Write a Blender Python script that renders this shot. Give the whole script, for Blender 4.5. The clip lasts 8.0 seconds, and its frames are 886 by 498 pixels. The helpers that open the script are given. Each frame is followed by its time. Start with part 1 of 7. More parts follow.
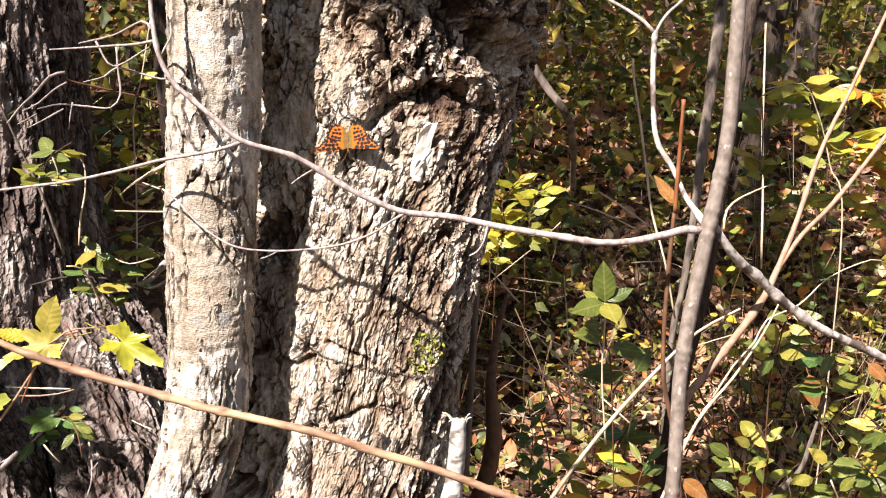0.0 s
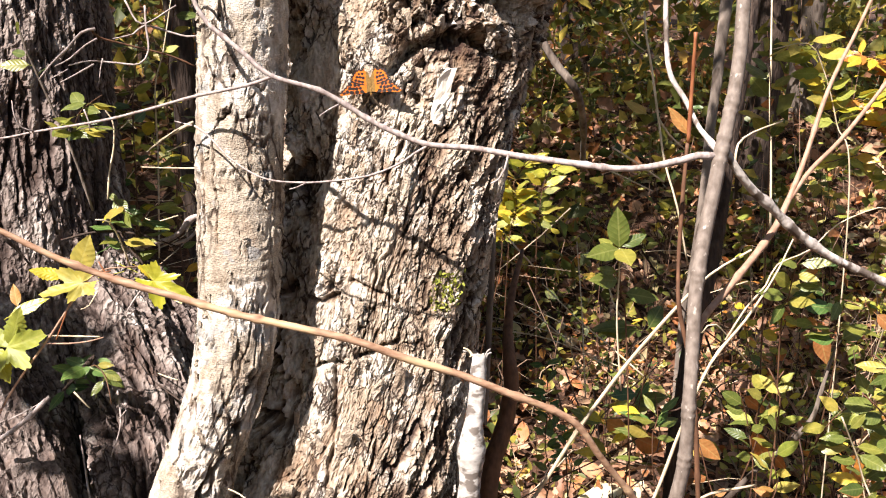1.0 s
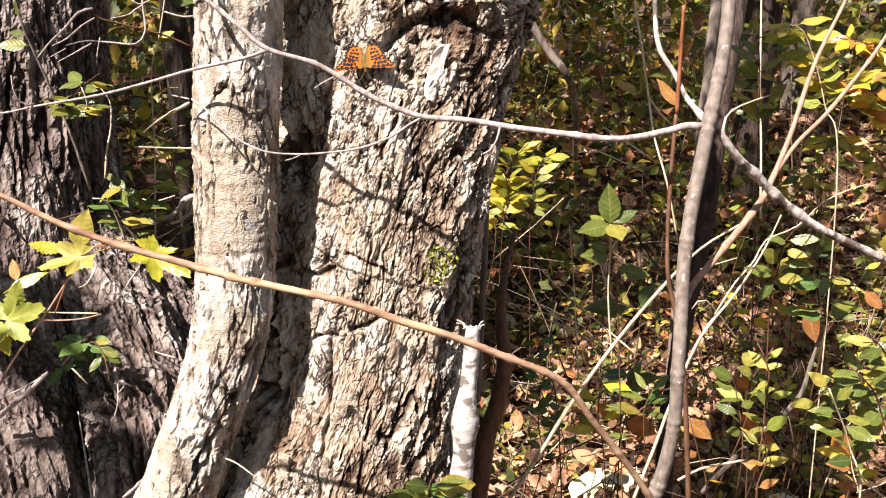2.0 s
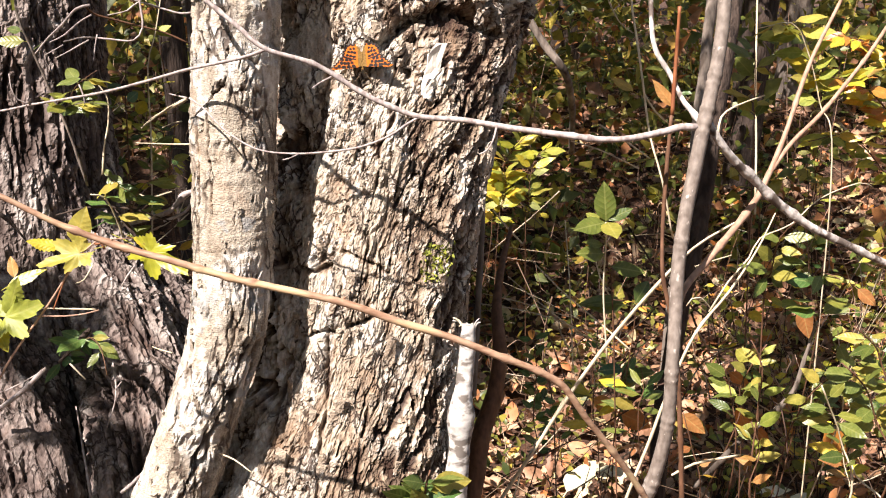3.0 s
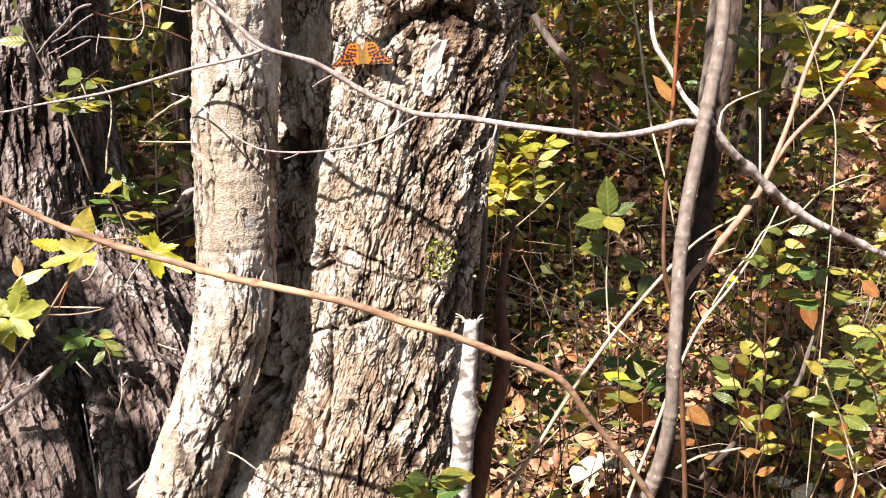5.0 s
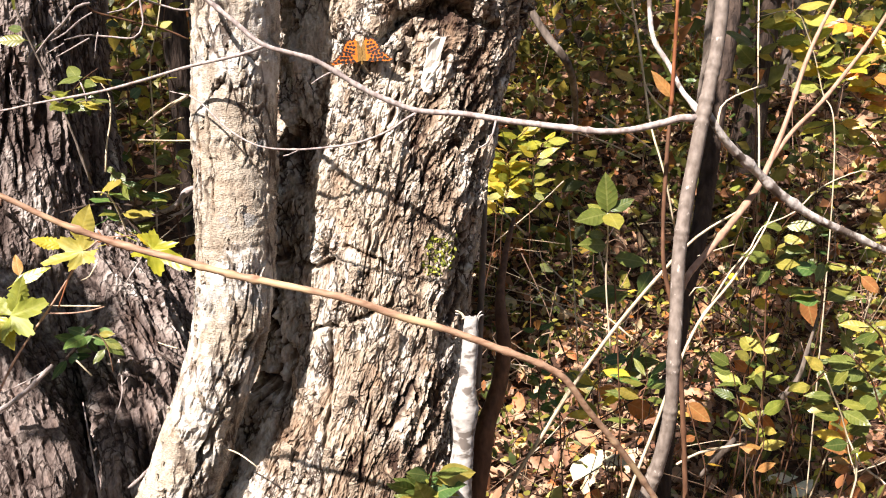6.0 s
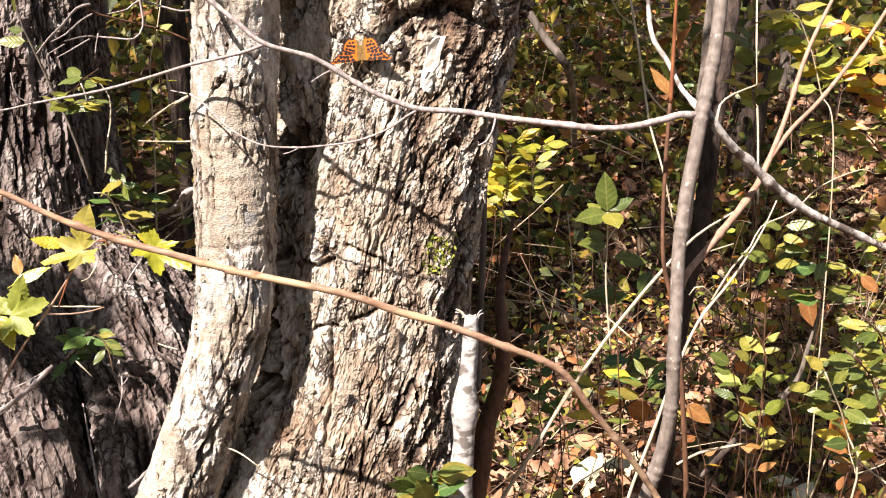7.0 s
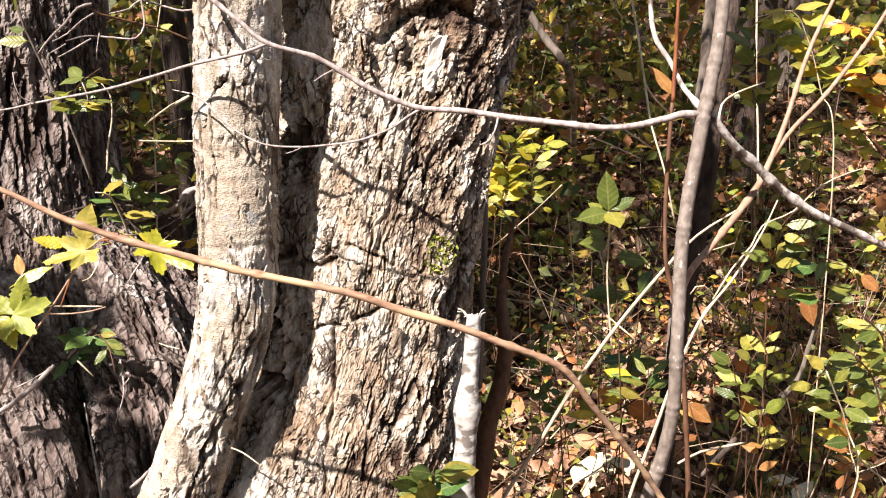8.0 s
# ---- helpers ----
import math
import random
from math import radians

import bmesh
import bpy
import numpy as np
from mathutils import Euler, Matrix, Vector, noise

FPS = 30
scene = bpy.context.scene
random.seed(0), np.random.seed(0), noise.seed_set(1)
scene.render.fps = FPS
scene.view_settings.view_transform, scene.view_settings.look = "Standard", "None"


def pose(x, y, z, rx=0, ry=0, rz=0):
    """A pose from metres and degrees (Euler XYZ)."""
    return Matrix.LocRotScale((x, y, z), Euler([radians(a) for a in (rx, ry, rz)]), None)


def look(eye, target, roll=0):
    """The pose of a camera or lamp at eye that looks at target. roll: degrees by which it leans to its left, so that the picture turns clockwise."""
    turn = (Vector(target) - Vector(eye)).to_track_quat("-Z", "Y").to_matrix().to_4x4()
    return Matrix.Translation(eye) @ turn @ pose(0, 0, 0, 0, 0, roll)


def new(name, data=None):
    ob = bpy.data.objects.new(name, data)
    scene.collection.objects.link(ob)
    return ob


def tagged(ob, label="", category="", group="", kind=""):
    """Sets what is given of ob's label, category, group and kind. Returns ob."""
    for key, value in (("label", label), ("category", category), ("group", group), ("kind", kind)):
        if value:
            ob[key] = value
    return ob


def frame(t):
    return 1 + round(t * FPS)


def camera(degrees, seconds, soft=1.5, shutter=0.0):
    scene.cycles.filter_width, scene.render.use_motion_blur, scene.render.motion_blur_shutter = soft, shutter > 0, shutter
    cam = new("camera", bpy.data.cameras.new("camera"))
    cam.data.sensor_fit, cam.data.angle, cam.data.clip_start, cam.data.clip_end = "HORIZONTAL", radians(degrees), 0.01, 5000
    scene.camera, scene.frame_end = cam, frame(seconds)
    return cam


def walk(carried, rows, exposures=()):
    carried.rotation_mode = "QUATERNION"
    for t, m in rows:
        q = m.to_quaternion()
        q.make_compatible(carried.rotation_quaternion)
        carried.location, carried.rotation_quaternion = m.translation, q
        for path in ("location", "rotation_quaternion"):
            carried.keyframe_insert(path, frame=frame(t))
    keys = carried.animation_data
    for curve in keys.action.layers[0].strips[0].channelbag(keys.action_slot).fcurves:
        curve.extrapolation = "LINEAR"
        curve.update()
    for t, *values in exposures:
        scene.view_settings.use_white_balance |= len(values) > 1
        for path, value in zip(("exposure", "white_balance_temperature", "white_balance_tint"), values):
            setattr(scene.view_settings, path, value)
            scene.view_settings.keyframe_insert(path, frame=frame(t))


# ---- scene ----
cam = camera(50.0, 8.0, soft=1.1)
PATH = [
    (0, (0.0108, 0.0628, 0.5879), (0.0038, 1.9898, 0.0525), 0.39),
    (0.5, (-0.0030, 0.0385, 0.5742), (-0.0246, 1.9700, 0.0557), 0.25),
    (1, (-0.0008, 0.0218, 0.5341), (-0.0202, 1.9572, 0.0303), -0.04),
    (1.5, (0.0005, 0.0095, 0.5119), (-0.0133, 1.9474, 0.0175), -0.16),
    (3, (-0.0004, 0.0013, 0.5237), (0.0005, 1.9313, -0.0009), 0.12),
    (3.5, (0.0000, 0.0000, 0.5200), (0.0000, 1.9319, 0.0024), 0.00),
    (4, (0.0009, 0.0019, 0.5300), (-0.0017, 1.9272, -0.0115), -0.02),
    (4.5, (0.0042, 0.0016, 0.5298), (-0.0067, 1.9261, -0.0144), -0.27),
    (6, (0.0042, -0.0002, 0.5270), (-0.0100, 1.9241, -0.0178), -0.71),
    (6.5, (0.0048, -0.0009, 0.5241), (-0.0110, 1.9252, -0.0142), -0.75),
    (7, (0.0034, -0.0030, 0.5198), (-0.0088, 1.9256, -0.0094), -0.82),
    (7.5, (0.0021, -0.0036, 0.5190), (-0.0088, 1.9256, -0.0084), -0.83),
    (8, (-0.0005, -0.0038, 0.5193), (-0.0075, 1.9250, -0.0095), -0.82),
]
walk(cam, [(t, look(eye, target, roll)) for t, eye, target, roll in PATH])

# ---- light: clear autumn sky and one sun, high behind the camera's left shoulder ----
SUN = Vector((-0.415, -0.445, 0.79)).normalized()
G = -0.17  # height of the forest floor
elevation, azimuth = math.asin(SUN.z), math.atan2(SUN.x, SUN.y)
world = bpy.data.worlds.new("sky")
scene.world = world
world.use_nodes = True
sky = world.node_tree.nodes.new("ShaderNodeTexSky")
sky.sky_type, sky.sun_disc = "NISHITA", False
sky.sun_elevation, sky.sun_rotation = elevation, azimuth % (2 * math.pi)
backing = world.node_tree.nodes["Background"]
world.node_tree.links.new(sky.outputs[0], backing.inputs[0])
backing.inputs[1].default_value = 0.049
sun = new("sun", bpy.data.lights.new("sun", "SUN"))
sun.data.energy, sun.data.angle, sun.data.color = 5.0, radians(0.53), (1.0, 0.903, 0.85)
sun.matrix_world = look(SUN * 10, (0, 0, 0))
scene.view_settings.exposure = 1.60

# ---- materials ----
def material(name, rough=0.85):
    m = bpy.data.materials.new(name)
    m.use_nodes = True
    b = m.node_tree.nodes["Principled BSDF"]
    b.inputs["Roughness"].default_value = rough
    b.inputs["Specular IOR Level"].default_value = 0.25
    return m, m.node_tree.nodes, m.node_tree.links, b


def noise_tex(nodes, links, scale, detail=4, stretch=(1, 1, 1), coords="Object", warp=0.0):
    tc, mp, tx = nodes.new("ShaderNodeTexCoord"), nodes.new("ShaderNodeMapping"), nodes.new("ShaderNodeTexNoise")
    mp.inputs["Scale"].default_value = stretch
    tx.inputs["Scale"].default_value, tx.inputs["Detail"].default_value = scale, detail
    tx.inputs["Distortion"].default_value = warp
    links.new(tc.outputs[coords], mp.inputs[0])
    links.new(mp.outputs[0], tx.inputs["Vector"])
    return tx.outputs["Fac"]


def ramp(nodes, links, fac, stops, interpolation="LINEAR"):
    r = nodes.new("ShaderNodeValToRGB")
    r.color_ramp.interpolation = interpolation
    e = r.color_ramp.elements
    while len(e) < len(stops):
        e.new(0.5)
    for el, (at, col) in zip(e, stops):
        el.position, el.color = at, (*col, 1)
    links.new(fac, r.inputs[0])
    return r.outputs[0]


def mixed(nodes, links, fac, a, b, mode="MIX"):
    m = nodes.new("ShaderNodeMix")
    m.data_type, m.blend_type = "RGBA", mode
    for socket, value in ((m.inputs[0], fac), (m.inputs[6], a), (m.inputs[7], b)):
        if isinstance(value, (int, float)):
            socket.default_value = value
        elif isinstance(value, tuple):
            socket.default_value = (*value, 1)
        else:
            links.new(value, socket)
    return m.outputs[2]


def bump(nodes, links, b, height, strength, distance):
    n = nodes.new("ShaderNodeBump")
    n.inputs["Strength"].default_value, n.inputs["Distance"].default_value = strength, distance
    links.new(height, n.inputs["Height"])
    links.new(n.outputs[0], b.inputs["Normal"])


def crack_lines(nodes, links, scale, squeeze, sparse):
    """Thin winding cracks between small scales of bark, open in places only."""
    tc, mp, vo = nodes.new("ShaderNodeTexCoord"), nodes.new("ShaderNodeMapping"), nodes.new("ShaderNodeTexVoronoi")
    warp, add = nodes.new("ShaderNodeTexNoise"), nodes.new("ShaderNodeVectorMath")
    mp.inputs["Scale"].default_value = (1, 1, squeeze)
    links.new(tc.outputs["Object"], mp.inputs[0])
    warp.inputs["Scale"].default_value, warp.inputs["Detail"].default_value = scale * 1.3, 4
    links.new(mp.outputs[0], warp.inputs["Vector"])
    add.operation = "MULTIPLY_ADD"
    links.new(warp.outputs["Color"], add.inputs[0])
    add.inputs[1].default_value = (1.1 / scale,) * 3
    links.new(mp.outputs[0], add.inputs[2])
    vo.feature = "DISTANCE_TO_EDGE"
    vo.inputs["Scale"].default_value = scale
    links.new(add.outputs[0], vo.inputs["Vector"])
    line = ramp(nodes, links, vo.outputs["Distance"], [(0.02, (1, 1, 1)), (0.11, (0, 0, 0))])
    gate = ramp(nodes, links, noise_tex(nodes, links, scale * 0.35, 3, (1, 1, squeeze)), [(sparse, (0, 0, 0)), (sparse + 0.1, (0.9, 0.9, 0.9))])
    return mixed(nodes, links, 1.0, line, gate, "MULTIPLY")


def bark_material(name, inner, mid, outer, lichen, amount, grain=(1, 1, 0.25), blotch=None, cracks=(130, 0.4, 0.46)):
    """Bark: inner brown and painted crevice shade where the tone attribute is low, weathered plates, pale lichen crust
    in patches.
    """
    m, nd, lk, b = material(name, 0.9)
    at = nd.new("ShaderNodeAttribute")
    at.attribute_name = "bark_tone"
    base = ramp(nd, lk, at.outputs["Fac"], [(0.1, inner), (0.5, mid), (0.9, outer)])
    fine = noise_tex(nd, lk, 420, 5, grain)
    base = mixed(nd, lk, 0.75, base, ramp(nd, lk, fine, [(0.3, (0.45, 0.42, 0.4)), (0.7, (1.25, 1.22, 1.2))]), "MULTIPLY")
    broad = noise_tex(nd, lk, 26, 5, (1, 1, 0.6), warp=0.6)
    crust = ramp(nd, lk, broad, [(0.62 - amount * 0.3, (0, 0, 0)), (0.72 - amount * 0.3, (1, 1, 1))])
    spots = ramp(nd, lk, noise_tex(nd, lk, 160, 4), [(0.35, (0.1, 0.1, 0.1)), (0.6, (1, 1, 1))])
    cover = mixed(nd, lk, 1.0, crust, spots, "MULTIPLY")
    cover = mixed(nd, lk, 1.0, cover, ramp(nd, lk, at.outputs["Fac"], [(0.3, (0.1, 0.1, 0.1)), (0.7, (1, 1, 1))]), "MULTIPLY")
    base = mixed(nd, lk, cover, base, lichen)
    rust = ramp(nd, lk, noise_tex(nd, lk, 60, 4, (1, 1, 0.45), warp=0.4), [(0.56, (0, 0, 0)), (0.72, (0.5, 0.5, 0.5))])
    base = mixed(nd, lk, rust, base, tuple(min(1.0, c * k) for c, k in zip(mid, (1.2, 1.0, 0.85))))
    if blotch:
        base = mixed(nd, lk, ramp(nd, lk, noise_tex(nd, lk, 34, 2, (1, 1, 1.4)), [(0.62, (0, 0, 0)), (0.65, (1, 1, 1))]), base, blotch)
    # cracks take the inner bark's colour, which also paints their crevice shade
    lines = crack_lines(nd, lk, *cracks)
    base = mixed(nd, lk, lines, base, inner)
    streak = noise_tex(nd, lk, 150, 5, (1, 1, 0.3), warp=0.5)
    base = mixed(nd, lk, 0.42, base, ramp(nd, lk, streak, [(0.32, (0.42, 0.38, 0.34)), (0.52, (1, 1, 1)), (0.7, (1.15, 1.15, 1.15))]), "MULTIPLY")
    lk.new(base, b.inputs["Base Color"])
    crumb = noise_tex(nd, lk, 900, 6, (1, 1, 0.5))
    both = mixed(nd, lk, 0.5, mixed(nd, lk, 0.5, fine, crumb), streak)
    bump(nd, lk, b, mixed(nd, lk, lines, both, (0.0, 0.0, 0.0)), 1.0, 0.0045)
    return m


def plain_bark(name, low, high, scale=180, stretch=(1, 1, 0.2), rough=0.7, patches=None, where=(45, 0.5), deep=0.0008):
    m, nd, lk, b = material(name, rough)
    f = noise_tex(nd, lk, scale, 5, stretch)
    col = ramp(nd, lk, f, [(0.3, low), (0.7, high)])
    if patches:
        col = mixed(nd, lk, ramp(nd, lk, noise_tex(nd, lk, where[0], 3, stretch), [(where[1], (0, 0, 0)), (where[1] + 0.08, (1, 1, 1))]), col, patches)
    lk.new(col, b.inputs["Base Color"])
    bump(nd, lk, b, f, 0.5 if deep < 0.001 else 1.0, deep)
    return m


def leaf_material(name, stops, rough=0.36, thin=0.4, islands=False):
    """Thin leaf that lets light through; the hue varies from leaf to leaf, blotched; single leaves have a paler midrib and veins."""
    m, nd, lk, b = material(name, rough)
    b.inputs["Specular IOR Level"].default_value = 0.5
    if islands:
        pick = nd.new("ShaderNodeNewGeometry").outputs["Random Per Island"]
    else:
        pick = nd.new("ShaderNodeObjectInfo").outputs["Random"]
    col = ramp(nd, lk, pick, stops)
    blot = noise_tex(nd, lk, 70 if islands else 3.5, 5)
    col = mixed(nd, lk, 0.75, col, ramp(nd, lk, blot, [(0.3, (0.5, 0.56, 0.4)), (0.65, (1.2, 1.15, 1.0))]), "MULTIPLY")
    height = blot
    if not islands:
        tc, xyz = nd.new("ShaderNodeTexCoord"), nd.new("ShaderNodeSeparateXYZ")
        lk.new(tc.outputs["Object"], xyz.inputs[0])
        def calc(op, a, c=0.0):
            n = nd.new("ShaderNodeMath")
            n.operation = op
            for socket, v in zip(n.inputs, (a, c)):
                if isinstance(v, float):
                    socket.default_value = v
                else:
                    lk.new(v, socket)
            return n.outputs[0]
        ax = calc("ABSOLUTE", xyz.outputs[0])
        wave = calc("SINE", calc("MULTIPLY", calc("SUBTRACT", xyz.outputs[1], calc("MULTIPLY", ax, 0.8)), 46.0))
        rib = ramp(nd, lk, ax, [(0.008, (1, 1, 1)), (0.022, (0, 0, 0))])
        vein = ramp(nd, lk, wave, [(0.86, (0, 0, 0)), (0.99, (0.45, 0.45, 0.45))])
        lines = mixed(nd, lk, 1.0, rib, vein, "ADD")
        col = mixed(nd, lk, calc("MULTIPLY", lines, 0.16), col, (0.62, 0.58, 0.22))
        spots = ramp(nd, lk, noise_tex(nd, lk, 11, 4), [(0.66, (0, 0, 0)), (0.74, (1, 1, 1))])
        col = mixed(nd, lk, calc("MULTIPLY", spots, 0.7), col, (0.22, 0.11, 0.03))
        height = calc("SUBTRACT", wave, calc("MULTIPLY", rib, 2.0))
    lk.new(col, b.inputs["Base Color"])
    tr, mx = nd.new("ShaderNodeBsdfTranslucent"), nd.new("ShaderNodeMixShader")
    lk.new(col, tr.inputs["Color"])
    mx.inputs[0].default_value = thin
    lk.new(b.outputs[0], mx.inputs[1])
    lk.new(tr.outputs[0], mx.inputs[2])
    lk.new(mx.outputs[0], nd["Material Output"].inputs["Surface"])
    bump(nd, lk, b, height, 0.12, 0.0008)
    return m


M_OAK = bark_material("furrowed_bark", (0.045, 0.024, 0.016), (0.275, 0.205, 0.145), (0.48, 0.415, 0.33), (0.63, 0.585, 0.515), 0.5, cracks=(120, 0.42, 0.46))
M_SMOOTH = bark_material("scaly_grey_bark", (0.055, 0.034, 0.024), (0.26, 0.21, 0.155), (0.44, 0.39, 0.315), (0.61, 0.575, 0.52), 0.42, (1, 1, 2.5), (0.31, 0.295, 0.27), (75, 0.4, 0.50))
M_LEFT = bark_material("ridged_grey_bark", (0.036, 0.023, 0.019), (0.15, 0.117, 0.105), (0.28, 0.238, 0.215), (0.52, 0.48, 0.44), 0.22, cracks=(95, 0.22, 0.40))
M_SAPLING = plain_bark("sapling_bark", (0.115, 0.090, 0.073), (0.235, 0.195, 0.165), 230, (1, 1, 0.7), 0.6, (0.40, 0.35, 0.31), (210, 0.64))
M_TWIG = plain_bark("grey_twig_bark", (0.17, 0.13, 0.12), (0.46, 0.40, 0.37), 300, (1, 1, 0.4), 0.6)
M_TAN = plain_bark("tan_twig_bark", (0.19, 0.10, 0.06), (0.40, 0.26, 0.17), 260, (0.35, 1, 1), 0.55, (0.44, 0.31, 0.18), (55, 0.53))
M_CANE = plain_bark("pinkish_cane_bark", (0.26, 0.15, 0.10), (0.42, 0.27, 0.19), 200, (1, 1, 0.4), 0.5)
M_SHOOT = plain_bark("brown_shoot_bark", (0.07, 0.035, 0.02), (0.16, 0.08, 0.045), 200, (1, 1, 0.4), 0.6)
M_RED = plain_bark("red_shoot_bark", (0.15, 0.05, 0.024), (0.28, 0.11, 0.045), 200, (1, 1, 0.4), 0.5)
M_STRAW = plain_bark("bleached_stem", (0.42, 0.34, 0.22), (0.66, 0.56, 0.40), 200, (1, 1, 0.3), 0.7)
M_WHITE = plain_bark("white_birch_bark", (0.24, 0.22, 0.20), (0.52, 0.495, 0.46), 110, (1, 1, 2.0), 0.7, (0.13, 0.11, 0.095), (60, 0.52))
M_PALEBARK = plain_bark("pale_limb_bark", (0.28, 0.245, 0.22), (0.60, 0.55, 0.50), 190, (1, 1, 0.7), 0.65, (0.11, 0.085, 0.07), (75, 0.52), deep=0.0015)
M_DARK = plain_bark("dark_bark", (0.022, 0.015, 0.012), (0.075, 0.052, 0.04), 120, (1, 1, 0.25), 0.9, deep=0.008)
M_GREYBARK = plain_bark("far_grey_bark", (0.085, 0.068, 0.055), (0.25, 0.205, 0.17), 60, (1, 1, 0.3), 0.9, (0.06, 0.045, 0.035), (30, 0.55), deep=0.008)
M_LITTER = leaf_material("leaf_litter", [(0.0, (0.20, 0.09, 0.055)), (0.3, (0.36, 0.20, 0.13)), (0.55, (0.50, 0.32, 0.23)), (0.72, (0.50, 0.17, 0.06)), (0.85, (0.62, 0.48, 0.36)), (1.0, (0.42, 0.38, 0.09))], 0.6, 0.15, True)
M_GREEN = leaf_material("green_leaf", [(0.0, (0.085, 0.125, 0.03)), (0.5, (0.17, 0.20, 0.045)), (0.8, (0.28, 0.275, 0.055)), (1.0, (0.44, 0.35, 0.085))])
M_YELLOW = leaf_material("yellow_leaf", [(0.0, (0.38, 0.38, 0.04)), (0.4, (0.58, 0.48, 0.05)), (0.8, (0.70, 0.52, 0.06)), (1.0, (0.62, 0.34, 0.06))])
M_MIXED = leaf_material("mixed_leaf", [(0.0, (0.055, 0.078, 0.02)), (0.35, (0.14, 0.16, 0.038)), (0.6, (0.29, 0.265, 0.06)), (0.78, (0.54, 0.42, 0.08)), (0.86, (0.40, 0.16, 0.06)), (1.0, (0.24, 0.12, 0.07))], 0.45, 0.4, True)
M_DARKLEAF = leaf_material("evergreen_leaf", [(0.0, (0.05, 0.11, 0.03)), (1.0, (0.12, 0.20, 0.05))], 0.35, 0.25)
M_LIME = leaf_material("lime_leaf", [(0.0, (0.24, 0.29, 0.05)), (0.6, (0.35, 0.37, 0.065)), (1.0, (0.46, 0.37, 0.08))], 0.5)
M_RUST = leaf_material("rust_leaf", [(0.0, (0.50, 0.15, 0.03)), (1.0, (0.60, 0.26, 0.06))])
M_DULL = leaf_material("dull_rust_leaf", [(0.0, (0.30, 0.11, 0.04)), (0.6, (0.42, 0.20, 0.07)), (1.0, (0.36, 0.30, 0.06))], 0.5, 0.3)
M_PALE = leaf_material("pale_dead_leaf", [(0.0, (0.72, 0.66, 0.54)), (1.0, (0.80, 0.74, 0.60))], 0.5, 0.2)


# ---- mesh helpers ----
def mesh_from(name, verts, faces, smooth=True):
    me = bpy.data.meshes.new(name)
    me.from_pydata([tuple(v) for v in verts], [], faces)
    if smooth:
        me.polygons.foreach_set("use_smooth", [True] * len(me.polygons))
    me.update()
    return me


def part(name, me, mat, parent=None, label=""):
    """Links a mesh (or bmesh) as one object under a thing or a part."""
    if isinstance(me, bmesh.types.BMesh):
        data = bpy.data.meshes.new(name)
        me.to_mesh(data)
        me.free()
        me = data
    if mat and not me.materials:
        me.materials.append(mat)
    ob = new(name, me)
    if parent:
        ob.parent = parent
    return tagged(ob, label)


def thing(name, at, label, category, group="", kind=""):
    e = new(name)
    e.empty_display_size = 0.02
    e.location = at
    return tagged(e, label, category, group, kind)


def smooth_path(points, step):
    """Catmull-Rom through rows of any width."""
    p = np.array(points, float)
    p = np.vstack([2 * p[0] - p[1], p, 2 * p[-1] - p[-2]])
    out = []
    for i in range(1, len(p) - 2):
        n = max(2, int(np.linalg.norm(p[i + 1, :3] - p[i, :3]) / step))
        t = np.linspace(0, 1, n, endpoint=False)[:, None]
        a, b, c, d = p[i - 1 : i + 3]
        out.append(0.5 * (2 * b + (c - a) * t + (2 * a - 5 * b + 4 * c - d) * t**2 + (3 * b - a - 3 * c + d) * t**3))
    return np.vstack([*out, p[-2:-1]])


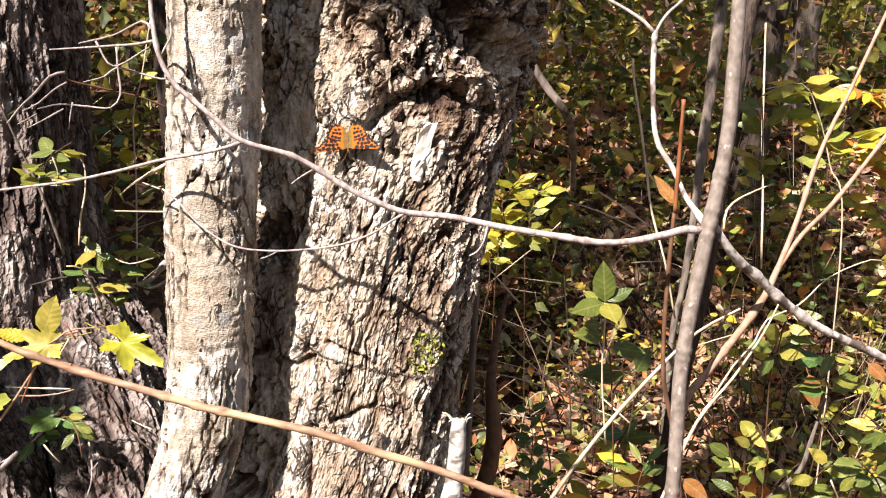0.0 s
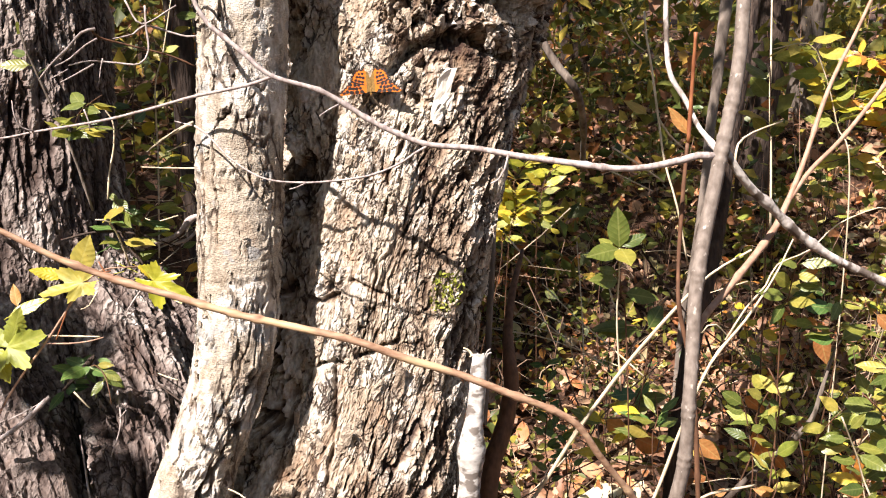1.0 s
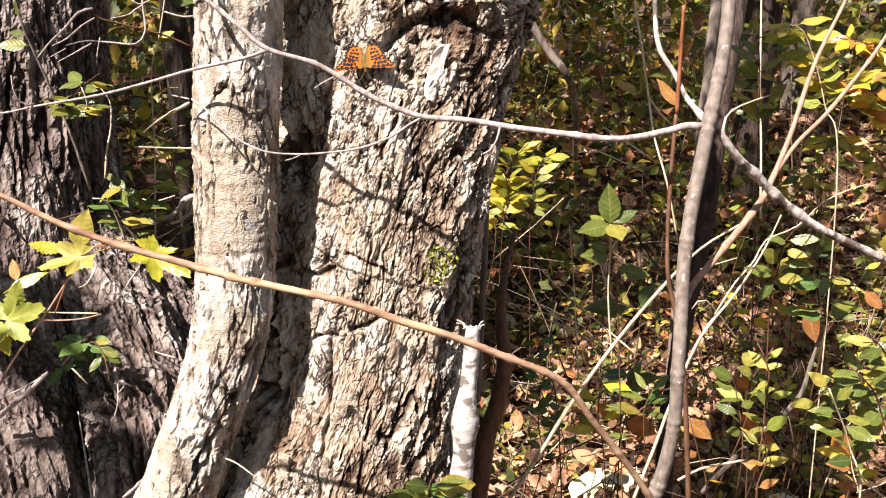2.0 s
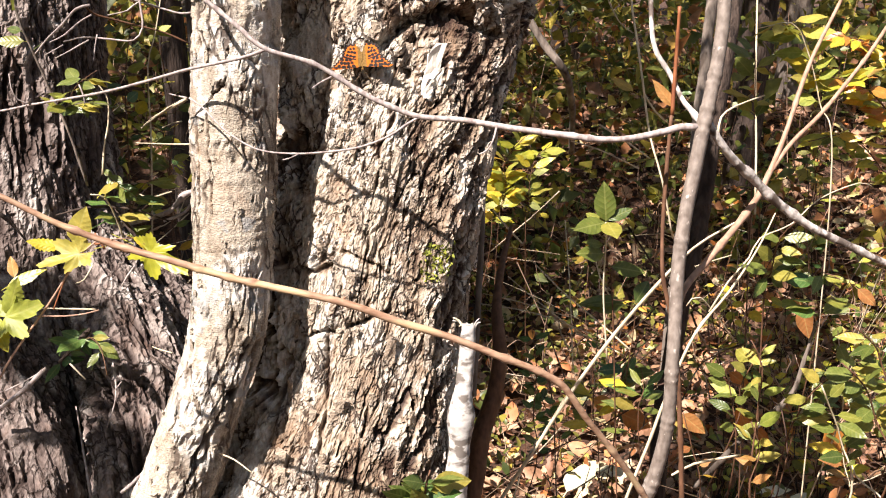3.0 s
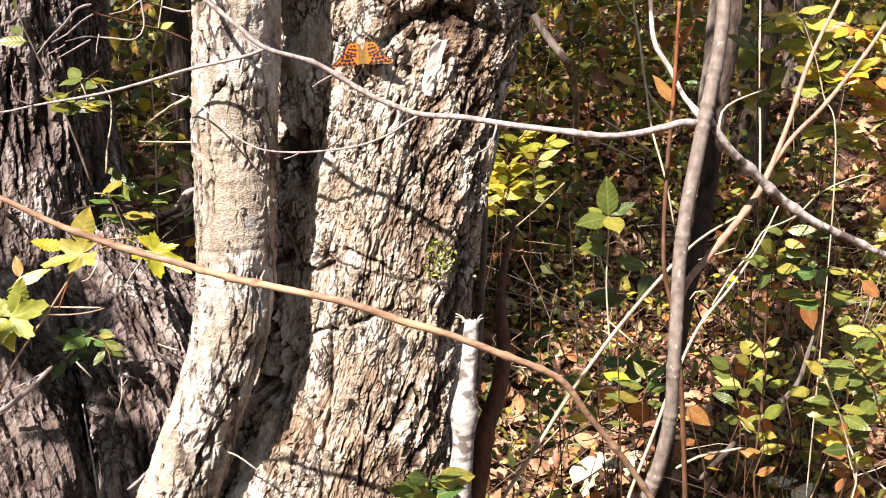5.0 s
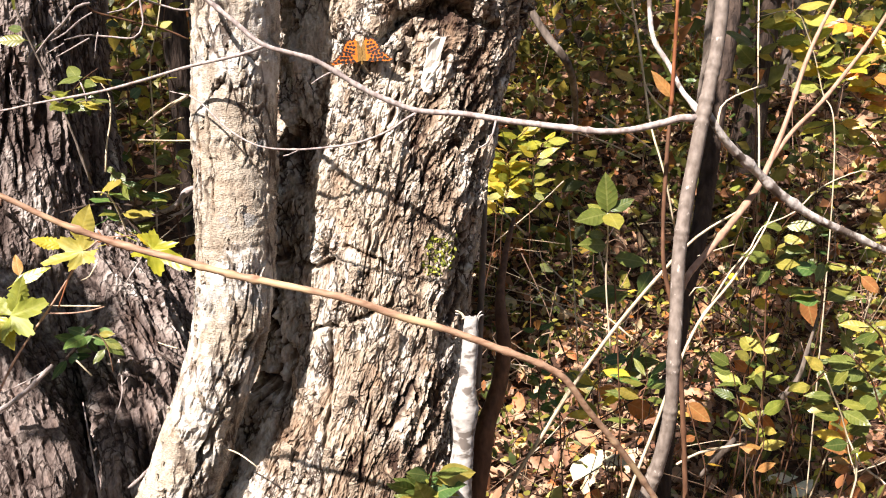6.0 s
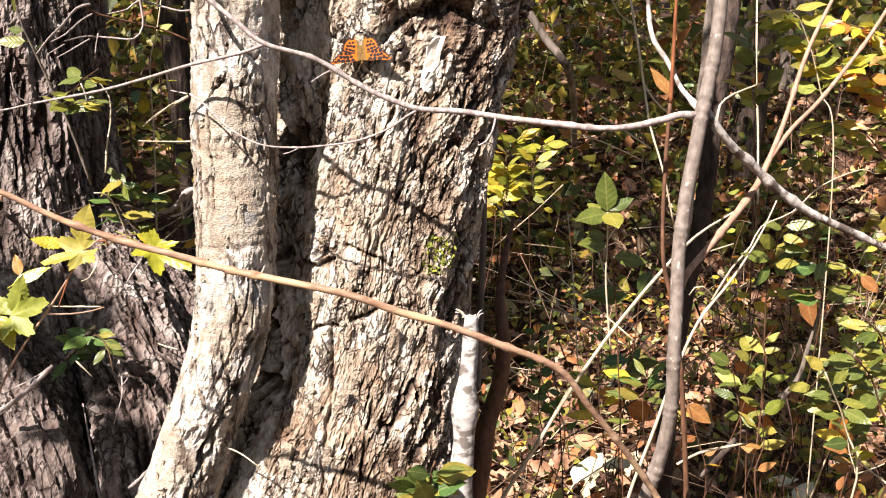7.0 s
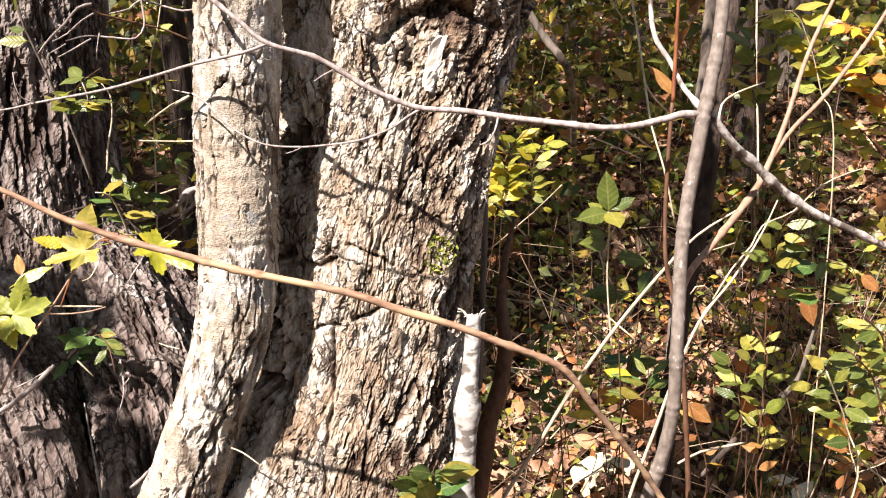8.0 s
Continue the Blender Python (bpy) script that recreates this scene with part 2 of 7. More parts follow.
def tube(points, radii, sides=8, step=0.008, rough=0.06, knots=0, seed=1, origin=(0, 0, 0), rings=()):
    """A round stem along points; radii at its ends (or one for each point); rough: how uneven; knots: swollen nodes."""
    pts = np.array([p[:3] for p in points], float) - np.array(origin)
    r = np.interp(np.linspace(0, 1, len(pts)), np.linspace(0, 1, len(radii)), radii)
    path = smooth_path(np.c_[pts, r], step)
    c, r = path[:, :3], path[:, 3].copy()
    g = np.random.default_rng(seed)
    n = len(c)
    wob = np.interp(np.arange(n), np.arange(0, n + 6, 6), g.normal(0, 1, len(np.arange(0, n + 6, 6))))
    r *= 1 + rough * wob
    for k in g.uniform(0.05, 0.95, knots) * n:
        r *= 1 + 0.35 * np.exp(-(((np.arange(n) - k) * step / (1.2 * r.mean())) ** 2))
    for k in rings:
        r *= 1 + 0.13 * np.exp(-(((c[:, 2] + origin[2] - k) / 0.0022) ** 2)) + 0.10 * np.exp(-(((c[:, 2] + origin[2] - k + 0.006) / 0.0015) ** 2))
    wig = np.stack([np.interp(np.arange(n), np.arange(0, n + 9, 9), g.normal(0, 1, len(np.arange(0, n + 9, 9)))) for _ in range(3)], 1)
    c = c + wig * r[:, None] * rough * 2.0
    t = np.gradient(c, axis=0)
    t /= np.linalg.norm(t, axis=1)[:, None] + 1e-12
    side = np.cross(t[0], (0.3, 0.9, 0.2))
    side /= np.linalg.norm(side)
    verts, faces = [], []
    ang = np.linspace(0, 2 * np.pi, sides, endpoint=False)
    for i in range(n):
        side = side - t[i] * (side @ t[i])
        side /= np.linalg.norm(side)
        up = np.cross(t[i], side)
        rr = r[i] * (1 + rough * 0.7 * g.normal(0, 1, sides))
        verts.append(c[i] + (np.cos(ang) * rr)[:, None] * side + (np.sin(ang) * rr)[:, None] * up)
    verts = np.vstack(verts)
    for i in range(n - 1):
        for j in range(sides):
            k = (j + 1) % sides
            faces.append((i * sides + j, i * sides + k, (i + 1) * sides + k, (i + 1) * sides + j))
    faces.append(tuple(range(sides))[::-1])
    faces.append(tuple((n - 1) * sides + j for j in range(sides)))
    return mesh_from("stem", verts, faces)


# ---- bark relief ----
def hash2(a, b, k):
    h = (a.astype(np.int64) * 374761393 + b.astype(np.int64) * 668265263 + k * 1442695041) & 0x7FFFFFFF
    h = ((h ^ (h >> 13)) * 1274126177) & 0x7FFFFFFF
    return ((h ^ (h >> 16)) & 0xFFFF) / 65535.0


def value_noise(x, y, k=0):
    i, j = np.floor(x), np.floor(y)
    u, v = x - i, y - j
    u, v = u * u * (3 - 2 * u), v * v * (3 - 2 * v)
    a, b, c, d = hash2(i, j, k), hash2(i + 1, j, k), hash2(i, j + 1, k), hash2(i + 1, j + 1, k)
    return (a * (1 - u) + b * u) * (1 - v) + (c * (1 - u) + d * u) * v


def fractal(x, y, octaves=4, k=0):
    total, amp = 0.0, 0.5
    for o in range(octaves):
        total = total + amp * (value_noise(x, y, k + o) * 2 - 1)
        x, y, amp = x * 2.03 + 5.1, y * 2.03 + 1.7, amp * 0.5
    return total


def cells(x, y, k=0):
    """Distance to the nearest cell border (0 at it), a number for each cell, and the way from its middle."""
    i, j = np.floor(x), np.floor(y)
    near, second, ident = np.full(x.shape, 9.0), np.full(x.shape, 9.0), np.zeros(x.shape)
    ox, oy = np.zeros(x.shape), np.zeros(x.shape)
    for di in (-1, 0, 1):
        for dj in (-1, 0, 1):
            a, b = i + di, j + dj
            dx, dy = x - a - hash2(a, b, k), y - b - hash2(a, b, k + 1)
            d = np.hypot(dx, dy)
            closer = d < near
            second = np.where(closer, near, np.minimum(second, d))
            ident = np.where(closer, hash2(a, b, k + 2), ident)
            ox, oy = np.where(closer, dx, ox), np.where(closer, dy, oy)
            near = np.where(closer, d, near)
    return second - near, ident, ox, oy


def step01(x, a, b):
    t = np.clip((x - a) / (b - a), 0, 1)
    return t * t * (3 - 2 * t)


def trunk_mesh(name, spine, relief, cols, rows, front=0.72, flutes=(), band=(0.0, 0.85), crisp=False):
    """A trunk as a dense skin. spine: rows of x, y, z, radius, upwards; relief(s, z, angle) gives metres of relief and
    the bark's tone 0 to 1, with s the way round in metres from the front (-y). front: share of the columns on the front
    half; band: the heights with the closest rows."""
    sp = smooth_path(spine, 0.02)
    low, top = sp[0, 2], sp[-1, 2]
    z = np.interp(np.linspace(0, 1, rows), (0, 0.05, 0.92, 1), (low, max(low, band[0]), band[1], top))
    cx, cy, rad = (np.interp(z, sp[:, 2], sp[:, n]) for n in (0, 1, 3))
    nf = int(cols * front)
    ang = np.r_[np.linspace(-np.pi * 0.56, np.pi * 0.56, nf), np.linspace(np.pi * 0.56, np.pi * 1.44, cols - nf + 2)[1:-1]]
    A, Z = np.meshgrid(ang, z)
    R = np.broadcast_to(rad[:, None], A.shape).copy()
    for amp, n, ph, z0, fall in flutes:
        R = R * (1 + amp * np.cos(n * (A - ph)) * np.exp(-np.maximum(Z - z0, 0) / fall))
    h, w = relief(A * rad[(z > 0) & (z < 0.8)].mean(), Z, A)
    R = R + h
    X, Y = cx[:, None] + np.sin(A) * R, cy[:, None] - np.cos(A) * R
    verts = np.stack([X, Y, Z], -1).reshape(-1, 3)
    i, j = np.meshgrid(np.arange(rows - 1), np.arange(cols), indexing="ij")
    k = (j + 1) % cols
    quads = np.stack([i * cols + j, i * cols + k, (i + 1) * cols + k, (i + 1) * cols + j], -1).reshape(-1, 4)
    me = bpy.data.meshes.new(name)
    me.vertices.add(len(verts))
    me.vertices.foreach_set("co", verts.ravel())
    me.loops.add(quads.size)
    me.loops.foreach_set("vertex_index", quads.ravel().astype(np.int32))
    me.polygons.add(len(quads))
    me.polygons.foreach_set("loop_start", np.arange(0, quads.size, 4, dtype=np.int32))
    me.polygons.foreach_set("use_smooth", np.full(len(quads), not crisp))
    me.update(calc_edges=True)
    at = me.attributes.new("bark_tone", "FLOAT", "POINT")
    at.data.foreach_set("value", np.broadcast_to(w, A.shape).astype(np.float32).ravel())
    return me


def groove(s, z, line, width):
    """Nearness, 0 to 1, to a line of (s, z) points."""
    best = np.full(s.shape, 9.0)
    for (a, b), (c, d) in zip(line[:-1], line[1:]):
        t = np.clip(((s - a) * (c - a) + (z - b) * (d - b)) / ((c - a) ** 2 + (d - b) ** 2), 0, 1)
        best = np.minimum(best, np.hypot(s - a - t * (c - a), z - b - t * (d - b)))
    return np.exp(-((best / width) ** 2))


def cracked(x, y, k, wide, drop, rise, tip, gate=1.0):
    """Flat plates parted by narrow jagged cracks; wide: the cracks' width, gate: how open they are."""
    e, n, ox, oy = cells(x, y, k)
    m, q = (n * 7.13) % 1.0, (n * 13.7) % 1.0
    crack = (1 - step01(e, wide * 0.3, wide)) * gate
    return -drop * crack + rise * (n - 0.5) * 2 + tip * ((m - 0.5) * ox + (q - 0.5) * oy) * 2, n, crack


def terraced(n, steps, edge=0.35):
    """Layers that break off in steep steps."""
    v = n * steps
    f = np.floor(v)
    return (f + step01(v - f, 1 - edge, 1.0)) / steps


def fissure(u, v, k, octaves, edge):
    """1 along winding lines, 0 off them."""
    return 1 - step01(np.abs(fractal(u, v, octaves, k)), edge * 0.2, edge)


def furrowed(s, z, a):
    """Old plated bark: layers that flake off, split by leaning furrows; crumbly over the old wound, wrinkled wood under its arch."""
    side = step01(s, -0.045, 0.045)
    lean = s - (0.04 + 0.22 * side) * (z - 0.35)
    jx = fractal(s * 130, z * 90, 4, 11) * 0.0024 + fractal(s * 40, z * 20, 2, 13) * 0.004
    jz = fractal(s * 130, z * 90, 4, 21) * 0.0034 + fractal(s * 40, z * 20, 2, 23) * 0.008
    u, v = lean + jx, z + jz
    plain = step01(fractal(s * 13, z * 8, 3, 71) - 3.0 * (s + 0.020), -0.08, 0.14) * step01(s, -0.092, -0.066)
    knob = step01(z + 0.15 * s, 0.495, 0.52) * step01(s, -0.035, -0.005)
    scar = 1 - step01(((s - 0.055) / 0.052) ** 2 + ((z - 0.466) / 0.038) ** 2 + 0.5 * fractal(s * 60, z * 60, 3, 66), 0.6, 1.1)
    A, B, C = fractal(u * 66, v * 24, 5, 31), fractal(u * 190, v * 90, 4, 41), fractal(s * 420, z * 300, 3, 46)
    flank = 1 - step01(s, -0.085, -0.055)
    h2, n2, c2 = cracked(u / 0.0062, v / 0.017, 44, 0.20, 0.0017, 0.0008, 0.0011, step01(fractal(s * 50, z * 30, 3, 73), -0.2, 0.15) * (1 - 0.5 * plain))
    h = (0.0088 + 0.011 * flank) * terraced(A, 7, 0.22) * (1 - 0.5 * plain) * (1 - 0.3 * side) + 0.0034 * terraced(B, 6, 0.25) * (1 - 0.45 * plain) + h2 + 0.0007 * C
    long = fissure(u * 42, v * 10, 51, 4, 0.036 + 0.030 * side + 0.05 * flank) * step01(fractal(s * 22, z * 9, 2, 53) + 0.55 * side + 0.5 * flank - 0.15 * plain, -0.1, 0.2)
    short = fissure(u * 88, v * 26, 55, 3, 0.05 + 0.02 * side) * step01(fractal(s * 40, z * 20, 2, 57) + 0.4 * side - 0.3 * plain, -0.05, 0.2)
    across = fissure(s * 60 + 90 * jx, z * 80, 59, 4, 0.05) * step01(fractal(s * 45, z * 40, 2, 63), 0.12, 0.25)
    D = fractal((s + jx) * 105, (z + jz) * 85, 5, 67)
    gap = fissure((s + jx) * 60, (z + jz) * 55, 69, 4, 0.09)
    crumbs = 0.018 * terraced(D, 7, 0.25) - 0.006 * gap + 0.002 * B
    wrinkle = fractal(s * 55 + 60 * jx, z * 300 + 60 * jz, 4, 65)
    h = h - 0.0062 * long - 0.0028 * short - 0.0022 * across
    h = h * (1 - 0.85 * knob) * (1 - 0.75 * scar) + knob * crumbs + scar * (0.0026 * wrinkle + 0.006 * terraced(A, 7, 0.3) - 0.0015)
    ridge = fractal(s * 26 + jx * 40, z * 13 + jz * 20, 4, 83)
    # rifts on the left flank only, there to deepen its shade
    rift = fissure(s * 20 + jx * 40, z * 8, 87, 4, 0.15) * flank
    h = h + 0.004 * fractal(s * 16, z * 7, 2, 81) + flank * 0.018 * terraced(ridge, 6, 0.3) - 0.012 * rift
    dark = 0.0
    for line, width, depth in BARK_GROOVES:
        near = groove(s + jx * 0.9, z + jz * 0.6, line, width)
        h = h - depth * near
        dark = dark + near * (width < 0.004)
    bark_tone = 0.86 + 0.45 * A + 0.32 * B + 0.25 * C + 0.16 * plain + 0.2 * (n2 - 0.5) - 0.3 * c2 + 0.3 * fractal(s * 45, z * 30, 3, 91)
    # long and rift colour also paints the left flank's shade darker
    bark_tone = bark_tone - 0.75 * long - 0.45 * short - 0.35 * across - 0.4 * gap * knob - 0.5 * dark - 0.7 * rift + 0.5 * ridge * flank
    # first term paints darker, browner patches on the side turned from the sun
    bark_tone = bark_tone - 0.24 * side * step01(fractal(s * 40, z * 25, 3, 95), -0.25, 0.1) - scar * (0.10 - 0.4 * wrinkle) - 0.08 * knob * step01(fractal(s * 30, z * 30, 3, 99), -0.1, 0.15)
    bark_tone = bark_tone - 0.20 * step01(0.24 - z, -0.06, 0.10) * step01(fractal(s * 22, z * 12, 3, 97), -0.1, 0.2)
    return h, np.clip(bark_tone, 0, 1)


def scaly(s, z, a):
    """Younger smooth bark: scattered upright splits whose edges lift, scales and fissures on one flank of the foot, level wrinkles."""
    jx = fractal(s * 120, z * 80, 4, 111) * 0.0030 + fractal(s * 40, z * 20, 2, 113) * 0.004
    jz = fractal(s * 120, z * 80, 4, 121) * 0.0040 + fractal(s * 40, z * 20, 2, 123) * 0.006
    low = (1 - step01(z, 0.20, 0.36)) * step01(s, -0.010, 0.014)
    e1, n1, ox, oy = cells((s + jx) / 0.0115, (z + jz) / 0.036, 131)
    gate = step01(fractal(s * 60, z * 40, 3, 136), 0.16 - 0.26 * low, 0.26 - 0.22 * low)
    split = (1 - step01(e1, 0.02, 0.11)) * gate * (0.12 + 0.88 * step01(np.abs(ox) / (np.abs(ox) + np.abs(oy) + 1e-6), 0.42, 0.72))
    lift = np.exp(-(((e1 - 0.2) / 0.1) ** 2)) * gate * 0.0011
    B = fractal((s + jx) * 150, (z + jz) * 55, 4, 141)
    scales = step01(fractal(s * 50, z * 45, 3, 146), 0.16 - 0.45 * low, 0.30 - 0.40 * low)
    deep = fissure((s + jx) * 70, (z + jz) * 13, 145, 3, 0.10) * low
    spots = step01(value_noise(s * 420, z * 330, 148), 0.80, 0.92)
    h = lift - 0.0030 * split - 0.0050 * deep + 0.0045 * terraced(B, 6) * scales + 0.0004 * spots
    h = h + 0.0007 * fractal(s * 26, z * 230, 4, 151) + 0.0004 * fractal(s * 330, z * 330, 2, 156) + 0.0024 * fractal(s * 18, z * 10, 3, 161)
    torn = 0.0
    for line, width, depth in THIN_SPLITS:
        rag = fractal(s * 500, z * 260, 3, 191) * 0.0016
        near = groove(s + jx * 1.1 + rag, z + jz, line, 0.75 * width)
        edge = groove(s + jx * 1.1 + rag, z + jz, [(p - 1.3 * width, q) for p, q in line], 0.7 * width)
        near = near * step01(fractal(s * 130, z * 70, 2, 193), -0.6, -0.2)
        h = h - 0.8 * depth * near + 0.3 * depth * edge * (1 - near)
        torn = torn + near
    # first term paints the foot's shaded right flank browner; second is patchy bark
    brown = 0.5 * low + 0.35 * step01(fractal(s * 70, z * 16, 3, 181), 0.12, 0.3) * step01(z, 0.25, 0.4)
    w = 0.82 - 0.7 * split - 0.6 * deep - 0.9 * torn - 0.28 * brown * step01(fractal(s * 90, z * 60, 3, 186), -0.3, 0.2) + 0.3 * B * scales + 0.40 * fractal(s * 45, z * 30, 4, 171) + 0.25 * fractal(s * 30, z * 260, 3, 176)
    return h, np.clip(w, 0, 1)


def ridged(s, z, a):
    """Long upright ridges of an old trunk, flaking and finely broken across."""
    jx = fractal(s * 90, z * 60, 4, 211) * 0.004 + fractal(s * 20, z * 10, 2, 213) * 0.008
    jz = fractal(s * 90, z * 60, 4, 221) * 0.008 + fractal(s * 20, z * 10, 2, 223) * 0.02
    u, v = s + jx, z + jz
    A, B = fractal(u * 50, v * 10, 4, 231), fractal(u * 150, v * 50, 4, 241)
    crack = fissure(u * 34, v * 5, 235, 3, 0.085) * step01(fractal(s * 20, z * 8, 2, 237), -0.25, 0.05)
    furrow = fissure(u * 80, v * 12, 239, 3, 0.09)
    h = 0.013 * terraced(A, 6, 0.25) + 0.0055 * terraced(B, 5, 0.25) - 0.007 * crack - 0.004 * furrow + 0.0012 * fractal(s * 320, z * 200, 3, 251)
    return h, np.clip(0.70 + 0.45 * A + 0.35 * B - 0.55 * crack - 0.4 * furrow + 0.3 * fractal(s * 50, z * 30, 3, 261), 0, 1)


# ---- leaves ----
def leaf_mesh(name, length=0.05, width=0.5, kind="ovate", fold=0.25, curl=0.25, teeth=0, stalk=0.15, seed=0, n=9):
    """A leaf along +y from its stalk, face up: outline by kind, folded along the midrib, curled along its length."""
    g = np.random.default_rng(seed)
    m = teeth * 6 if teeth else n
    t = np.linspace(0, 1, m + 1)
    if kind == "ovate":
        half = width * 0.5 * np.sin(np.pi * t**0.8) ** 0.85 * (1 - 0.25 * t)
    elif kind == "lance":
        half = width * 0.5 * np.sin(np.pi * t**0.9) ** 1.2
    else:
        half = width * 0.5 * np.sqrt(np.clip(1 - (2 * t - 1) ** 2, 0, 1)) * (1.06 - 0.1 * t)
    if teeth:
        saw = (t * teeth) % 1
        half = half * (1 - 0.24 * saw)
    half[0], half[-1] = 0.004, 0.002
    k = fold * (1 + 0.2 * g.normal())
    verts, faces = [], []
    for i, (a, b) in enumerate(zip(t, half)):
        droop = -curl * a * a * 0.6
        wave = 0.03 * np.sin(9 * a + seed)
        for q in (-1, -0.5, 0, 0.5, 1):
            verts.append((q * b, a + 0.1 * abs(q) * b, droop + abs(q) * b * k - (q * q) * b * 0.25 + wave * abs(q)))
    for i in range(m):
        for q in range(4):
            o = i * 5 + q
            faces.append((o, o + 1, o + 6, o + 5))
    o = len(verts)
    sw = 0.012
    for a, zz in ((0.02, 0.0), (-stalk, -0.02)):
        verts += [(-sw, a, zz), (sw, a, zz), (0, a, zz - sw)]
    faces += [(o, o + 1, o + 4, o + 3), (o + 1, o + 2, o + 5, o + 4), (o + 2, o, o + 3, o + 5)]
    return mesh_from(name, np.array(verts) * length, faces)


def maple_mesh(name, seed, teeth=5):
    """A palmate leaf along +y: five pointed lobes with toothed rims, gently cupped."""
    g = np.random.default_rng(seed)
    ang = np.linspace(-2.75, 2.75, 89)
    r = 0.30 + 0 * ang
    for mid, high, wide in ((0, 0.62, 0.30), (-0.95, 0.60, 0.30), (0.95, 0.58, 0.30), (-1.95, 0.44, 0.32), (1.95, 0.46, 0.32)):
        r = np.maximum(r, high * (1 + 0.08 * g.normal()) * np.clip(1 - np.abs(ang - mid) / (wide * 2.1), 0, 1) ** 0.62)
    r = r * (1 - 0.16 * ((np.arange(89) * teeth / 16) % 1))
    cup, wave = 0.18 * g.uniform(0.5, 1.4), g.uniform(0, 6)
    verts, faces = [(0, 0.36, 0)], []
    for k in (0.35, 0.7, 1.0):
        for a, q in zip(ang, r):
            x, y = math.sin(a) * q * k, 0.36 + math.cos(a) * q * k
            verts.append((x, y, cup * q * k * k + 0.05 * k * math.sin(3 * a + wave) - 0.15 * y * y))
    n = len(ang)
    faces += [(0, 1 + i, 2 + i) for i in range(n - 1)]
    for k in range(2):
        faces += [(1 + k * n + i, 1 + (k + 1) * n + i, 2 + (k + 1) * n + i, 2 + k * n + i) for i in range(n - 1)]
    o = len(verts)
    for a, zz in ((0.10, 0.0), (-0.3, -0.04)):
        verts += [(-0.012, a, zz), (0.012, a, zz), (0, a, zz - 0.012)]
    faces += [(o, o + 1, o + 4, o + 3), (o + 1, o + 2, o + 5, o + 4), (o + 2, o, o + 3, o + 5)]
    return mesh_from(name, verts, faces)


def leaf_template(width=0.5, fold=0.2, curl=0.2, kind="ovate"):
    """A light leaf of unit length for scattering: vertices and quads."""
    t = np.array([0, 0.18, 0.42, 0.68, 0.88, 1.0])
    half = width * 0.5 * np.array([0.02, 0.62, 1.0, 0.82, 0.42, 0.01])
    if kind == "oak":
        t = np.linspace(0, 1, 7)
        half = width * 0.5 * np.array([0.03, 0.6, 0.42, 0.9, 0.55, 0.8, 0.02])
    if kind == "light":
        t, half = np.array([0, 0.45, 1.0]), width * 0.5 * np.array([0.05, 1.0, 0.02])
    verts, faces = [], []
    for a, b in zip(t, half):
        for q in (-1, 0, 1):
            verts.append((q * b, a, -curl * a * a + abs(q) * b * fold))
    for i in range(len(t) - 1):
        for q in (0, 1):
            o = i * 3 + q
            faces.append((o, o + 1, o + 4, o + 3))
    return np.array(verts), np.array(faces)


def turns(n, g, tilt=0.6, yaw=None):
    """Random turns: leaf faces up, tipped by about tilt radians."""
    yaw = g.uniform(0, 2 * np.pi, n) if yaw is None else yaw
    rx, ry = g.normal(0, tilt, n), g.normal(0, tilt, n)
    out = np.zeros((n, 3, 3))
    cz, sz, cx, sx, cy, sy = np.cos(yaw), np.sin(yaw), np.cos(rx), np.sin(rx), np.cos(ry), np.sin(ry)
    one, nil = np.ones(n), np.zeros(n)
    Rz = np.stack([np.stack([cz, -sz, nil], -1), np.stack([sz, cz, nil], -1), np.stack([nil, nil, one], -1)], -2)
    Rx = np.stack([np.stack([one, nil, nil], -1), np.stack([nil, cx, -sx], -1), np.stack([nil, sx, cx], -1)], -2)
    Ry = np.stack([np.stack([cy, nil, sy], -1), np.stack([nil, one, nil], -1), np.stack([-sy, nil, cy], -1)], -2)
    return Rz @ Rx @ Ry


def scattered(name, templates, places, rots, sizes, g):
    """One mesh of many leaves."""
    pick = g.integers(0, len(templates), len(places))
    V, Q, base = [], [], 0
    for n, (tv, tf) in enumerate(templates):
        idx = np.where(pick == n)[0]
        if not len(idx):
            continue
        v = np.einsum("nij,kj->nki", rots[idx], tv) * sizes[idx][:, None, None] + places[idx][:, None]
        f = tf[None] + (np.arange(len(idx)) * len(tv))[:, None, None] + base
        V.append(v.reshape(-1, 3))
        Q.append(f.reshape(-1, 4))
        base += len(idx) * len(tv)
    V, Q = np.vstack(V), np.vstack(Q)
    me = bpy.data.meshes.new(name)
    me.vertices.add(len(V))
    me.vertices.foreach_set("co", V.ravel())
    me.loops.add(Q.size)
    me.loops.foreach_set("vertex_index", Q.ravel().astype(np.int32))
    me.polygons.add(len(Q))
    me.polygons.foreach_set("loop_start", np.arange(0, Q.size, 4, dtype=np.int32))
    me.polygons.foreach_set("use_smooth", np.ones(len(Q), bool))
    me.update(calc_edges=True)
    return me


SMALL = [leaf_template(0.5, 0.2, 0.15), leaf_template(0.6, 0.3, 0.3), leaf_template(0.42, 0.1, 0.05)]
FAR = [leaf_template(0.55, 0.25, 0.15, "light"), leaf_template(0.7, 0.3, 0.3, "light")]
LITTER = [leaf_template(0.6, 0.5, 0.4, "oak"), leaf_template(0.7, 0.35, -0.3), leaf_template(0.55, 0.6, 0.5, "oak"), leaf_template(0.6, -0.3, 0.3)]

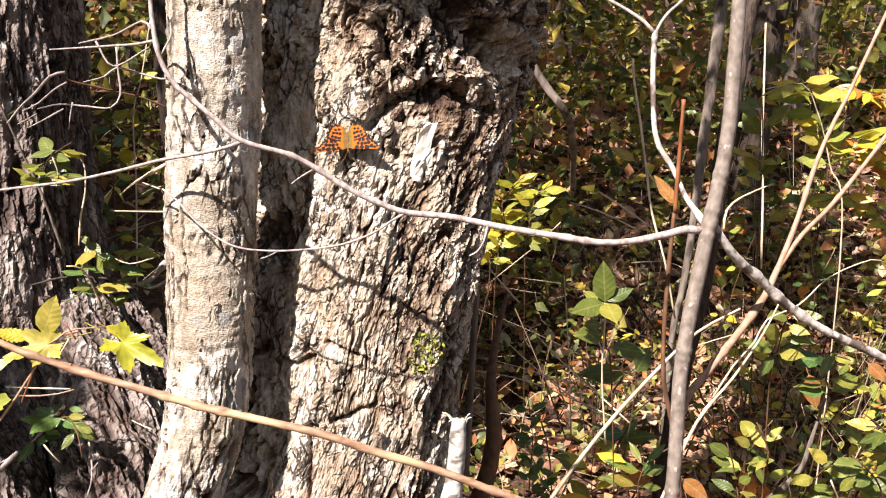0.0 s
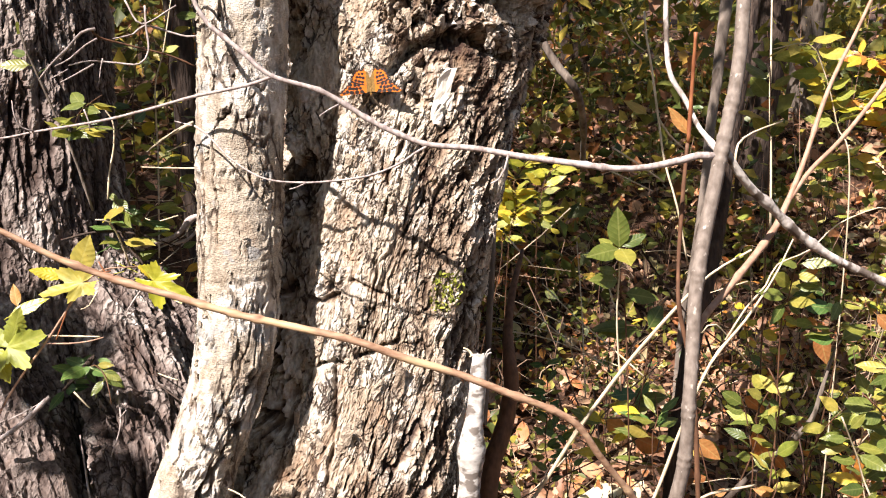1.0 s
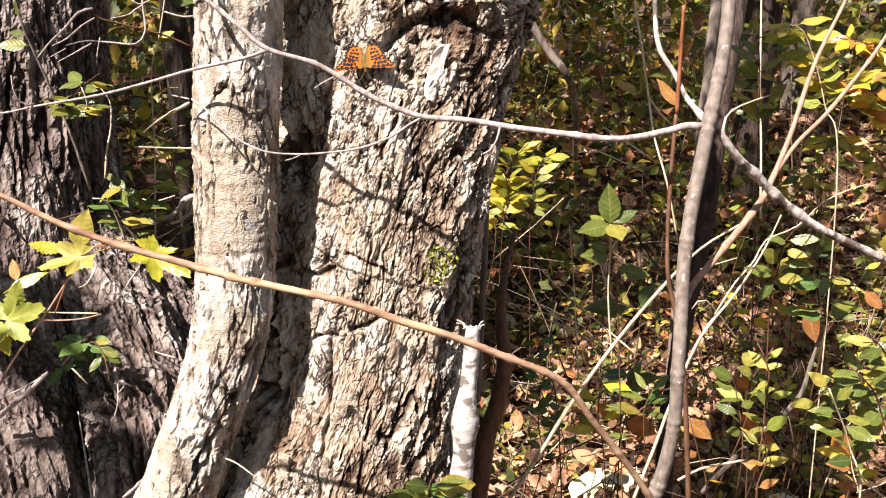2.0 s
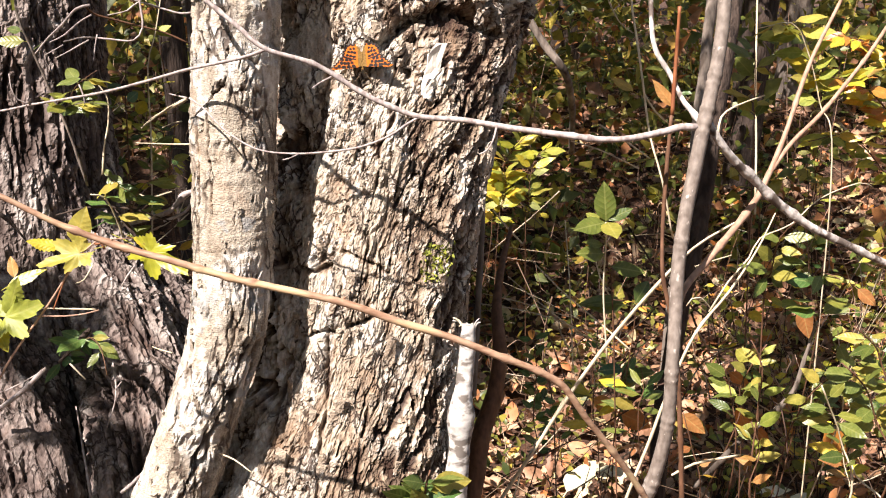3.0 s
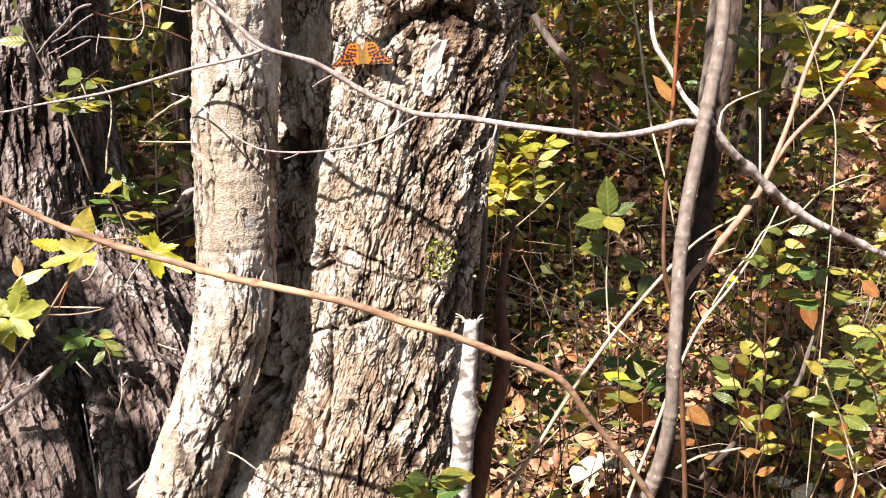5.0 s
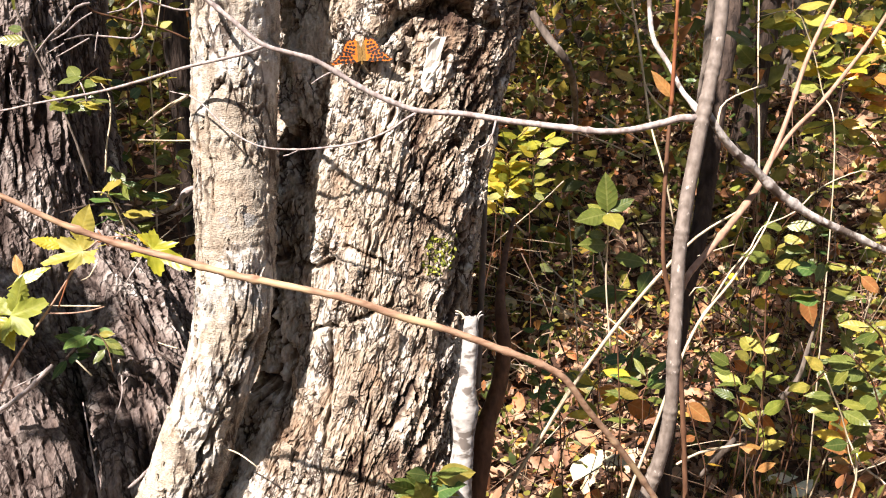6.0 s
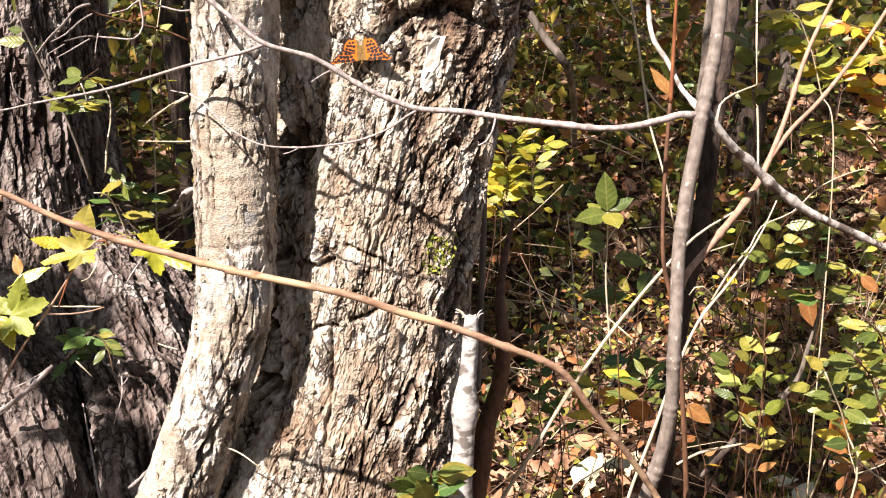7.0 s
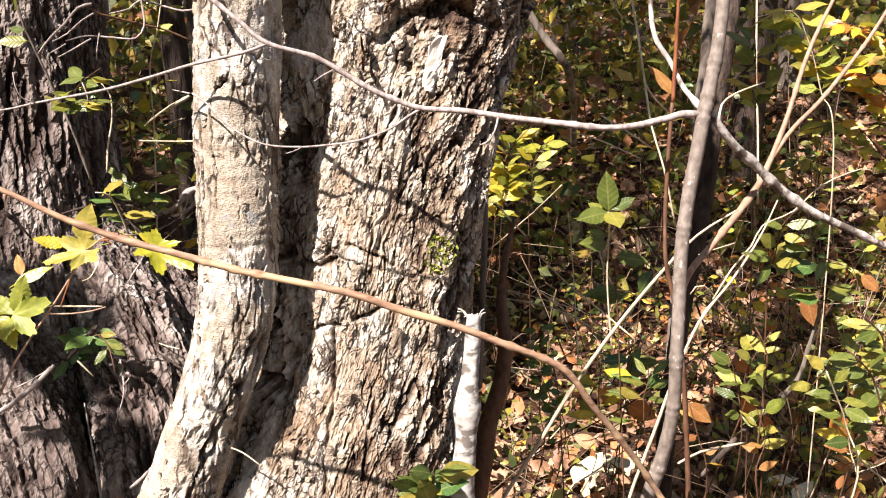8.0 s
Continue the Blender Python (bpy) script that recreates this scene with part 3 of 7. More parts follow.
# ---- ground ----
def ground_height(x, y):
    far = np.hypot(x, y)
    return G - 0.19 * step01(y, 1.0, 1.5) * step01(x, -0.15, 0.1) + 0.55 * step01(y, 1.9, 4.1) + 0.02 * fractal(x * 2.5, y * 2.5, 3, 301) + 0.01 * fractal(x * 14, y * 14, 2, 305) + 0.05 * step01(far, 2, 6) * fractal(x * 0.4, y * 0.4, 2, 309)


def soil(x, y):
    return float(ground_height(np.array([x]), np.array([y]))[0])


def make_ground():
    m, nd, lk, b = material("forest_soil", 0.95)
    f = noise_tex(nd, lk, 90, 6)
    lk.new(ramp(nd, lk, f, [(0.3, (0.022, 0.012, 0.008)), (0.55, (0.07, 0.036, 0.022)), (0.75, (0.15, 0.08, 0.05))]), b.inputs["Base Color"])
    bump(nd, lk, b, f, 0.8, 0.01)
    u = np.linspace(-1, 1, 180)
    ax = np.sign(u) * (np.abs(u) * 3.0 + np.abs(u) ** 7 * 397.0)
    X, Y = np.meshgrid(ax, ax + 1.5)
    Z = ground_height(X, Y)
    n = len(ax)
    i, j = np.meshgrid(np.arange(n - 1), np.arange(n - 1), indexing="ij")
    quads = np.stack([i * n + j, i * n + j + 1, (i + 1) * n + j + 1, (i + 1) * n + j], -1).reshape(-1, 4)
    g = part("ground", mesh_from("ground", np.stack([X, Y, Z], -1).reshape(-1, 3), quads.tolist()), m)
    tagged(g, "dark forest soil under fallen leaves", "ground", kind="structure")
    r = np.random.default_rng(3)
    k = 7500
    x = r.uniform(-1.8, 3.2, k)
    y = 0.35 + 4.6 * r.uniform(0, 1, k) ** 1.5
    crumbs = 9500
    x, y = np.r_[x, r.uniform(-0.4, 1.9, crumbs)], np.r_[y, r.uniform(1.05, 3.6, crumbs)]
    P = np.stack([x, y, ground_height(x, y) + r.uniform(0.004, 0.03, k + crumbs)], 1)
    size = np.r_[r.uniform(0.025, 0.055, k), r.uniform(0.02, 0.05, crumbs)]
    litter = part("leaf_litter", scattered("leaf_litter", LITTER, P, turns(k + crumbs, r, 0.6), size, r), M_LITTER)
    tagged(litter, "dry brown and orange fallen leaves covering the ground", "leaf litter", kind="stuff")
    x, y = r.normal(0.5, 4.5, 12000), r.normal(2.5, 4.5, 12000)
    out = (x < -1.8) | (x > 3.2) | (y < 0.35) | (y > 3.2)
    x, y = x[out], y[out]
    P = np.stack([x, y, ground_height(x, y) + r.uniform(0.004, 0.03, len(x))], 1)
    far = part("leaf_litter", scattered("leaf_litter", FAR, P, turns(len(x), r, 0.4), r.uniform(0.04, 0.09, len(x)), r), M_LITTER)
    tagged(far, "fallen brown leaves further off under the trees", "leaf litter", kind="stuff")


make_ground()

# ---- the trees ----
THIN_SPLITS = []


MAIN = [(-0.1311, 0.716, -0.2272, 0.17), (-0.1258, 0.7337, -0.1611, 0.158), (-0.1205, 0.7542, -0.0848, 0.138), (-0.1169, 0.7814, 0.0169, 0.124), (-0.1148, 0.795, 0.0677, 0.1165), (-0.0995, 0.8187, 0.1368, 0.104), (-0.0793, 0.8426, 0.2066, 0.0924), (-0.0707, 0.8681, 0.2824, 0.0974), (-0.0624, 0.8938, 0.3591, 0.1025), (-0.0509, 0.9198, 0.4366, 0.1086), (-0.0392, 0.9459, 0.515, 0.1188), (-0.0323, 0.9738, 0.5995, 0.1269), (-0.0242, 1.013, 0.7275, 0.1269), (-0.0079, 1.108, 1.004, 0.1218), (0.0092, 1.235, 1.402, 0.1167)]
MAIN_R = float(np.mean([p[3] for p in MAIN[2:10]]))


def on_main(x, z):
    """The way round the old trunk, in metres from its front, at a place x, z on it."""
    at = [p[2] for p in MAIN]
    c, r = np.interp(z, at, [p[0] for p in MAIN]), np.interp(z, at, [p[3] for p in MAIN])
    return MAIN_R * math.asin(max(-0.98, min(0.98, (x - c) / r)))


def wound(points, width, depth):
    return [(on_main(x, z), z) for x, y, z in points], width, depth


# dark grooves across the bark, and the sunken arch and hollow of the old wound
BARK_GROOVES = []
BARK_GROOVES.append(wound([(-0.1199, 0.7682, 0.2959), (-0.1085, 0.7667, 0.2904), (-0.0947, 0.7682, 0.2959)], .0022, .007))
BARK_GROOVES.append(wound([(-0.0865, 0.7605, 0.306), (-0.0677, 0.7596, 0.3024), (-0.0545, 0.7583, 0.2978), (-0.0442, 0.7561, 0.2897)], .0018, .005))
BARK_GROOVES.append(wound([(-0.1214, 0.7628, 0.2373), (-0.0994, 0.7541, 0.2435), (-0.0947, 0.7532, 0.2399)], .002, .005))
BARK_GROOVES.append(wound([(-0.0808, 0.744, 0.2443), (-0.0677, 0.7447, 0.247), (-0.0573, 0.7469, 0.2552), (-0.0442, 0.7476, 0.2579)], .0024, .007))
BARK_GROOVES.append(wound([(-0.0994, 0.7544, 0.2445), (-0.1018, 0.7458, 0.2123), (-0.1009, 0.7347, 0.1709), (-0.1042, 0.7187, 0.1112)], .0018, .005))
BARK_GROOVES.append(wound([(-0.063, 0.7261, 0.1776), (-0.0677, 0.7194, 0.1526), (-0.0714, 0.7109, 0.1208)], .002, .005))
BARK_GROOVES.append(wound([(-0.0545, 0.8065, 0.4776), (-0.0395, 0.81, 0.4907), (-0.023, 0.8128, 0.5012), (0.0028, 0.8143, 0.5066), (0.0263, 0.8131, 0.5021), (0.0457, 0.8197, 0.4881)], .0052, .015))
BARK_GROOVES.append(wound([(-0.0395, 0.8099, 0.4903), (-0.0338, 0.8143, 0.5066), (-0.0395, 0.8204, 0.5293), (-0.0447, 0.8394, 0.5616)], .0055, .014))
BARK_GROOVES.append(wound([(-0.0277, 0.8021, 0.4612), (-0.023, 0.8082, 0.4839)], .006, .009))
BARK_GROOVES.append(wound([(-0.0291, 0.8011, 0.4576), (-0.0273, 0.8004, 0.4549)], .005, .010))
BARK_GROOVES.append(wound([(-0.0067, 0.8455, 0.5846), (0.0171, 0.8406, 0.5662), (0.0414, 0.8449, 0.5435), (0.0541, 0.8528, 0.5344)], .014, .030))
BARK_GROOVES.append(wound([(0.0155, 0.8012, 0.2645), (0.014, 0.8063, 0.2838), (0.014, 0.8141, 0.3127)], .005, .008))


def main_tree():
    t = thing("old_tree", (MAIN[0][0], MAIN[0][1], 0), "old living tree trunk with thick furrowed, flaking pale-brown bark", "tree")
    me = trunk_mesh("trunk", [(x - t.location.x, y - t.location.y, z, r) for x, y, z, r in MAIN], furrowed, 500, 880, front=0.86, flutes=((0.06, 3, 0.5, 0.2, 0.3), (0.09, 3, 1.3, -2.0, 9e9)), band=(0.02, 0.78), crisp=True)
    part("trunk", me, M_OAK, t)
    return t


OLD = main_tree()


def bark_skin(x, z):
    """A place on the old trunk's skin and the way out of it."""
    at = [p[2] for p in MAIN]
    c, d, r = (float(np.interp(z, at, [p[n] for p in MAIN])) for n in (0, 1, 3))
    a = on_main(x, z) / MAIN_R
    h = float(furrowed(np.array([a * MAIN_R]), np.array([z]), None)[0][0])
    r = r * (1 + 0.06 * math.cos(3 * (a - 0.5)) * math.exp(-max(z - 0.2, 0) / 0.3) + 0.09 * math.cos(3 * (a - 1.3))) + h
    return Vector((c + math.sin(a) * r, d - math.cos(a) * r, z)), Vector((math.sin(a), -math.cos(a), 0))


def flake_mesh(seed, wide, tall):
    """A lifted scrap of bark: jagged, bent away at its lower end."""
    g = np.random.default_rng(seed)
    rows, cols = 6, 4
    left, right = -0.5 + g.uniform(0, 0.22, rows), 0.5 - g.uniform(0, 0.22, rows)
    V = []
    for top in (1, 0):
        for i in range(rows):
            v = i / (rows - 1)
            for j in range(cols):
                u = left[i] + (right[i] - left[i]) * j / (cols - 1)
                lift = 0.12 * (1 - v) ** 2 + 0.05 * g.normal() - 0.25 * u * u
                V.append((u * wide, (v - 0.5) * tall + 0.06 * tall * g.normal() * (i in (0, rows - 1)), (lift + (0.14 if top else 0.0)) * wide))
    F = []
    n = rows * cols
    for i in range(rows - 1):
        for j in range(cols - 1):
            o = i * cols + j
            F += [(o, o + 1, o + cols + 1, o + cols), (n + o + cols, n + o + cols + 1, n + o + 1, n + o)]
    rim = [j for j in range(cols)] + [i * cols + cols - 1 for i in range(1, rows)] + [(rows - 1) * cols + j for j in range(cols - 2, -1, -1)] + [i * cols for i in range(rows - 2, 0, -1)]
    F += [(a + n, b + n, b, a) for a, b in zip(rim, rim[1:] + rim[:1])]
    me = mesh_from("bark_flake", V, F, False)
    me.attributes.new("bark_tone", "FLOAT", "POINT").data.foreach_set("value", np.full(len(V), g.uniform(0.6, 0.95), np.float32))
    me.materials.append(M_OAK)
    return me


FLAKES = [flake_mesh(n, w, t) for n, (w, t) in enumerate(((.006, .014), (.008, .012), (.005, .018), (.009, .020), (.004, .009), (.006, .010)))]


def bark_pieces():
    g = np.random.default_rng(17)
    base = OLD.location
    for n in range(210):
        z = g.uniform(0.02, 0.74)
        c, r = np.interp(z, [p[2] for p in MAIN], [p[0] for p in MAIN]), np.interp(z, [p[2] for p in MAIN], [p[3] for p in MAIN])
        p, out = bark_skin(c + r * g.uniform(-0.65, 0.92), z)
        up = Vector((0.20 + g.normal(0, 0.15), 0, 1))
        up = (up - out * up.dot(out)).normalized()
        ob = part("bark_flake", FLAKES[n % len(FLAKES)], None, OLD)
        ob.matrix_basis = Matrix.Translation(p - base + out * 0.0006) @ Matrix((up.cross(out), up, out)).transposed().to_4x4() @ Matrix.Scale(g.uniform(0.7, 1.3), 4)
    # thick slabs of bark standing off along the shaded side
    for n, ((x, y, z), wide, tall) in enumerate(zip([(0.0545, 0.8531, 0.4585), (0.0612, 0.8735, 0.4958), (0.0317, 0.8494, 0.3671), (0.0266, 0.8322, 0.3029), (0.048, 0.8451, 0.4285), (0.0194, 0.8149, 0.2386), (-0.04, 0.7901, 0.3777), (-0.0233, 0.7778, 0.3318), (-0.0447, 0.7482, 0.2215), (-0.014, 0.7601, 0.2271)], (.013, .012, .010, .011, .011, .009, .010, .009, .011, .010), (.058, .040, .045, .050, .036, .040, .045, .050, .040, .045))):
        p, out = bark_skin(x, z)
        out = (out + Vector((-0.75, -0.2, 0)) * (0.8 if n < 6 else 0.25)).normalized()
        up = Vector((0.18, 0, 1))
        up = (up - out * up.dot(out)).normalized()
        ob = part("bark_slab", flake_mesh(200 + n, wide, tall), None, OLD)
        ob.matrix_basis = Matrix.Translation(p - base + out * 0.001) @ Matrix((up.cross(out), up, out)).transposed().to_4x4()
    # bare pale scrap of wood under the wound
    for (x, y, z), wide, tall, lean in zip([(-0.0076, 0.8113, 0.4568), (-0.001, 0.8101, 0.4522), (-0.0114, 0.8073, 0.4421)], (.016, .007, .009), (.044, .014, .016), (0.3, 0.1, 0.25)):
        p, out = bark_skin(x, z)
        up = Vector((lean, 0, 1))
        up = (up - out * up.dot(out)).normalized()
        me = flake_mesh(90 + int(tall * 1000), wide, tall)
        me.materials.clear()
        ob = part("wood_scrap", me, M_BARE, OLD, "bare pale scrap of wood")
        ob.matrix_basis = Matrix.Translation(p - base + out * 0.003) @ Matrix((up.cross(out), up, out)).transposed().to_4x4()
    # moss
    P, R = [], []
    corner, other = [(-0.0135, 0.7823, 0.3099), (0.0058, 0.7743, 0.2801)]
    for n in range(420):
        z = g.uniform(other[2], corner[2])
        p, out = bark_skin(g.uniform(corner[0], other[0]) + 0.2 * (z - corner[2]), z)
        if g.uniform() < 0.75 - 0.5 * value_noise(np.array([p.x * 300]), np.array([p.z * 300]), 5)[0]:
            P.append(p + out * 0.001)
    P = np.array(P)
    moss = part("moss", scattered("moss", SMALL, P, turns(len(P), g, 1.1), g.uniform(0.0025, 0.006, len(P)), g), M_MOSS)
    tagged(moss, "patch of yellow-green moss growing on the old trunk's bark", "moss", kind="stuff")


M_BARE = plain_bark("bare_wood", (0.55, 0.50, 0.42), (0.78, 0.73, 0.64), 260, (1, 0.15, 1), 0.7)
M_MOSS = leaf_material("moss", [(0.0, (0.14, 0.17, 0.02)), (1.0, (0.34, 0.34, 0.05))], 0.8, 0.2, True)
bark_pieces()

THIN = [(-0.3422, 0.6769, -0.1802, 0.07243), (-0.3209, 0.6878, -0.1007, 0.05835), (-0.2928, 0.7008, -0.0135, 0.04427), (-0.2676, 0.7058, 0.0439, 0.04075), (-0.2265, 0.7142, 0.1137, 0.03372), (-0.2104, 0.7246, 0.1603, 0.0322), (-0.1945, 0.7328, 0.2025, 0.03178), (-0.1807, 0.7409, 0.2444, 0.03158), (-0.1744, 0.7521, 0.2899, 0.03183), (-0.173, 0.7642, 0.3351, 0.03301), (-0.1725, 0.7743, 0.3806, 0.03401), (-0.1728, 0.7834, 0.426, 0.03416), (-0.1705, 0.7913, 0.4711, 0.03466), (-0.1683, 0.7991, 0.5158, 0.03516), (-0.1661, 0.8097, 0.5861, 0.03448), (-0.1615, 0.8309, 0.7308, 0.03282), (-0.1495, 0.8761, 1.046, 0.02615)]
def on_thin(x, z):
    at = [p[2] for p in THIN]
    c, r = np.interp(z, at, [p[0] for p in THIN]), np.interp(z, at, [p[3] for p in THIN])
    return float(np.mean([p[3] for p in THIN[4:14]])) * math.asin(max(-0.98, min(0.98, (x - c) / r)))


# upright splits with lifted edges in the slender trunk's bark
def thin_split(line, width, depth):
    THIN_SPLITS.append(([(on_thin(x, z), z) for x, y, z in line], width, depth))


thin_split([(-0.1831, 0.7796, 0.4931), (-0.1853, 0.7769, 0.4831), (-0.1867, 0.7746, 0.4744)], .0009, .003)
thin_split([(-0.1675, 0.7709, 0.4799), (-0.1706, 0.7684, 0.4708)], .0008, .002)
thin_split([(-0.172, 0.7653, 0.4591), (-0.1804, 0.767, 0.446), (-0.1867, 0.7644, 0.4364), (-0.1867, 0.7597, 0.4189), (-0.1853, 0.755, 0.4015), (-0.184, 0.7506, 0.3849), (-0.1831, 0.7421, 0.353)], .0010, .0035)
thin_split([(-0.1576, 0.762, 0.4469), (-0.1549, 0.7597, 0.4382)], .0016, .003)
thin_split([(-0.1523, 0.7725, 0.4665), (-0.1585, 0.7648, 0.4573)], .0007, .002)
thin_split([(-0.1951, 0.7889, 0.4893), (-0.1914, 0.787, 0.4822)], .0020, .0035)
thin_split([(-0.1965, 0.7723, 0.4273), (-0.1956, 0.7569, 0.3698), (-0.1951, 0.7403, 0.3079)], .0010, .003)
thin_split([(-0.1501, 0.7588, 0.4154), (-0.1483, 0.755, 0.4015), (-0.1501, 0.7506, 0.3849)], .0010, .0025)
thin_split([(-0.1662, 0.7396, 0.3632), (-0.1679, 0.735, 0.3458)], .0007, .002)
thin_split([(-0.1711, 0.7131, 0.2643), (-0.1733, 0.7065, 0.2396), (-0.176, 0.7038, 0.2296)], .0009, .003)
# this dark split draws the edge of the foot's shaded right flank
thin_split([(-0.1507, 0.732, 0.2769), (-0.1542, 0.7202, 0.2521), (-0.1639, 0.7046, 0.2326), (-0.1688, 0.698, 0.2079), (-0.1877, 0.6907, 0.1806), (-0.1994, 0.6858, 0.1624), (-0.2075, 0.678, 0.1333)], .0013, .0045)
thin_split([(-0.2066, 0.7155, 0.2345), (-0.2102, 0.7096, 0.2126), (-0.2202, 0.7014, 0.1818)], .0010, .003)
thin_split([(-0.1679, 0.7154, 0.273), (-0.159, 0.7108, 0.2556)], .0007, .002)


def thin_tree():
    t = thing("slender_tree", (THIN[0][0], THIN[0][1], 0), "slender trunk with pale grey scaly bark, curving at its foot", "tree")
    me = trunk_mesh("trunk", [(x - t.location.x, y - t.location.y, z, r) for x, y, z, r in THIN], scaly, 190, 760, front=0.84, band=(0.0, 0.78))
    part("trunk", me, M_SMOOTH, t)
    g = np.random.default_rng(29)
    at = [p[2] for p in THIN]
    rm = float(np.mean([p[3] for p in THIN[4:14]]))
    shapes = []
    for n, (w, h) in enumerate(((.005, .010), (.004, .014), (.007, .009), (.003, .007))):
        fl = flake_mesh(50 + n, w, h)
        fl.materials.clear()
        fl.materials.append(M_SMOOTH)
        shapes.append(fl)
    for n in range(110):
        z = 0.02 + 0.72 * g.uniform() ** 1.5
        a = g.uniform(-1.2, 1.3)
        c, d, r = (float(np.interp(z, at, [p[k] for p in THIN])) for k in (0, 1, 3))
        r += float(scaly(np.array([a * rm]), np.array([z]), None)[0][0])
        out = Vector((math.sin(a), -math.cos(a), 0))
        up = Vector((g.normal(0, 0.12), 0, 1))
        up = (up - out * up.dot(out)).normalized()
        ob = part("bark_flake", shapes[n % 4], None, t)
        ob.matrix_basis = Matrix.Translation(Vector((c, d, z)) + out * (r + 0.0002) - t.location) @ Matrix((up.cross(out), up, out)).transposed().to_4x4() @ Matrix.Scale(g.uniform(0.5, 1.1), 4)


thin_tree()

LEFT = [(-0.4795, 0.9754, -0.3602, 0.28), (-0.4795, 1.002, -0.2594, 0.25), (-0.4864, 1.03, -0.1586, 0.215), (-0.4969, 1.051, -0.0779, 0.2), (-0.5024, 1.073, 0.0028, 0.18), (-0.5108, 1.094, 0.0834, 0.172), (-0.5386, 1.112, 0.1506, 0.168), (-0.563, 1.13, 0.2179, 0.168), (-0.5769, 1.147, 0.2784, 0.172), (-0.5853, 1.184, 0.378, 0.166), (-0.5888, 1.22, 0.5136, 0.158), (-0.6024, 1.296, 0.7203, 0.150), (-0.6349, 1.523, 1.375, 0.13)]
def left_tree():
    t = thing("grey_tree", (LEFT[0][0], LEFT[0][1], 0), "broad shaded trunk with long-ridged grey bark and a spreading root", "tree")
    me = trunk_mesh("trunk", [(x - t.location.x, y - t.location.y, z, r) for x, y, z, r in LEFT], ridged, 330, 460, front=0.88, flutes=((0.10, 5, 0.9, 0.0, 0.2),), band=(-0.02, 0.8), crisp=True)
    part("trunk", me, M_LEFT, t)
    return t


def bark_limb(points, radii, relief, around=130, step=0.0026, scale=1.0, shift=0.0):
    """A bent limb or root with the bark's own relief."""
    path = smooth_path(np.c_[np.array([p[:3] for p in points]), np.interp(np.linspace(0, 1, len(points)), np.linspace(0, 1, len(radii)), radii)], step)
    c, r = path[:, :3], path[:, 3]
    t = np.gradient(c, axis=0)
    t /= np.linalg.norm(t, axis=1)[:, None]
    side = np.cross(t, (0.0, 1.0, 0.15))
    side /= np.linalg.norm(side, axis=1)[:, None]
    up = np.cross(side, t)
    a = np.linspace(-np.pi, np.pi, around, endpoint=False)
    along = np.r_[0, np.cumsum(np.linalg.norm(np.diff(c, axis=0), axis=1))]
    A, L = np.meshgrid(a, along)
    h, w = relief(A * r.mean() + shift, L + shift, A)
    R = r[:, None] * (1 + 0.15 * fractal(A * 1.2, L * 14, 3, 401)) + h * scale
    V = c[:, None] + (np.sin(A) * R)[..., None] * side[:, None] - (np.cos(A) * R)[..., None] * up[:, None]
    n = around
    i, j = np.meshgrid(np.arange(len(c) - 1), np.arange(n), indexing="ij")
    Q = np.stack([(i + 1) * n + j, (i + 1) * n + (j + 1) % n, i * n + (j + 1) % n, i * n + j], -1).reshape(-1, 4)
    me = mesh_from("root", V.reshape(-1, 3), Q.tolist(), False)
    me.attributes.new("bark_tone", "FLOAT", "POINT").data.foreach_set("value", w.astype(np.float32).ravel())
    return me


GREY = left_tree()


def roots():
    o = np.array(GREY.location)
    for pts, rad, shift in (
        ([(-0.4953, 1.18, 0.2859), (-0.4299, 1.098, 0.2125), (-0.3719, 1.022, 0.1604), (-0.327, 0.9461, 0.1101), (-0.3043, 0.8894, 0.053), (-0.2935, 0.8476, -0.0257), (-0.2908, 0.8311, -0.1262)], [.05, .055, .058, .058, .06, .07], 0.3),
        ([(-0.431, 1.179, 0.2049), (-0.3646, 1.112, 0.1506), (-0.3224, 1.048, 0.1021), (-0.2916, 0.9835, 0.0177), (-0.2768, 0.9327, -0.0948)], [.045, .05, .055, .06], 1.7),
        ([(-0.5195, 1.011, 0.1975), (-0.4829, 0.954, 0.1394), (-0.4442, 0.8985, 0.0868), (-0.4215, 0.8534, 0.0345), (-0.4126, 0.8184, -0.0576)], [.05, .055, .06, .075], 2.9),
    ):
        part("root", bark_limb([np.array(p[:3]) - o for p in pts], rad, ridged, shift=shift), M_LEFT, GREY, "spreading root ridge")


roots()


def stem_thing(name, points, radii, mat, label, category, group="", **kw):
    o = np.array(points[0][:3])
    t = part(name, tube(points, radii, origin=o, **kw), mat)
    t.location = o
    return tagged(t, label, category, group)


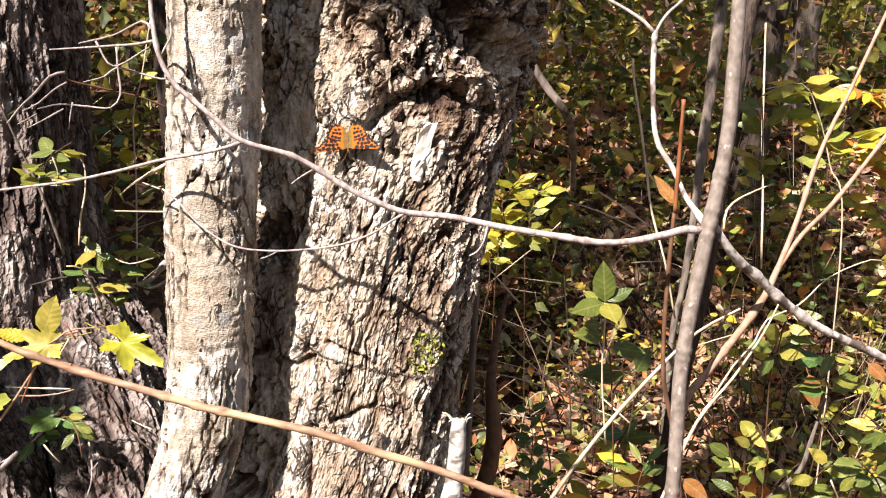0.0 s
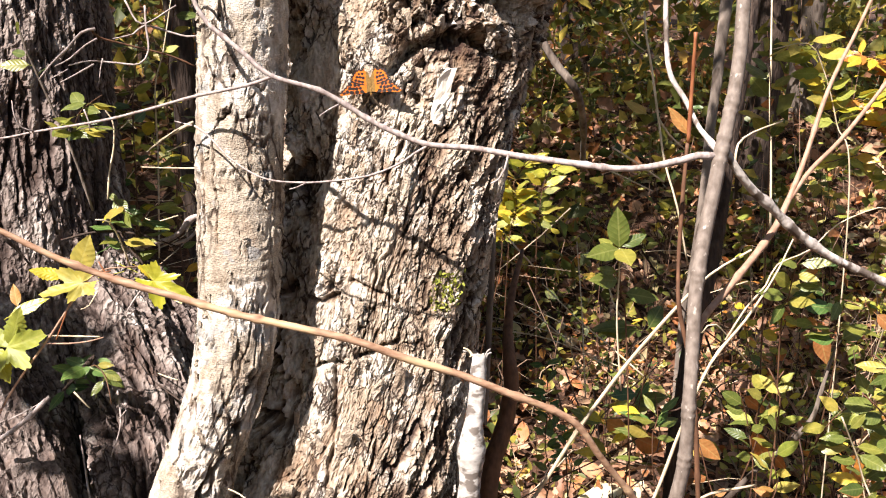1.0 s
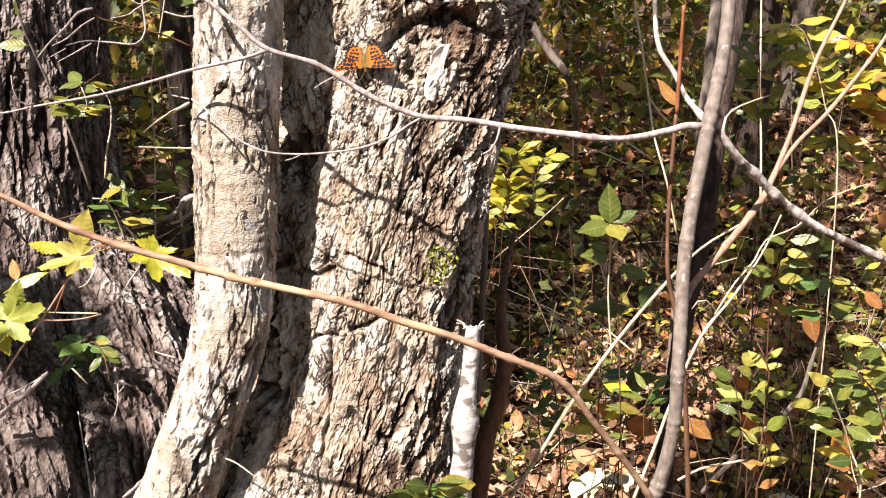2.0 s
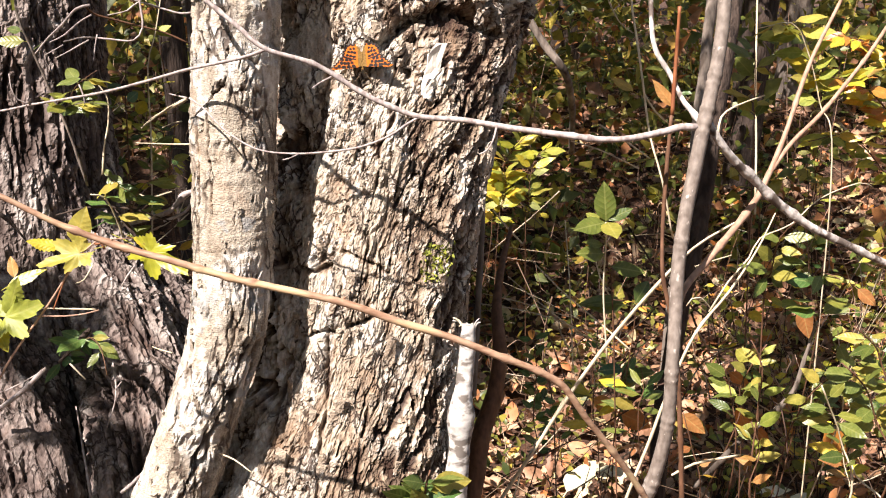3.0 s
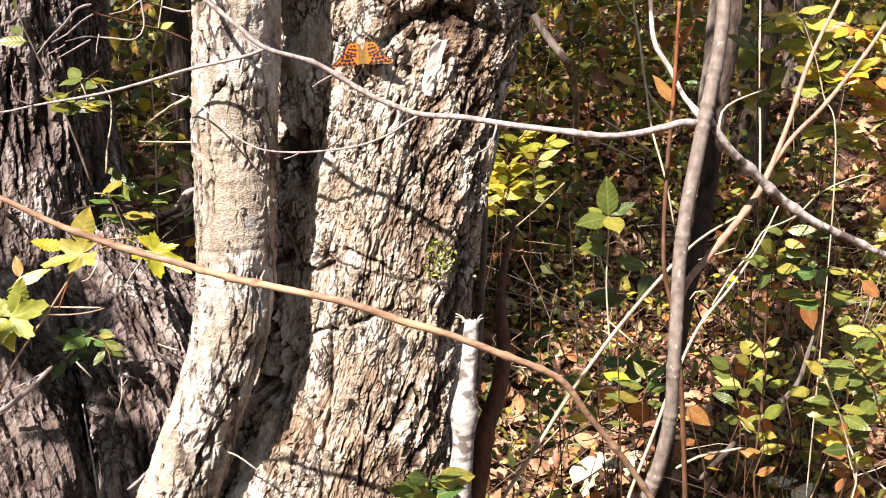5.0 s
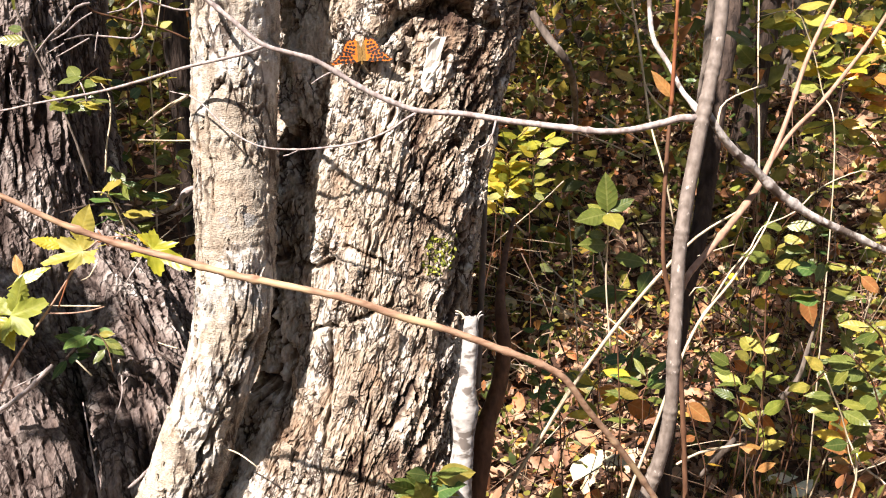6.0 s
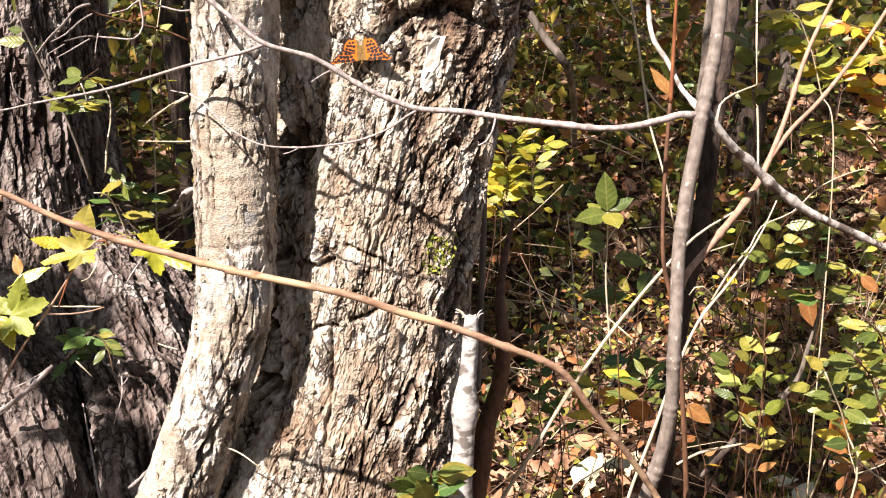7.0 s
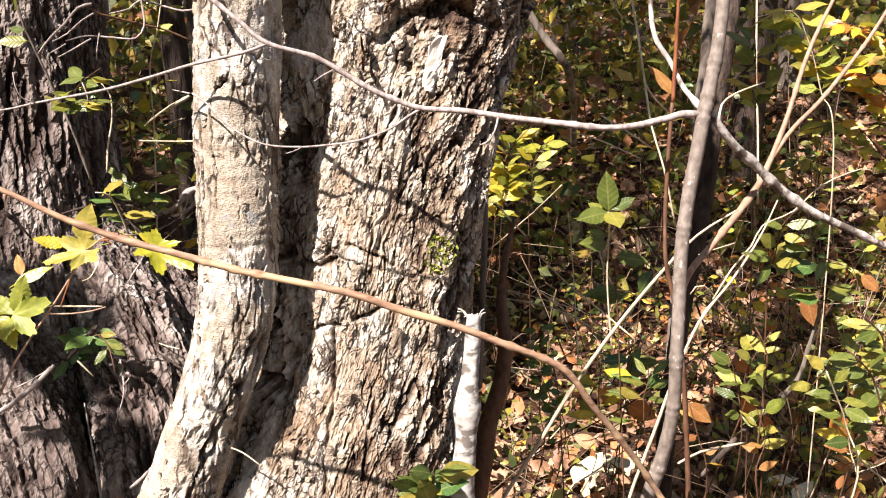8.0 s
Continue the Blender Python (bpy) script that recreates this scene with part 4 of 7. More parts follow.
# sapling with its limbs
def sapling():
    P = [(0.1428, 0.6652, 0.0661), (0.1479, 0.6557, 0.1078), (0.1525, 0.6457, 0.1479), (0.1609, 0.6444, 0.1816), (0.1661, 0.6439, 0.2186), (0.1666, 0.6454, 0.2625), (0.1687, 0.6538, 0.2942), (0.1707, 0.6634, 0.3299), (0.1757, 0.673, 0.3656), (0.1822, 0.6815, 0.3973), (0.1884, 0.6894, 0.427), (0.1933, 0.6953, 0.4488), (0.1986, 0.7016, 0.4726), (0.2027, 0.7091, 0.5004), (0.2044, 0.7155, 0.5242), (0.2085, 0.7325, 0.5876), (0.2148, 0.7775, 0.7173)]
    o = np.array(P[0])
    t = thing("sapling", o, "young sapling with smooth grey-brown bark, ringed nodes and bare limbs", "sapling")
    nodes = [q[2] for q in [(0.1912, 0.6931, 0.4409), (0.1896, 0.6906, 0.4314), (0.197, 0.6995, 0.4647), (0.1678, 0.6441, 0.2194), (0.1674, 0.6438, 0.2566), (0.1595, 0.6438, 0.1679), (0.1748, 0.6687, 0.3497)]]
    part("stem", tube(P, [.0062, .0055, .0048, .0050, .0052, .0050, .0050, .0047], 18, 0.0013, 0.006, 0, 5, o, nodes), M_SAPLING, t)
    L = [(0.1839, 0.6898, 0.4282), (0.1728, 0.6899, 0.4286), (0.1625, 0.6891, 0.4259), (0.1358, 0.6877, 0.4207), (0.1133, 0.6875, 0.4199), (0.0893, 0.6933, 0.422), (0.0486, 0.7046, 0.4258), (0.0153, 0.7161, 0.4298), (-0.018, 0.7217, 0.4317), (-0.0403, 0.7237, 0.4391), (-0.0617, 0.7264, 0.4491), (-0.0953, 0.7267, 0.4697), (-0.1326, 0.7247, 0.4815), (-0.1537, 0.7291, 0.4978), (-0.1706, 0.7327, 0.5112), (-0.1812, 0.7351, 0.5202), (-0.1917, 0.74, 0.5386), (-0.1972, 0.7477, 0.5671), (-0.1981, 0.752, 0.5834), (-0.1968, 0.7624, 0.6222)]
    limb = part("limb", tube(L, [.00277, .00238, .00218, .00198, .00185, .00172, .00119], 12, 0.004, 0.03, 8, 6, o), M_TWIG, t, "bare grey limb reaching across the trunks")
    L2 = [(-0.1309, 0.7248, 0.4819), (-0.1457, 0.7254, 0.4764), (-0.1633, 0.7274, 0.4721), (-0.1958, 0.7359, 0.4652), (-0.2334, 0.7434, 0.4548), (-0.2739, 0.7563, 0.4448), (-0.3316, 0.7742, 0.4344), (-0.3637, 0.7828, 0.4279), (-0.4107, 0.7917, 0.4222)]
    part("side_branch", tube(L2, [.00145, .00132, .00119, .00092, .00079], 9, 0.004, 0.04, 5, 7, o), M_TWIG, limb)
    L3 = [(-0.0171, 0.7218, 0.4321), (-0.0295, 0.72, 0.4251), (-0.0403, 0.7181, 0.418), (-0.0617, 0.7159, 0.4098), (-0.0852, 0.7149, 0.406), (-0.1131, 0.7144, 0.4044), (-0.1409, 0.7153, 0.4077), (-0.1656, 0.7238, 0.4202), (-0.1841, 0.7333, 0.4363), (-0.1963, 0.7404, 0.4434)]
    part("side_branch", tube(L3, [.00106, .00086, .00079, .00066], 8, 0.004, 0.05, 4, 8, o), M_TWIG, limb)
    part("side_branch", tube([(0.0394, 0.7047, 0.4262), (0.0366, 0.6973, 0.4176), (0.0325, 0.6954, 0.4108), (0.0266, 0.6946, 0.4076)], [.00092, .00053], 7, 0.004, 0.05, 1, 9, o), M_TWIG, limb)
    part("side_branch", tube([(-0.0837, 0.7276, 0.4612), (-0.0925, 0.7182, 0.457), (-0.0973, 0.7121, 0.4538)], [.00086, .00040], 7, 0.004, 0.05, 1, 10, o), M_TWIG, limb)
    part("side_branch", tube([(-0.1088, 0.7144, 0.4044), (-0.1157, 0.7086, 0.4019), (-0.1204, 0.7063, 0.401)], [.00059, .00033], 6, 0.004, 0.05, 1, 11, o), M_TWIG, limb)
    part("side_branch", tube([(-0.3339, 0.7742, 0.4344), (-0.3422, 0.7701, 0.4385), (-0.3454, 0.7676, 0.4482), (-0.3472, 0.7705, 0.4591)], [.00066, .00040], 6, 0.004, 0.05, 1, 12, o), M_TWIG, limb)
    U = [(0.1871, 0.6905, 0.431), (0.1824, 0.703, 0.439), (0.1778, 0.7154, 0.4468), (0.1709, 0.7305, 0.4644), (0.1623, 0.7338, 0.4768), (0.1584, 0.7371, 0.4892), (0.1572, 0.7421, 0.5078), (0.1567, 0.7482, 0.5305), (0.158, 0.7554, 0.5574)]
    up = part("limb", tube(U, [.00224, .00198, .00185, .00178], 10, 0.004, 0.03, 3, 13, o), M_PALEBARK, t)
    part("side_branch", tube([(0.158, 0.7549, 0.5554), (0.1503, 0.7571, 0.5636), (0.1376, 0.7646, 0.5723), (0.1068, 0.7743, 0.5894), (0.0775, 0.7912, 0.6137)], [.00145, .00106], 8, 0.004, 0.03, 2, 14, o), M_TWIG, up)
    part("side_branch", tube([(0.158, 0.7549, 0.5554), (0.1653, 0.7582, 0.5678), (0.1824, 0.7626, 0.5843), (0.2023, 0.7805, 0.6125)], [.00132, .00086], 8, 0.004, 0.03, 2, 15, o), M_TWIG, up)
    R = [(0.1947, 0.6955, 0.4304), (0.2044, 0.6967, 0.4156), (0.2179, 0.7031, 0.4007), (0.2338, 0.71, 0.3878), (0.2544, 0.7154, 0.3692), (0.2843, 0.72, 0.348), (0.3194, 0.7257, 0.3306), (0.3544, 0.7316, 0.3141), (0.4157, 0.7457, 0.2894)]
    part("limb", tube(R, [.00277, .00330, .00330, .00304, .00264], 12, 0.004, 0.04, 6, 16, o), M_PALEBARK, t, "pale limb with dark scars")


sapling()


def cane():
    P = [(0.1723, 0.6681, 0.2893), (0.1812, 0.6788, 0.3101), (0.1996, 0.6934, 0.3258), (0.2256, 0.7146, 0.3471), (0.248, 0.7355, 0.3673), (0.2613, 0.7506, 0.3849)]
    o = np.array(P[0])
    t = thing("forked_cane", o, "smooth pinkish-brown cane forking in two beside the sapling", "branch")
    part("stem", tube(P, [.00218, .00272, .00245], 10, 0.004, 0.03, 2, 20, o), M_CANE, t)
    part("fork", tube([(0.2604, 0.75, 0.3827), (0.2775, 0.7688, 0.4141), (0.2951, 0.7896, 0.453), (0.3129, 0.8082, 0.4839), (0.3336, 0.8271, 0.5156), (0.3785, 0.8679, 0.5909)], [.00218, .00177, .00136], 9, 0.004, 0.03, 3, 21, o), M_CANE, t)
    part("fork", tube([(0.2613, 0.7504, 0.384), (0.2821, 0.7664, 0.4052), (0.309, 0.7824, 0.4261), (0.3364, 0.7997, 0.4521), (0.3621, 0.8172, 0.4789), (0.398, 0.849, 0.5202), (0.4477, 0.8891, 0.5926)], [.00204, .00170, .00136], 9, 0.004, 0.03, 3, 22, o), M_CANE, t)


cane()

TWIG = [(-0.3119, 0.5737, 0.4202), (-0.2937, 0.5761, 0.4099), (-0.2751, 0.5787, 0.4002), (-0.2421, 0.5792, 0.3828), (-0.2084, 0.5808, 0.3692), (-0.1727, 0.5782, 0.3595), (-0.137, 0.5755, 0.3495), (-0.1085, 0.5738, 0.3433), (-0.0657, 0.5713, 0.334), (-0.0302, 0.5729, 0.3207), (0.0058, 0.5748, 0.3085), (0.0424, 0.576, 0.2933), (0.0649, 0.5784, 0.2829), (0.0803, 0.5804, 0.2713), (0.0967, 0.5843, 0.2473), (0.1183, 0.5917, 0.217), (0.1419, 0.6027, 0.1807), (0.1541, 0.6067, 0.1569), (0.167, 0.6159, 0.114)]
def long_twig():
    o = np.array(TWIG[0])
    t = thing("long_twig", o, "long bare tan twig arching across in front of the trunks", "twig")
    part("stem", tube(TWIG, [.0017, .0019, .0022, .00235, .00238, .00235, .00225, .00225], 12, 0.003, 0.05, 13, 30, o), M_TAN, t)
    way = smooth_path(TWIG, 0.01)
    g = np.random.default_rng(8)
    for n, k in enumerate(range(4, len(way) - 2, 6)):
        along = way[k + 1] - way[k]
        along /= np.linalg.norm(along)
        side = np.cross(along, (0, 1, 0)) * (1 if n % 2 else -1) + g.normal(0, 0.3, 3)
        side /= np.linalg.norm(side)
        a = way[k] + side * 0.0018
        b = a + (along * 0.7 + side) * g.uniform(0.0018, 0.0045)
        part("bud", tube([a, (a + b) / 2, b], [.0011, .001, .0003], 6, 0.001, 0.05, 0, n, o), M_TAN, t)


long_twig()

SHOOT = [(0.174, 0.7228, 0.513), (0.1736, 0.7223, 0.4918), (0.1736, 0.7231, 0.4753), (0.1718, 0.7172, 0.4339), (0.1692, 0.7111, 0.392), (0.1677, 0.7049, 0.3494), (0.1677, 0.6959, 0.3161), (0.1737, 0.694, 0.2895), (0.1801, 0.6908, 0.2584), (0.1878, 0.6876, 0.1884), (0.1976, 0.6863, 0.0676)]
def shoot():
    t = thing("red_shoot", SHOOT[-1], "upright shoot, lower stem coloured dark for shade, orange-red at its snapped tip", "shoot")
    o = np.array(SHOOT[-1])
    # the lower stem's dark brown stands in for shade on it
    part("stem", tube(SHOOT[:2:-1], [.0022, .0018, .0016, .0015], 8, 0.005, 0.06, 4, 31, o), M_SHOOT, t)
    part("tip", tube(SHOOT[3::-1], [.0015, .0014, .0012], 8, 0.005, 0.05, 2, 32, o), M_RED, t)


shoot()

STRAWS = []
STRAWS.append(([(0.0452, 0.8906, -0.0198), (0.063, 0.8983, 0.009), (0.0968, 0.894, 0.0699), (0.1233, 0.8875, 0.1232), (0.1637, 0.8755, 0.1943), (0.204, 0.8612, 0.2566), (0.2334, 0.8508, 0.2953), (0.2639, 0.8372, 0.3216)], [.00224, .00208, .00176, .00096]))
STRAWS.append(([(0.1702, 0.8194, 0.0234), (0.1784, 0.8265, 0.0499), (0.1981, 0.8315, 0.1072), (0.212, 0.8334, 0.1531), (0.2387, 0.8487, 0.21), (0.2709, 0.8591, 0.2488), (0.2976, 0.8695, 0.2876), (0.3148, 0.8785, 0.3212)], [.00176, .00160, .00128, .00072]))
STRAWS.append(([(0.2521, 0.8542, 0.2307), (0.2709, 0.8619, 0.2591), (0.2896, 0.8674, 0.2798), (0.3036, 0.8819, 0.2955), (0.3371, 0.8952, 0.3062), (0.3684, 0.9113, 0.3279), (0.4115, 0.9252, 0.341), (0.43, 0.9339, 0.3347)], [.00096, .00072, .00048]))
STRAWS.append(([(0.1772, 0.9332, 0.5254), (0.1788, 0.9277, 0.5047), (0.1841, 0.9193, 0.4737), (0.1906, 0.9069, 0.4272), (0.1959, 0.8972, 0.391), (0.2077, 0.8861, 0.3496), (0.2222, 0.8916, 0.293)], [.00104, .00112, .00112, .00096]))
STRAWS.append(([(0.19, 0.9076, 0.4298), (0.2024, 0.9135, 0.4131), (0.2194, 0.92, 0.3987)], [.00104, .00072]))
STRAWS.append(([(0.1021, 1.059, 0.2233), (0.1388, 1.03, 0.1915), (0.174, 1.003, 0.1671), (0.2067, 0.9856, 0.1415)], [.00080, .00096, .00112]))
STRAWS.append(([(0.0793, 1.102, 0.19), (0.1172, 1.065, 0.1664), (0.1609, 1.037, 0.1411), (0.2062, 1.012, 0.1244)], [.00064, .00088]))
STRAWS.append(([(0.0445, 1.046, 0.174), (0.0759, 1.045, 0.1696), (0.1066, 1.024, 0.1697), (0.1488, 1.001, 0.161), (0.188, 0.9874, 0.1481)], [.00080, .00080, .00056]))
STRAWS.append(([(0.0486, 1.097, 0.1702), (0.093, 1.094, 0.1603), (0.1546, 1.089, 0.1424)], [.00048, .00064]))
STRAWS.append(([(0.0628, 1.172, 0.257), (0.0792, 1.167, 0.2377), (0.1006, 1.161, 0.2156)], [.00072, .00112]))
STRAWS.append(([(0.1606, 1.217, 0.2331), (0.1625, 1.167, 0.1629), (0.1649, 1.119, 0.0584)], [.00072, .00096]))
STRAWS.append(([(0.174, 1.063, 0.2359), (0.1819, 1.054, 0.2043), (0.1937, 1.048, 0.1822)], [.00080, .00112]))
STRAWS.append(([(0.4299, 1.352, 0.5428), (0.4284, 1.332, 0.4681), (0.4268, 1.314, 0.4009), (0.4284, 1.292, 0.3187), (0.4268, 1.268, 0.2291)], [.00128, .00144, .00160]))
STRAWS.append(([(0.2423, 1.447, 0.5124), (0.259, 1.439, 0.4802), (0.2798, 1.434, 0.4641)], [.00080, .00104]))
STRAWS.append(([(0.1642, 0.9999, 0.3881), (0.188, 0.9961, 0.3738), (0.2177, 0.9907, 0.3537)], [.00112, .00096]))
STRAWS.append(([(0.1479, 1.095, 0.356), (0.1806, 1.092, 0.3465), (0.2264, 1.087, 0.3257)], [.00072, .00096]))
STRAWS.append(([(0.252, 0.9134, 0.2583), (0.2661, 0.9146, 0.2627), (0.2887, 0.9163, 0.2692)], [.00048, .00064]))
STRAWS.append(([(0.2168, 0.7482, 0.4146), (0.2205, 0.7567, 0.427), (0.2348, 0.7691, 0.4345), (0.2635, 0.7864, 0.4414)], [.00104, .00088, .00056]))
STRAWS.append(([(0.2435, 0.9032, 0.2201), (0.2577, 0.9053, 0.2283), (0.3069, 0.9414, 0.1698)], [.00064, .00064]))
STRAWS.append(([(0.2367, 0.8864, 0.0417), (0.2653, 0.9076, 0.0434), (0.301, 0.9094, 0.0503), (0.3191, 0.9281, 0.0427)], [.00128, .00144, .00088]))
STRAWS.append(([(0.4203, 0.8924, 0.0642), (0.4174, 0.8683, 0.0515), (0.4328, 0.8549, 0.04), (0.4506, 0.8408, 0.0261)], [.00072, .00104, .00128]))
STRAWS.append(([(0.072, 0.8953, -0.0025), (0.0855, 0.9242, 0.028), (0.1099, 0.9627, 0.0558)], [.00072, .00048]))
for n, (pts, rad) in enumerate(STRAWS):
    stem_thing("dry_stem", pts, rad, M_STRAW, "thin bleached dead stem leaning in the undergrowth", "stem", "dry stems", sides=6, step=0.012, rough=0.05, knots=2, seed=40 + n)

stem_thing("dead_branch", [(0.2984, 1.009, -0.0408), (0.3284, 0.9761, 0.0285), (0.3625, 0.9583, 0.0782), (0.3767, 0.9461, 0.1101), (0.3833, 0.9446, 0.1431), (0.3937, 0.9467, 0.1894)], [.0034, .0032, .003, .0022, .0012], M_GREYBARK, "broken grey-brown dead branch rising out of the leaf litter", "branch", sides=9, step=0.006, rough=0.08, knots=4, seed=91)


def snag():
    eye = np.array((0.0, 0.0, 0.52))
    P = [(0.0057, 0.6891, 0.0009), (0.0075, 0.6878, 0.0346), (0.0089, 0.6955, 0.0828), (0.0102, 0.6983, 0.1124), (0.0124, 0.7058, 0.1596), (0.0148, 0.7153, 0.1952), (0.0189, 0.7249, 0.2308), (0.0217, 0.733, 0.2611)]
    P = [tuple(eye + (np.array(q) - eye) * 1.05) for q in P]
    o = np.array(P[0])
    t = thing("birch_snag", o, "white birch stub with dark flecks, snapped off at the top", "snag")
    part("stem", tube(P, [.0125, .0118, .0108, .0092, .0078, .0058], 22, 0.003, 0.045, 2, 70, o), M_WHITE, t)
    g = np.random.default_rng(4)
    top = np.array(P[-1])
    for n in range(11):
        a = g.uniform(0, 6.28)
        q = top + np.array((math.cos(a), math.sin(a), 0)) * 0.003
        tip = q + np.array((g.normal(0, 0.006), g.normal(0, 0.004), g.uniform(-0.003, 0.006)))
        part("splinter", tube([q - (0, 0, 0.006), (q + tip) / 2, tip], [.0014, .0005], 5, 0.004, 0.12, 0, n, o), M_WHITE if n % 3 else M_STRAW, t)
    stem_thing("slim_tree", [(0.0318, 0.9168, 0.1165), (0.0356, 0.9287, 0.1994), (0.0385, 0.9437, 0.2557), (0.0402, 0.9573, 0.3063), (0.044, 1.003, 0.3996), (0.0473, 1.07, 0.573)], [.0036, .0036, .0034, .003], M_GREYBARK, "slim grey stem standing beside the old trunk", "stem", sides=8, rough=0.04, seed=71)
    stem_thing("crooked_sapling", [(0.0184, 0.886, -0.037), (0.0321, 0.9014, 0.0205), (0.0404, 0.9153, 0.0722), (0.0529, 0.9245, 0.1066), (0.0607, 0.9353, 0.1469), (0.0595, 0.943, 0.1756), (0.0577, 0.9602, 0.2011), (0.0637, 0.9903, 0.2363), (0.0763, 1.031, 0.2706)], [.011, .0105, .0095, .008, .005, .002], M_SHOOT, "crooked dark stem standing in shade behind the birch stub", "stem", sides=12, rough=0.04, seed=72)


snag()

# ---- leaves set one by one ----
TINTED = {}
LEAVES = {
    "ovate": [leaf_mesh("leaf", 1.0, w, "ovate", f, c, 0, 0.2, n, 6) for n, (w, f, c) in enumerate(((0.52, 0.25, 0.2), (0.6, 0.2, 0.35), (0.46, 0.3, 0.1)))],
    "round": [leaf_mesh("leaf", 1.0, w, "round", f, c, 0, 0.15, n, 6) for n, (w, f, c) in enumerate(((0.72, 0.2, 0.2), (0.66, 0.25, 0.3)))],
    "lance": [leaf_mesh("leaf", 1.0, w, "lance", f, c, 0, 0.15, n, 5) for n, (w, f, c) in enumerate(((0.34, 0.25, 0.3), (0.4, 0.2, 0.15)))],
    "toothed": [leaf_mesh("leaf", 1.0, w, "ovate", f, c, 8, 0.25, n, 9) for n, (w, f, c) in enumerate(((0.72, 0.15, 0.2), (0.8, 0.2, 0.3)))],
    "lobed": [maple_mesh("leaf", 3), maple_mesh("leaf", 8, 4)],
}


def colored(me, mat):
    """The same leaf mesh in another colour, made once."""
    key = (me.name, mat.name)
    if key not in TINTED:
        c = me.copy()
        c.materials.clear()
        c.materials.append(mat)
        TINTED[key] = c
    return TINTED[key]


def leaf_between(parent, base, tip, mat, kind="ovate", face=(0.0, -0.8, 0.6), wide=1.0, pick=0):
    """A leaf from its base to its tip whose upper side looks along face."""
    me = LEAVES[kind][pick % len(LEAVES[kind])]
    b, t = Vector(base[:3]), Vector(tip[:3])
    y = (t - b).normalized()
    x = y.cross(Vector(face)).normalized()
    z = x.cross(y)
    size = (t - b).length
    ob = part("leaf", colored(me, mat), None, parent)
    rot = Matrix((x, y, z)).transposed().to_4x4()
    ob.matrix_basis = Matrix.Translation(b - parent.location) @ rot @ Matrix.Diagonal((size * wide, size, size, 1))
    return ob


def sprig(name, line, radii, count, size, mats, kind, label, category, seed, bark=None, upto=0.0, spread=0.5, group="", droop=0.25):
    """A leafy stem: leaves stand off along it from the share upto on."""
    g = np.random.default_rng(seed)
    if line[0][2] < 0.33 and line[0][0] > 0.03:
        a, b = g.normal(0, 0.04, 2)
        line = [(line[0][0] + a, line[0][1] + 0.03 + abs(b), 0.0), *line]
        line[0] = (line[0][0], line[0][1], soil(line[0][0], line[0][1]) - 0.01)
    o = np.array(line[0][:3])
    t = thing(name, o, label, category, group)
    part("stem", tube(line, [0.7 * q for q in radii], 6, 0.012, 0.04, 2, seed, o), bark or M_SHOOT, t)
    way = smooth_path([p[:3] for p in line], 0.01)
    first = int(np.argmin(np.linalg.norm(way - np.array(line[1 if line[0][2] < G + 0.03 else 0][:3]), axis=1)))
    for n in range(count):
        k = first + int((len(way) - 2 - first) * (upto + (1 - upto) * (n + g.uniform(0, 0.6)) / count))
        along = Vector(way[k + 1] - way[k]).normalized()
        a = g.uniform(0, 6.28) if n % 2 else g.uniform(-0.9, 0.9) + (math.pi if n % 4 else 0)
        off = Vector((math.cos(a), math.sin(a) * 0.8, g.normal(-droop, 0.25)))
        way_out = (off * (1 - spread * 0.4) + along * spread).normalized()
        base = Vector(way[k]) + way_out * size * 0.15
        tip = base + way_out * size * g.uniform(0.7, 1.2)
        face = Vector((g.normal(-0.15, 0.5), g.normal(-0.65, 0.45), 0.75))
        leaf_between(t, base, tip, mats[g.integers(0, len(mats))], kind, face, g.uniform(0.85, 1.15), n)
    return t


